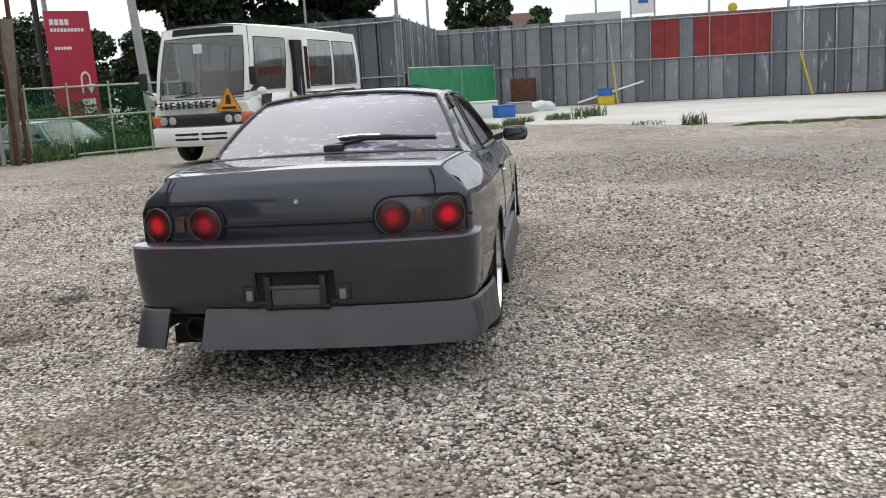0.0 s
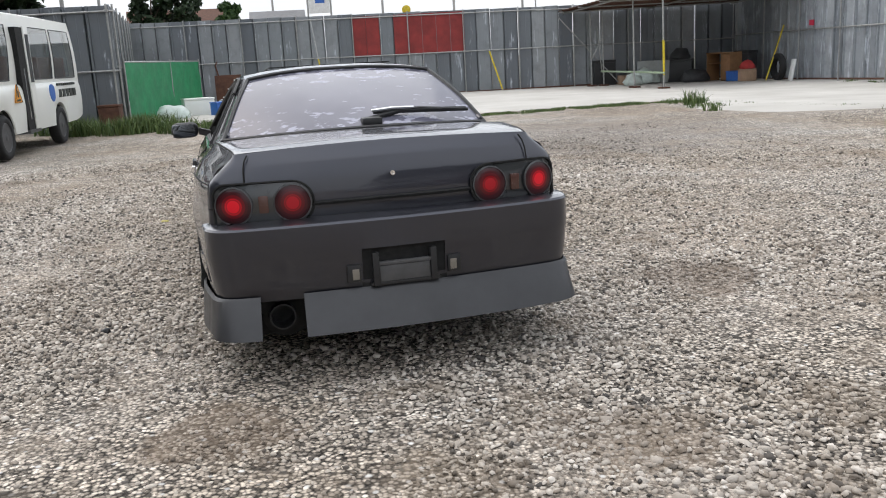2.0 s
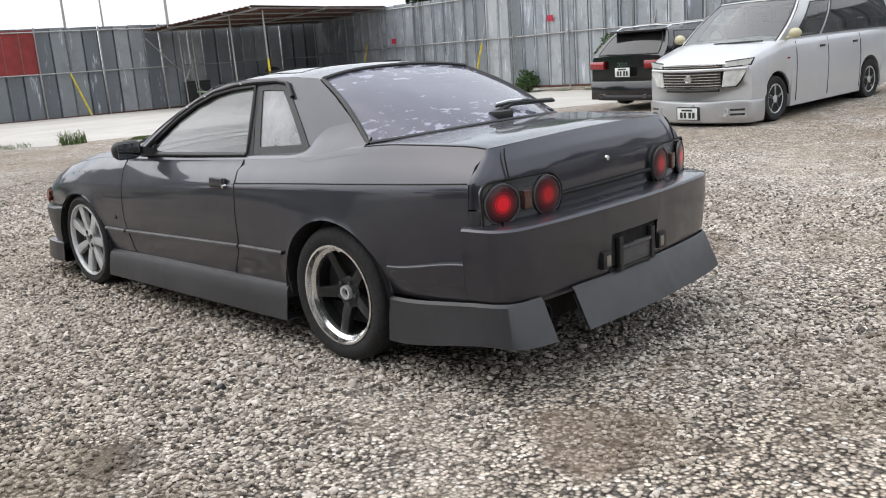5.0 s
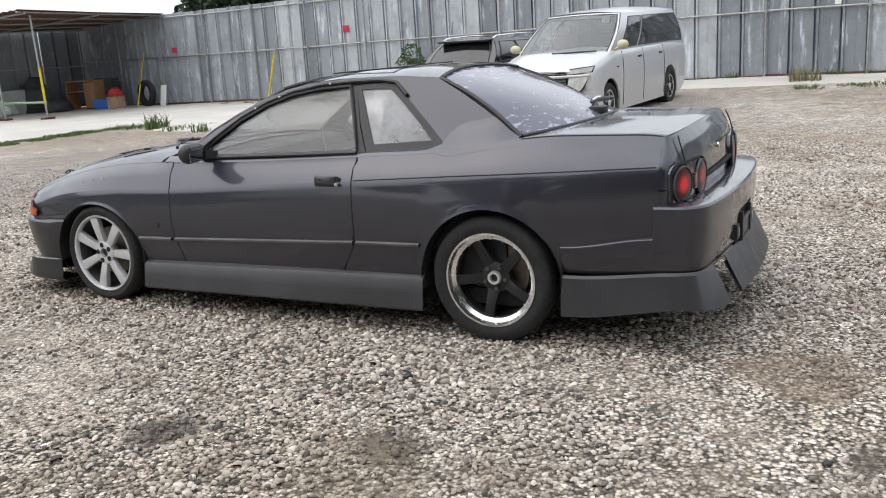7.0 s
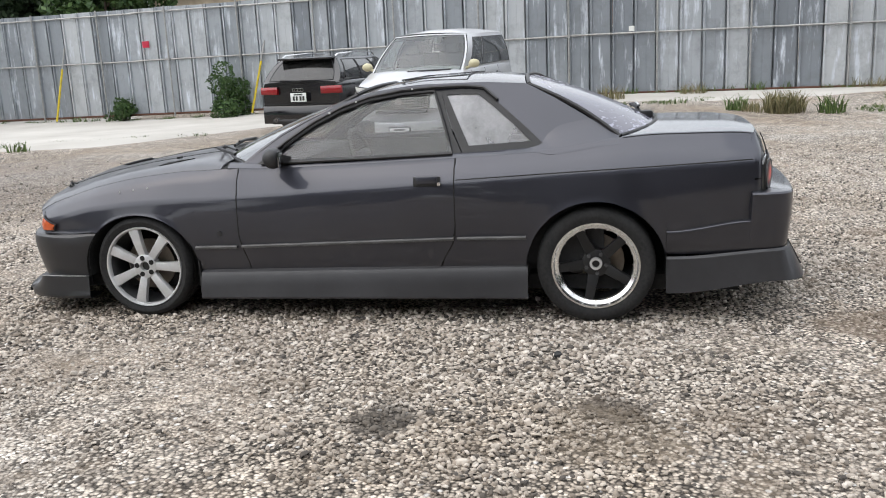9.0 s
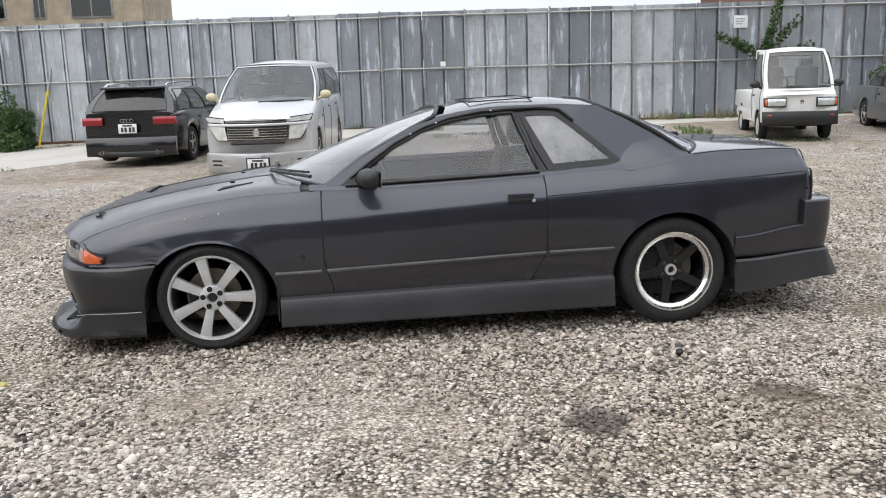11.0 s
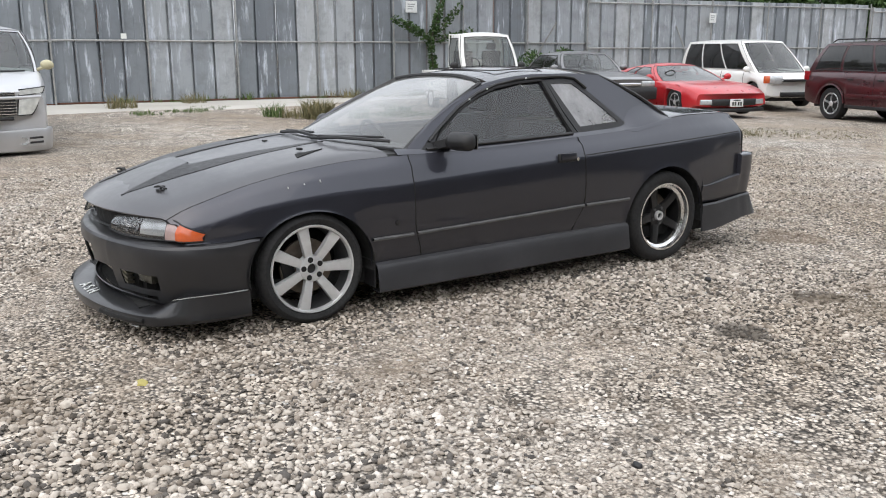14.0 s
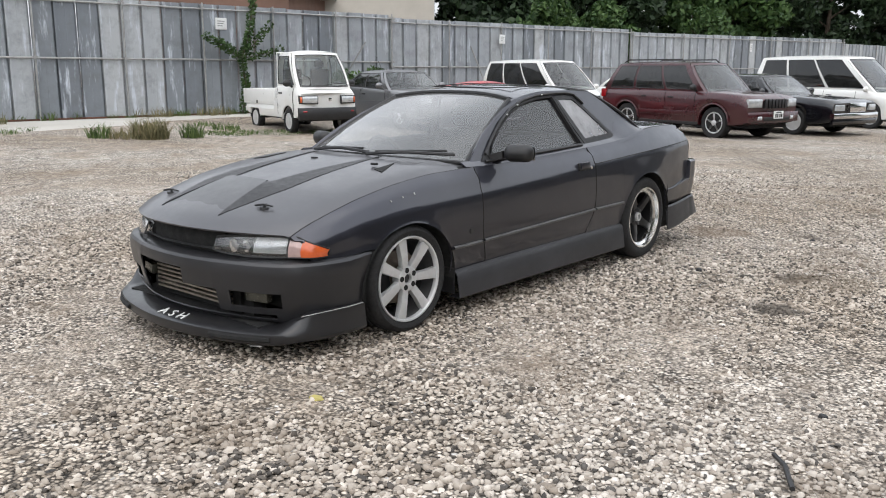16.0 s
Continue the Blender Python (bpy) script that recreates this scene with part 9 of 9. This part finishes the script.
def climber():
    """A climbing plant up the fence, with side shoots."""
    rng = np.random.default_rng(301)
    r = thing("climbing_plant", "leafy climbing plant growing up the steel fence", "plant", at=pose(15.85, -9.75, 0.2))
    stem = [Vector((0, 0, 0)), Vector((-0.05, -0.1, 0.8)), Vector((-0.05, 0.0, 1.5)), Vector((-0.05, -0.25, 2.1)), Vector((-0.02, -0.45, 2.9)), Vector((0.0, -0.5, 3.6))]
    bm = bmesh.new()
    for i in range(5):
        tube(bm, stem[i], stem[i + 1], 0.03 - 0.004 * i, 6, 0.026 - 0.004 * i)
    part("stem", bm, BARK, r)
    cs = [p.lerp(q, s) for p, q in zip(stem, stem[1:]) for s in np.linspace(0, 1, 7)]
    for tip in (Vector((-0.1, 1.1, 2.05)), Vector((-0.1, -1.25, 1.75)), Vector((-0.1, 0.75, 1.95)), Vector((-0.12, -0.9, 2.4))):
        base = stem[2]
        part("shoot", tube(bmesh.new(), base, tip, 0.014, 5, 0.005), BARK, r)
        cs += [base.lerp(tip, s) for s in np.linspace(0.25, 1, 6)]
    v, f = leaves(np.array([list(c) for c in cs]), np.full(len(cs), 0.12), 1700, 0.055, rng, 1.0)
    ob = new("leaf_mass", sheet_mesh("leaf_mass", v, f, LEAF_M))
    ob.parent = r
    return r


climber()


def grass(name, label, spots, m, seed, blade=0.18, width=0.006):
    """Tufts of blades in one mesh: spots of (x, y, radius, count, height)."""
    rng = np.random.default_rng(seed)
    V, F, k = [], [], 0
    for x, y, rad, count, h in spots:
        a, d = rng.uniform(0, 2 * math.pi, count), rad * np.sqrt(rng.uniform(0, 1, count))
        px, py = x + d * np.cos(a), y + d * np.sin(a)
        pz = np.array([height(u, w) for u, w in zip(px, py)])
        ln = rng.normal(0, 0.35, (count, 2)) * h
        hh = h * rng.uniform(0.45, 1.15, count)
        yaw = rng.uniform(0, math.pi, count)
        wx, wy = np.cos(yaw) * width * (1 + h), np.sin(yaw) * width * (1 + h)
        b = np.stack([px, py, pz - 0.01], 1)
        mid = b + np.stack([ln[:, 0] * 0.3, ln[:, 1] * 0.3, hh * 0.6], 1)
        tip = b + np.stack([ln[:, 0], ln[:, 1], hh], 1)
        off = np.stack([wx, wy, np.zeros(count)], 1)
        v = np.stack([b - off, b + off, mid + off * 0.8, mid - off * 0.8, tip], 1).reshape(-1, 3)
        i = k + np.arange(count)[:, None] * 5
        f = np.concatenate([i + np.array([0, 1, 2]), i + np.array([0, 2, 3]), i + np.array([3, 2, 4])], 1).reshape(-1, 3)
        V.append(v)
        F.append(f)
        k += len(v)
    return tagged(new(name, sheet_mesh(name, np.concatenate(V), np.concatenate(F), m)), label, "grass", kind="stuff")


rg = random.Random(5)
line = lambda a, b, n, rad, c, h: [(a[0] + (b[0] - a[0]) * i / (n - 1) + rg.uniform(-rad, rad), a[1] + (b[1] - a[1]) * i / (n - 1) + rg.uniform(-rad, rad), rad * rg.uniform(0.7, 1.4), c, h * rg.uniform(0.6, 1.3)) for i in range(n)]
grass("grass", "green weeds along the fence end behind the minibus", line((-4.2, 16.6), (-1.0, 14.8), 12, 0.5, 260, 0.34) + line((-1.0, 15.2), (1.4, 18.0), 8, 0.4, 160, 0.2), GRASS, 401, width=0.009)
grass("grass", "tall grass under the pipe fence", line((-12.5, 11.2), (-9.2, 15.2), 16, 0.6, 260, 0.40) + line((-16, 12), (-10, 19), 16, 1.6, 420, 0.7), GRASS, 402, width=0.012)
grass("grass", "weeds at the edge of the concrete", [(2.3, 18.9, 0.5, 220, 0.35), (1.7, 17.6, 0.6, 180, 0.14), (4.3, 13.6, 0.3, 120, 0.28), (3.4, 14.4, 0.4, 90, 0.10), (9.7, 11.4, 0.25, 90, 0.36), (9.4, 10.4, 0.5, 150, 0.12), (10.0, 12.4, 0.6, 200, 0.12), (8.9, 9.4, 0.2, 40, 0.2)], GRASS, 403, width=0.009)
grass("grass", "low green growth along the concrete edge", line((5.2, 12.75), (10.2, 12.95), 22, 0.28, 240, 0.05) + line((10.2, 12.9), (11.0, 7.2), 14, 0.3, 30, 0.06), GRASS, 404, width=0.010)
grass("grass", "dry straw-coloured weed clump by the gravel edge", [(11.6, -4.45, 0.35, 380, 0.40), (11.9, -4.1, 0.35, 120, 0.22), (15.0, -1.3, 0.35, 120, 0.35), (15.9, -3.2, 0.3, 80, 0.3), (16.1, -7.2, 0.5, 160, 0.3), (15.9, -8.8, 0.5, 160, 0.3)], STRAW, 405, width=0.008)
grass("grass", "green weeds by the gravel edge", [(12.2, -3.7, 0.2, 90, 0.30), (11.3, -5.2, 0.22, 110, 0.34), (11.6, -6.3, 0.6, 420, 0.07), (11.2, -7.2, 0.6, 300, 0.06), (10.6, -8.2, 0.5, 160, 0.06), (12.4, -6.8, 0.35, 110, 0.14), (13.4, -7.0, 0.35, 70, 0.12)] + line((13.6, -1.2), (14.6, -3.4), 7, 0.3, 60, 0.08), GRASS, 406, width=0.009)
grass("grass", "thin yellowish grass between the parked cars and the gravel", line((6.6, -8.8), (5.0, -10.0), 9, 0.8, 260, 0.035) + line((9.0, -8.3), (7.0, -9.0), 7, 0.7, 160, 0.035), STRAW, 407, width=0.010)
grass("grass", "low weeds at the foot of the steel fence", line((18.6, 17), (17.1, 0.5), 26, 0.2, 40, 0.16) + line((16.9, -1), (15.7, -13), 20, 0.2, 60, 0.2), GRASS, 408, width=0.009)


# ---- buildings beyond the fence ----
def far_building(x, y, rz, w, d, h, roof, wallm, roofm, label, rows=1, cols=3):
    r = thing("building", label, "building", "buildings beyond the fence", at=pose(x, y, 0, 0, 0, rz))
    part("wall", boxm(-w / 2, w / 2, -d / 2, d / 2, 0, h), wallm, r)
    part("roof", prism([(-w / 2 - 0.4, -d / 2 - 0.5, h), (w / 2 + 0.4, -d / 2 - 0.5, h), (w / 2 + 0.4, 0, h + roof), (-w / 2 - 0.4, 0, h + roof)], 0.15, (0, 0, 1)), roofm, r)
    part("roof", prism([(-w / 2 - 0.4, d / 2 + 0.5, h), (w / 2 + 0.4, d / 2 + 0.5, h), (w / 2 + 0.4, 0, h + roof), (-w / 2 - 0.4, 0, h + roof)], 0.15, (0, 0, 1)), roofm, r)
    for j in range(rows):
        for i in range(cols):
            cx, cz = -w / 2 + w * (i + 0.5) / cols, h - 1.5 - 2.7 * j
            wd = part("window", boxm(cx - 0.75, cx + 0.75, -d / 2 - 0.03, -d / 2 + 0.02, cz - 0.55, cz + 0.55), PLATE, r)
            part("pane", boxm(cx - 0.68, cx + 0.68, -d / 2 - 0.04, -d / 2 - 0.028, cz - 0.48, cz + 0.48), GLASS_B, wd)
    return r


WALLB = plain("beige_render", (0.46, 0.43, 0.38), 0.8, 0.0, 0.12, 0.6)
WALLR = plain("red_brown_wall", (0.17, 0.10, 0.075), 0.8, 0.0, 0.15, 0.6)
ROOFG = plain("grey_roof", (0.12, 0.12, 0.125), 0.6, 0.0, 0.2, 1.0)
far_building(27.5, -25.2, -47, 9.0, 7.0, 5.6, 1.6, WALLB, ROOFG, "beige two-storey house beyond the steel fence", 1, 4)
far_building(27.5, -18.0, -58, 6.5, 7.0, 4.3, 1.4, WALLR, ROOFG, "red-brown house beyond the steel fence", 1, 3)
far_building(33.0, 0.0, -85, 11.0, 7.0, 3.1, 0.7, WALLR, ROOFG, "low brown house beyond the steel fence", 1, 4)
far_building(-1.5, 48.0, 3, 5.0, 6.0, 3.2, 1.4, WALLB, RUST, "small house with a rusty roof beyond the back fence", 1, 2)
far_building(4.0, 47.5, -5, 2.4, 4.0, 3.3, 1.0, WALLB, ROOFG, "house with a dark hipped roof beyond the back fence", 1, 3)
far_building(-17.0, 41.5, 20, 7.0, 6.0, 3.0, 0.8, WALLB, ROOFG, "low pale shed beyond the netting fence", 1, 3)
# ---- loose stones and small litter on the gravel ----
def loose_stones():
    rng = np.random.default_rng(77)
    n = 325000
    x, y = rng.uniform(-8.0, 7.0, n), rng.uniform(-7.5, 8.0, n)
    # thickest round the coupe, thinning outwards over the yard
    dx, dy = np.maximum(np.abs(x) - 0.75, 0), np.maximum(np.abs(y) - 2.0, 0)
    d = np.hypot(dx, dy)
    dense = np.interp(d, (0.0, 2.7, 4.2, 6.5), (1.0, 1.0, 0.42, 0.10)) * np.where((x > 1.0) & (y > -1.0), 0.45, 1.0) * np.where((np.abs(x) < 0.6) & (np.abs(y) < 1.8), 0.15, 1.0)
    worn = np.array([noise.noise(Vector((a * 0.55, b * 0.55, 0.0))) + 0.45 * noise.noise(Vector((a * 1.9, b * 1.9, 4.0))) for a, b in zip(x, y)])
    keep = rng.uniform(0, 1, n) < dense * np.clip(1.0 - 2.3 * (worn - 0.0), 0.12, 1.0)
    x, y, worn = x[keep], y[keep], worn[keep]
    n = len(x)
    size = (0.0075 + 0.0115 * rng.beta(1.4, 3.4, n)) * np.clip(1.0 - 0.35 * worn, 0.75, 1.2) * np.interp(y, (-3.0, 1.0, 3.0), (0.86, 0.90, 1.12))
    big = rng.uniform(0, 1, n) < 0.025
    size[big] *= 1.55
    # a rounded stone: two rings and a cap
    ring = np.arange(5) * 2 * math.pi / 5
    base = np.concatenate([np.stack([np.cos(ring), np.sin(ring), np.full(5, -0.25)], 1), np.stack([0.88 * np.cos(ring + 0.63), 0.88 * np.sin(ring + 0.63), np.full(5, 0.52)], 1), [[0.0, 0.0, 0.98]]])
    tri = np.array([t for i in range(5) for t in ((i, (i + 1) % 5, 5 + i), ((i + 1) % 5, 5 + (i + 1) % 5, 5 + i), (5 + i, 5 + (i + 1) % 5, 10))])
    v = base[None] * rng.uniform(0.68, 1.22, (n, 11, 1)) + rng.normal(0, 0.07, (n, 11, 3))
    v *= np.stack([rng.uniform(0.85, 1.45, n), rng.uniform(0.75, 1.1, n), rng.uniform(0.6, 1.0, n)], 1)[:, None, :]
    a, t = rng.uniform(0, 2 * math.pi, n), rng.normal(0, 0.35, n)
    ca, sa, ct, st = np.cos(a)[:, None], np.sin(a)[:, None], np.cos(t)[:, None], np.sin(t)[:, None]
    vx, vy, vz = v[..., 0], v[..., 1] * ct - v[..., 2] * st, v[..., 1] * st + v[..., 2] * ct
    vx, vy = vx * ca - vy * sa, vx * sa + vy * ca
    v = np.stack([vx, vy, vz], -1) * size[:, None, None]
    g = np.array([height(p, q) + 0.012 * noise.noise(Vector((p * 0.5, q * 0.5, 0))) for p, q in zip(x, y)])
    v += np.stack([x, y, g + size * 0.05 + rng.uniform(0, 0.010, n) * np.clip(1 - 2 * worn, 0, 1)], 1)[:, None, :]
    f = (np.arange(n)[:, None, None] * 11 + tri[None]).reshape(-1, 3)
    me = bpy.data.meshes.new("loose_gravel")
    me.vertices.add(n * 11)
    me.vertices.foreach_set("co", v.reshape(-1).astype(np.float32))
    me.loops.add(len(f) * 3)
    me.loops.foreach_set("vertex_index", f.reshape(-1).astype(np.int32))
    me.polygons.add(len(f))
    me.polygons.foreach_set("loop_start", np.arange(0, len(f) * 3, 3, dtype=np.int32))
    me.update(calc_edges=True)
    me.polygons.foreach_set("use_smooth", np.ones(len(f), dtype=bool))
    me.materials.append(STONE)
    return tagged(new("loose_gravel", me), "loose crushed grey and white stones on the yard", "gravel", kind="stuff")


loose_stones()


DULLYEL = plain("faded_yellow", (0.42, 0.36, 0.12), 0.8)


def litter(name, label, pts, r, m):
    bm = bmesh.new()
    polytube(bm, pts, r, 6)
    return solid(name, bm, m, label, "litter")


heap("plastic_scrap", "small crumpled black plastic scrap on the gravel", "litter", pose(-1.376, -1.14, 0.010), 0.026, 0.020, BLACK, 3.0)
litter("stick", "dark broken stick lying on the gravel", [(-3.10, 1.83, 0.03), (-3.02, 1.68, 0.035), (-2.95, 1.60, 0.03)], 0.010, BLACK)
heap("yellow_scrap", "small flattened yellow scrap on the gravel", "litter", pose(-1.2, 2.31, 0.006), 0.035, 0.014, DULLYEL, 5.0)
for i, (x, y) in enumerate(((-2.62, 2.60), (-2.95, 1.05), (-1.60, -2.85), (2.8, -2.6), (-2.3, 4.1))):
    heap("plastic_scrap", "tiny dark scrap between the stones", "litter", pose(x, y, 0.010), 0.02, 0.014, BLACK, 40.0 + i)
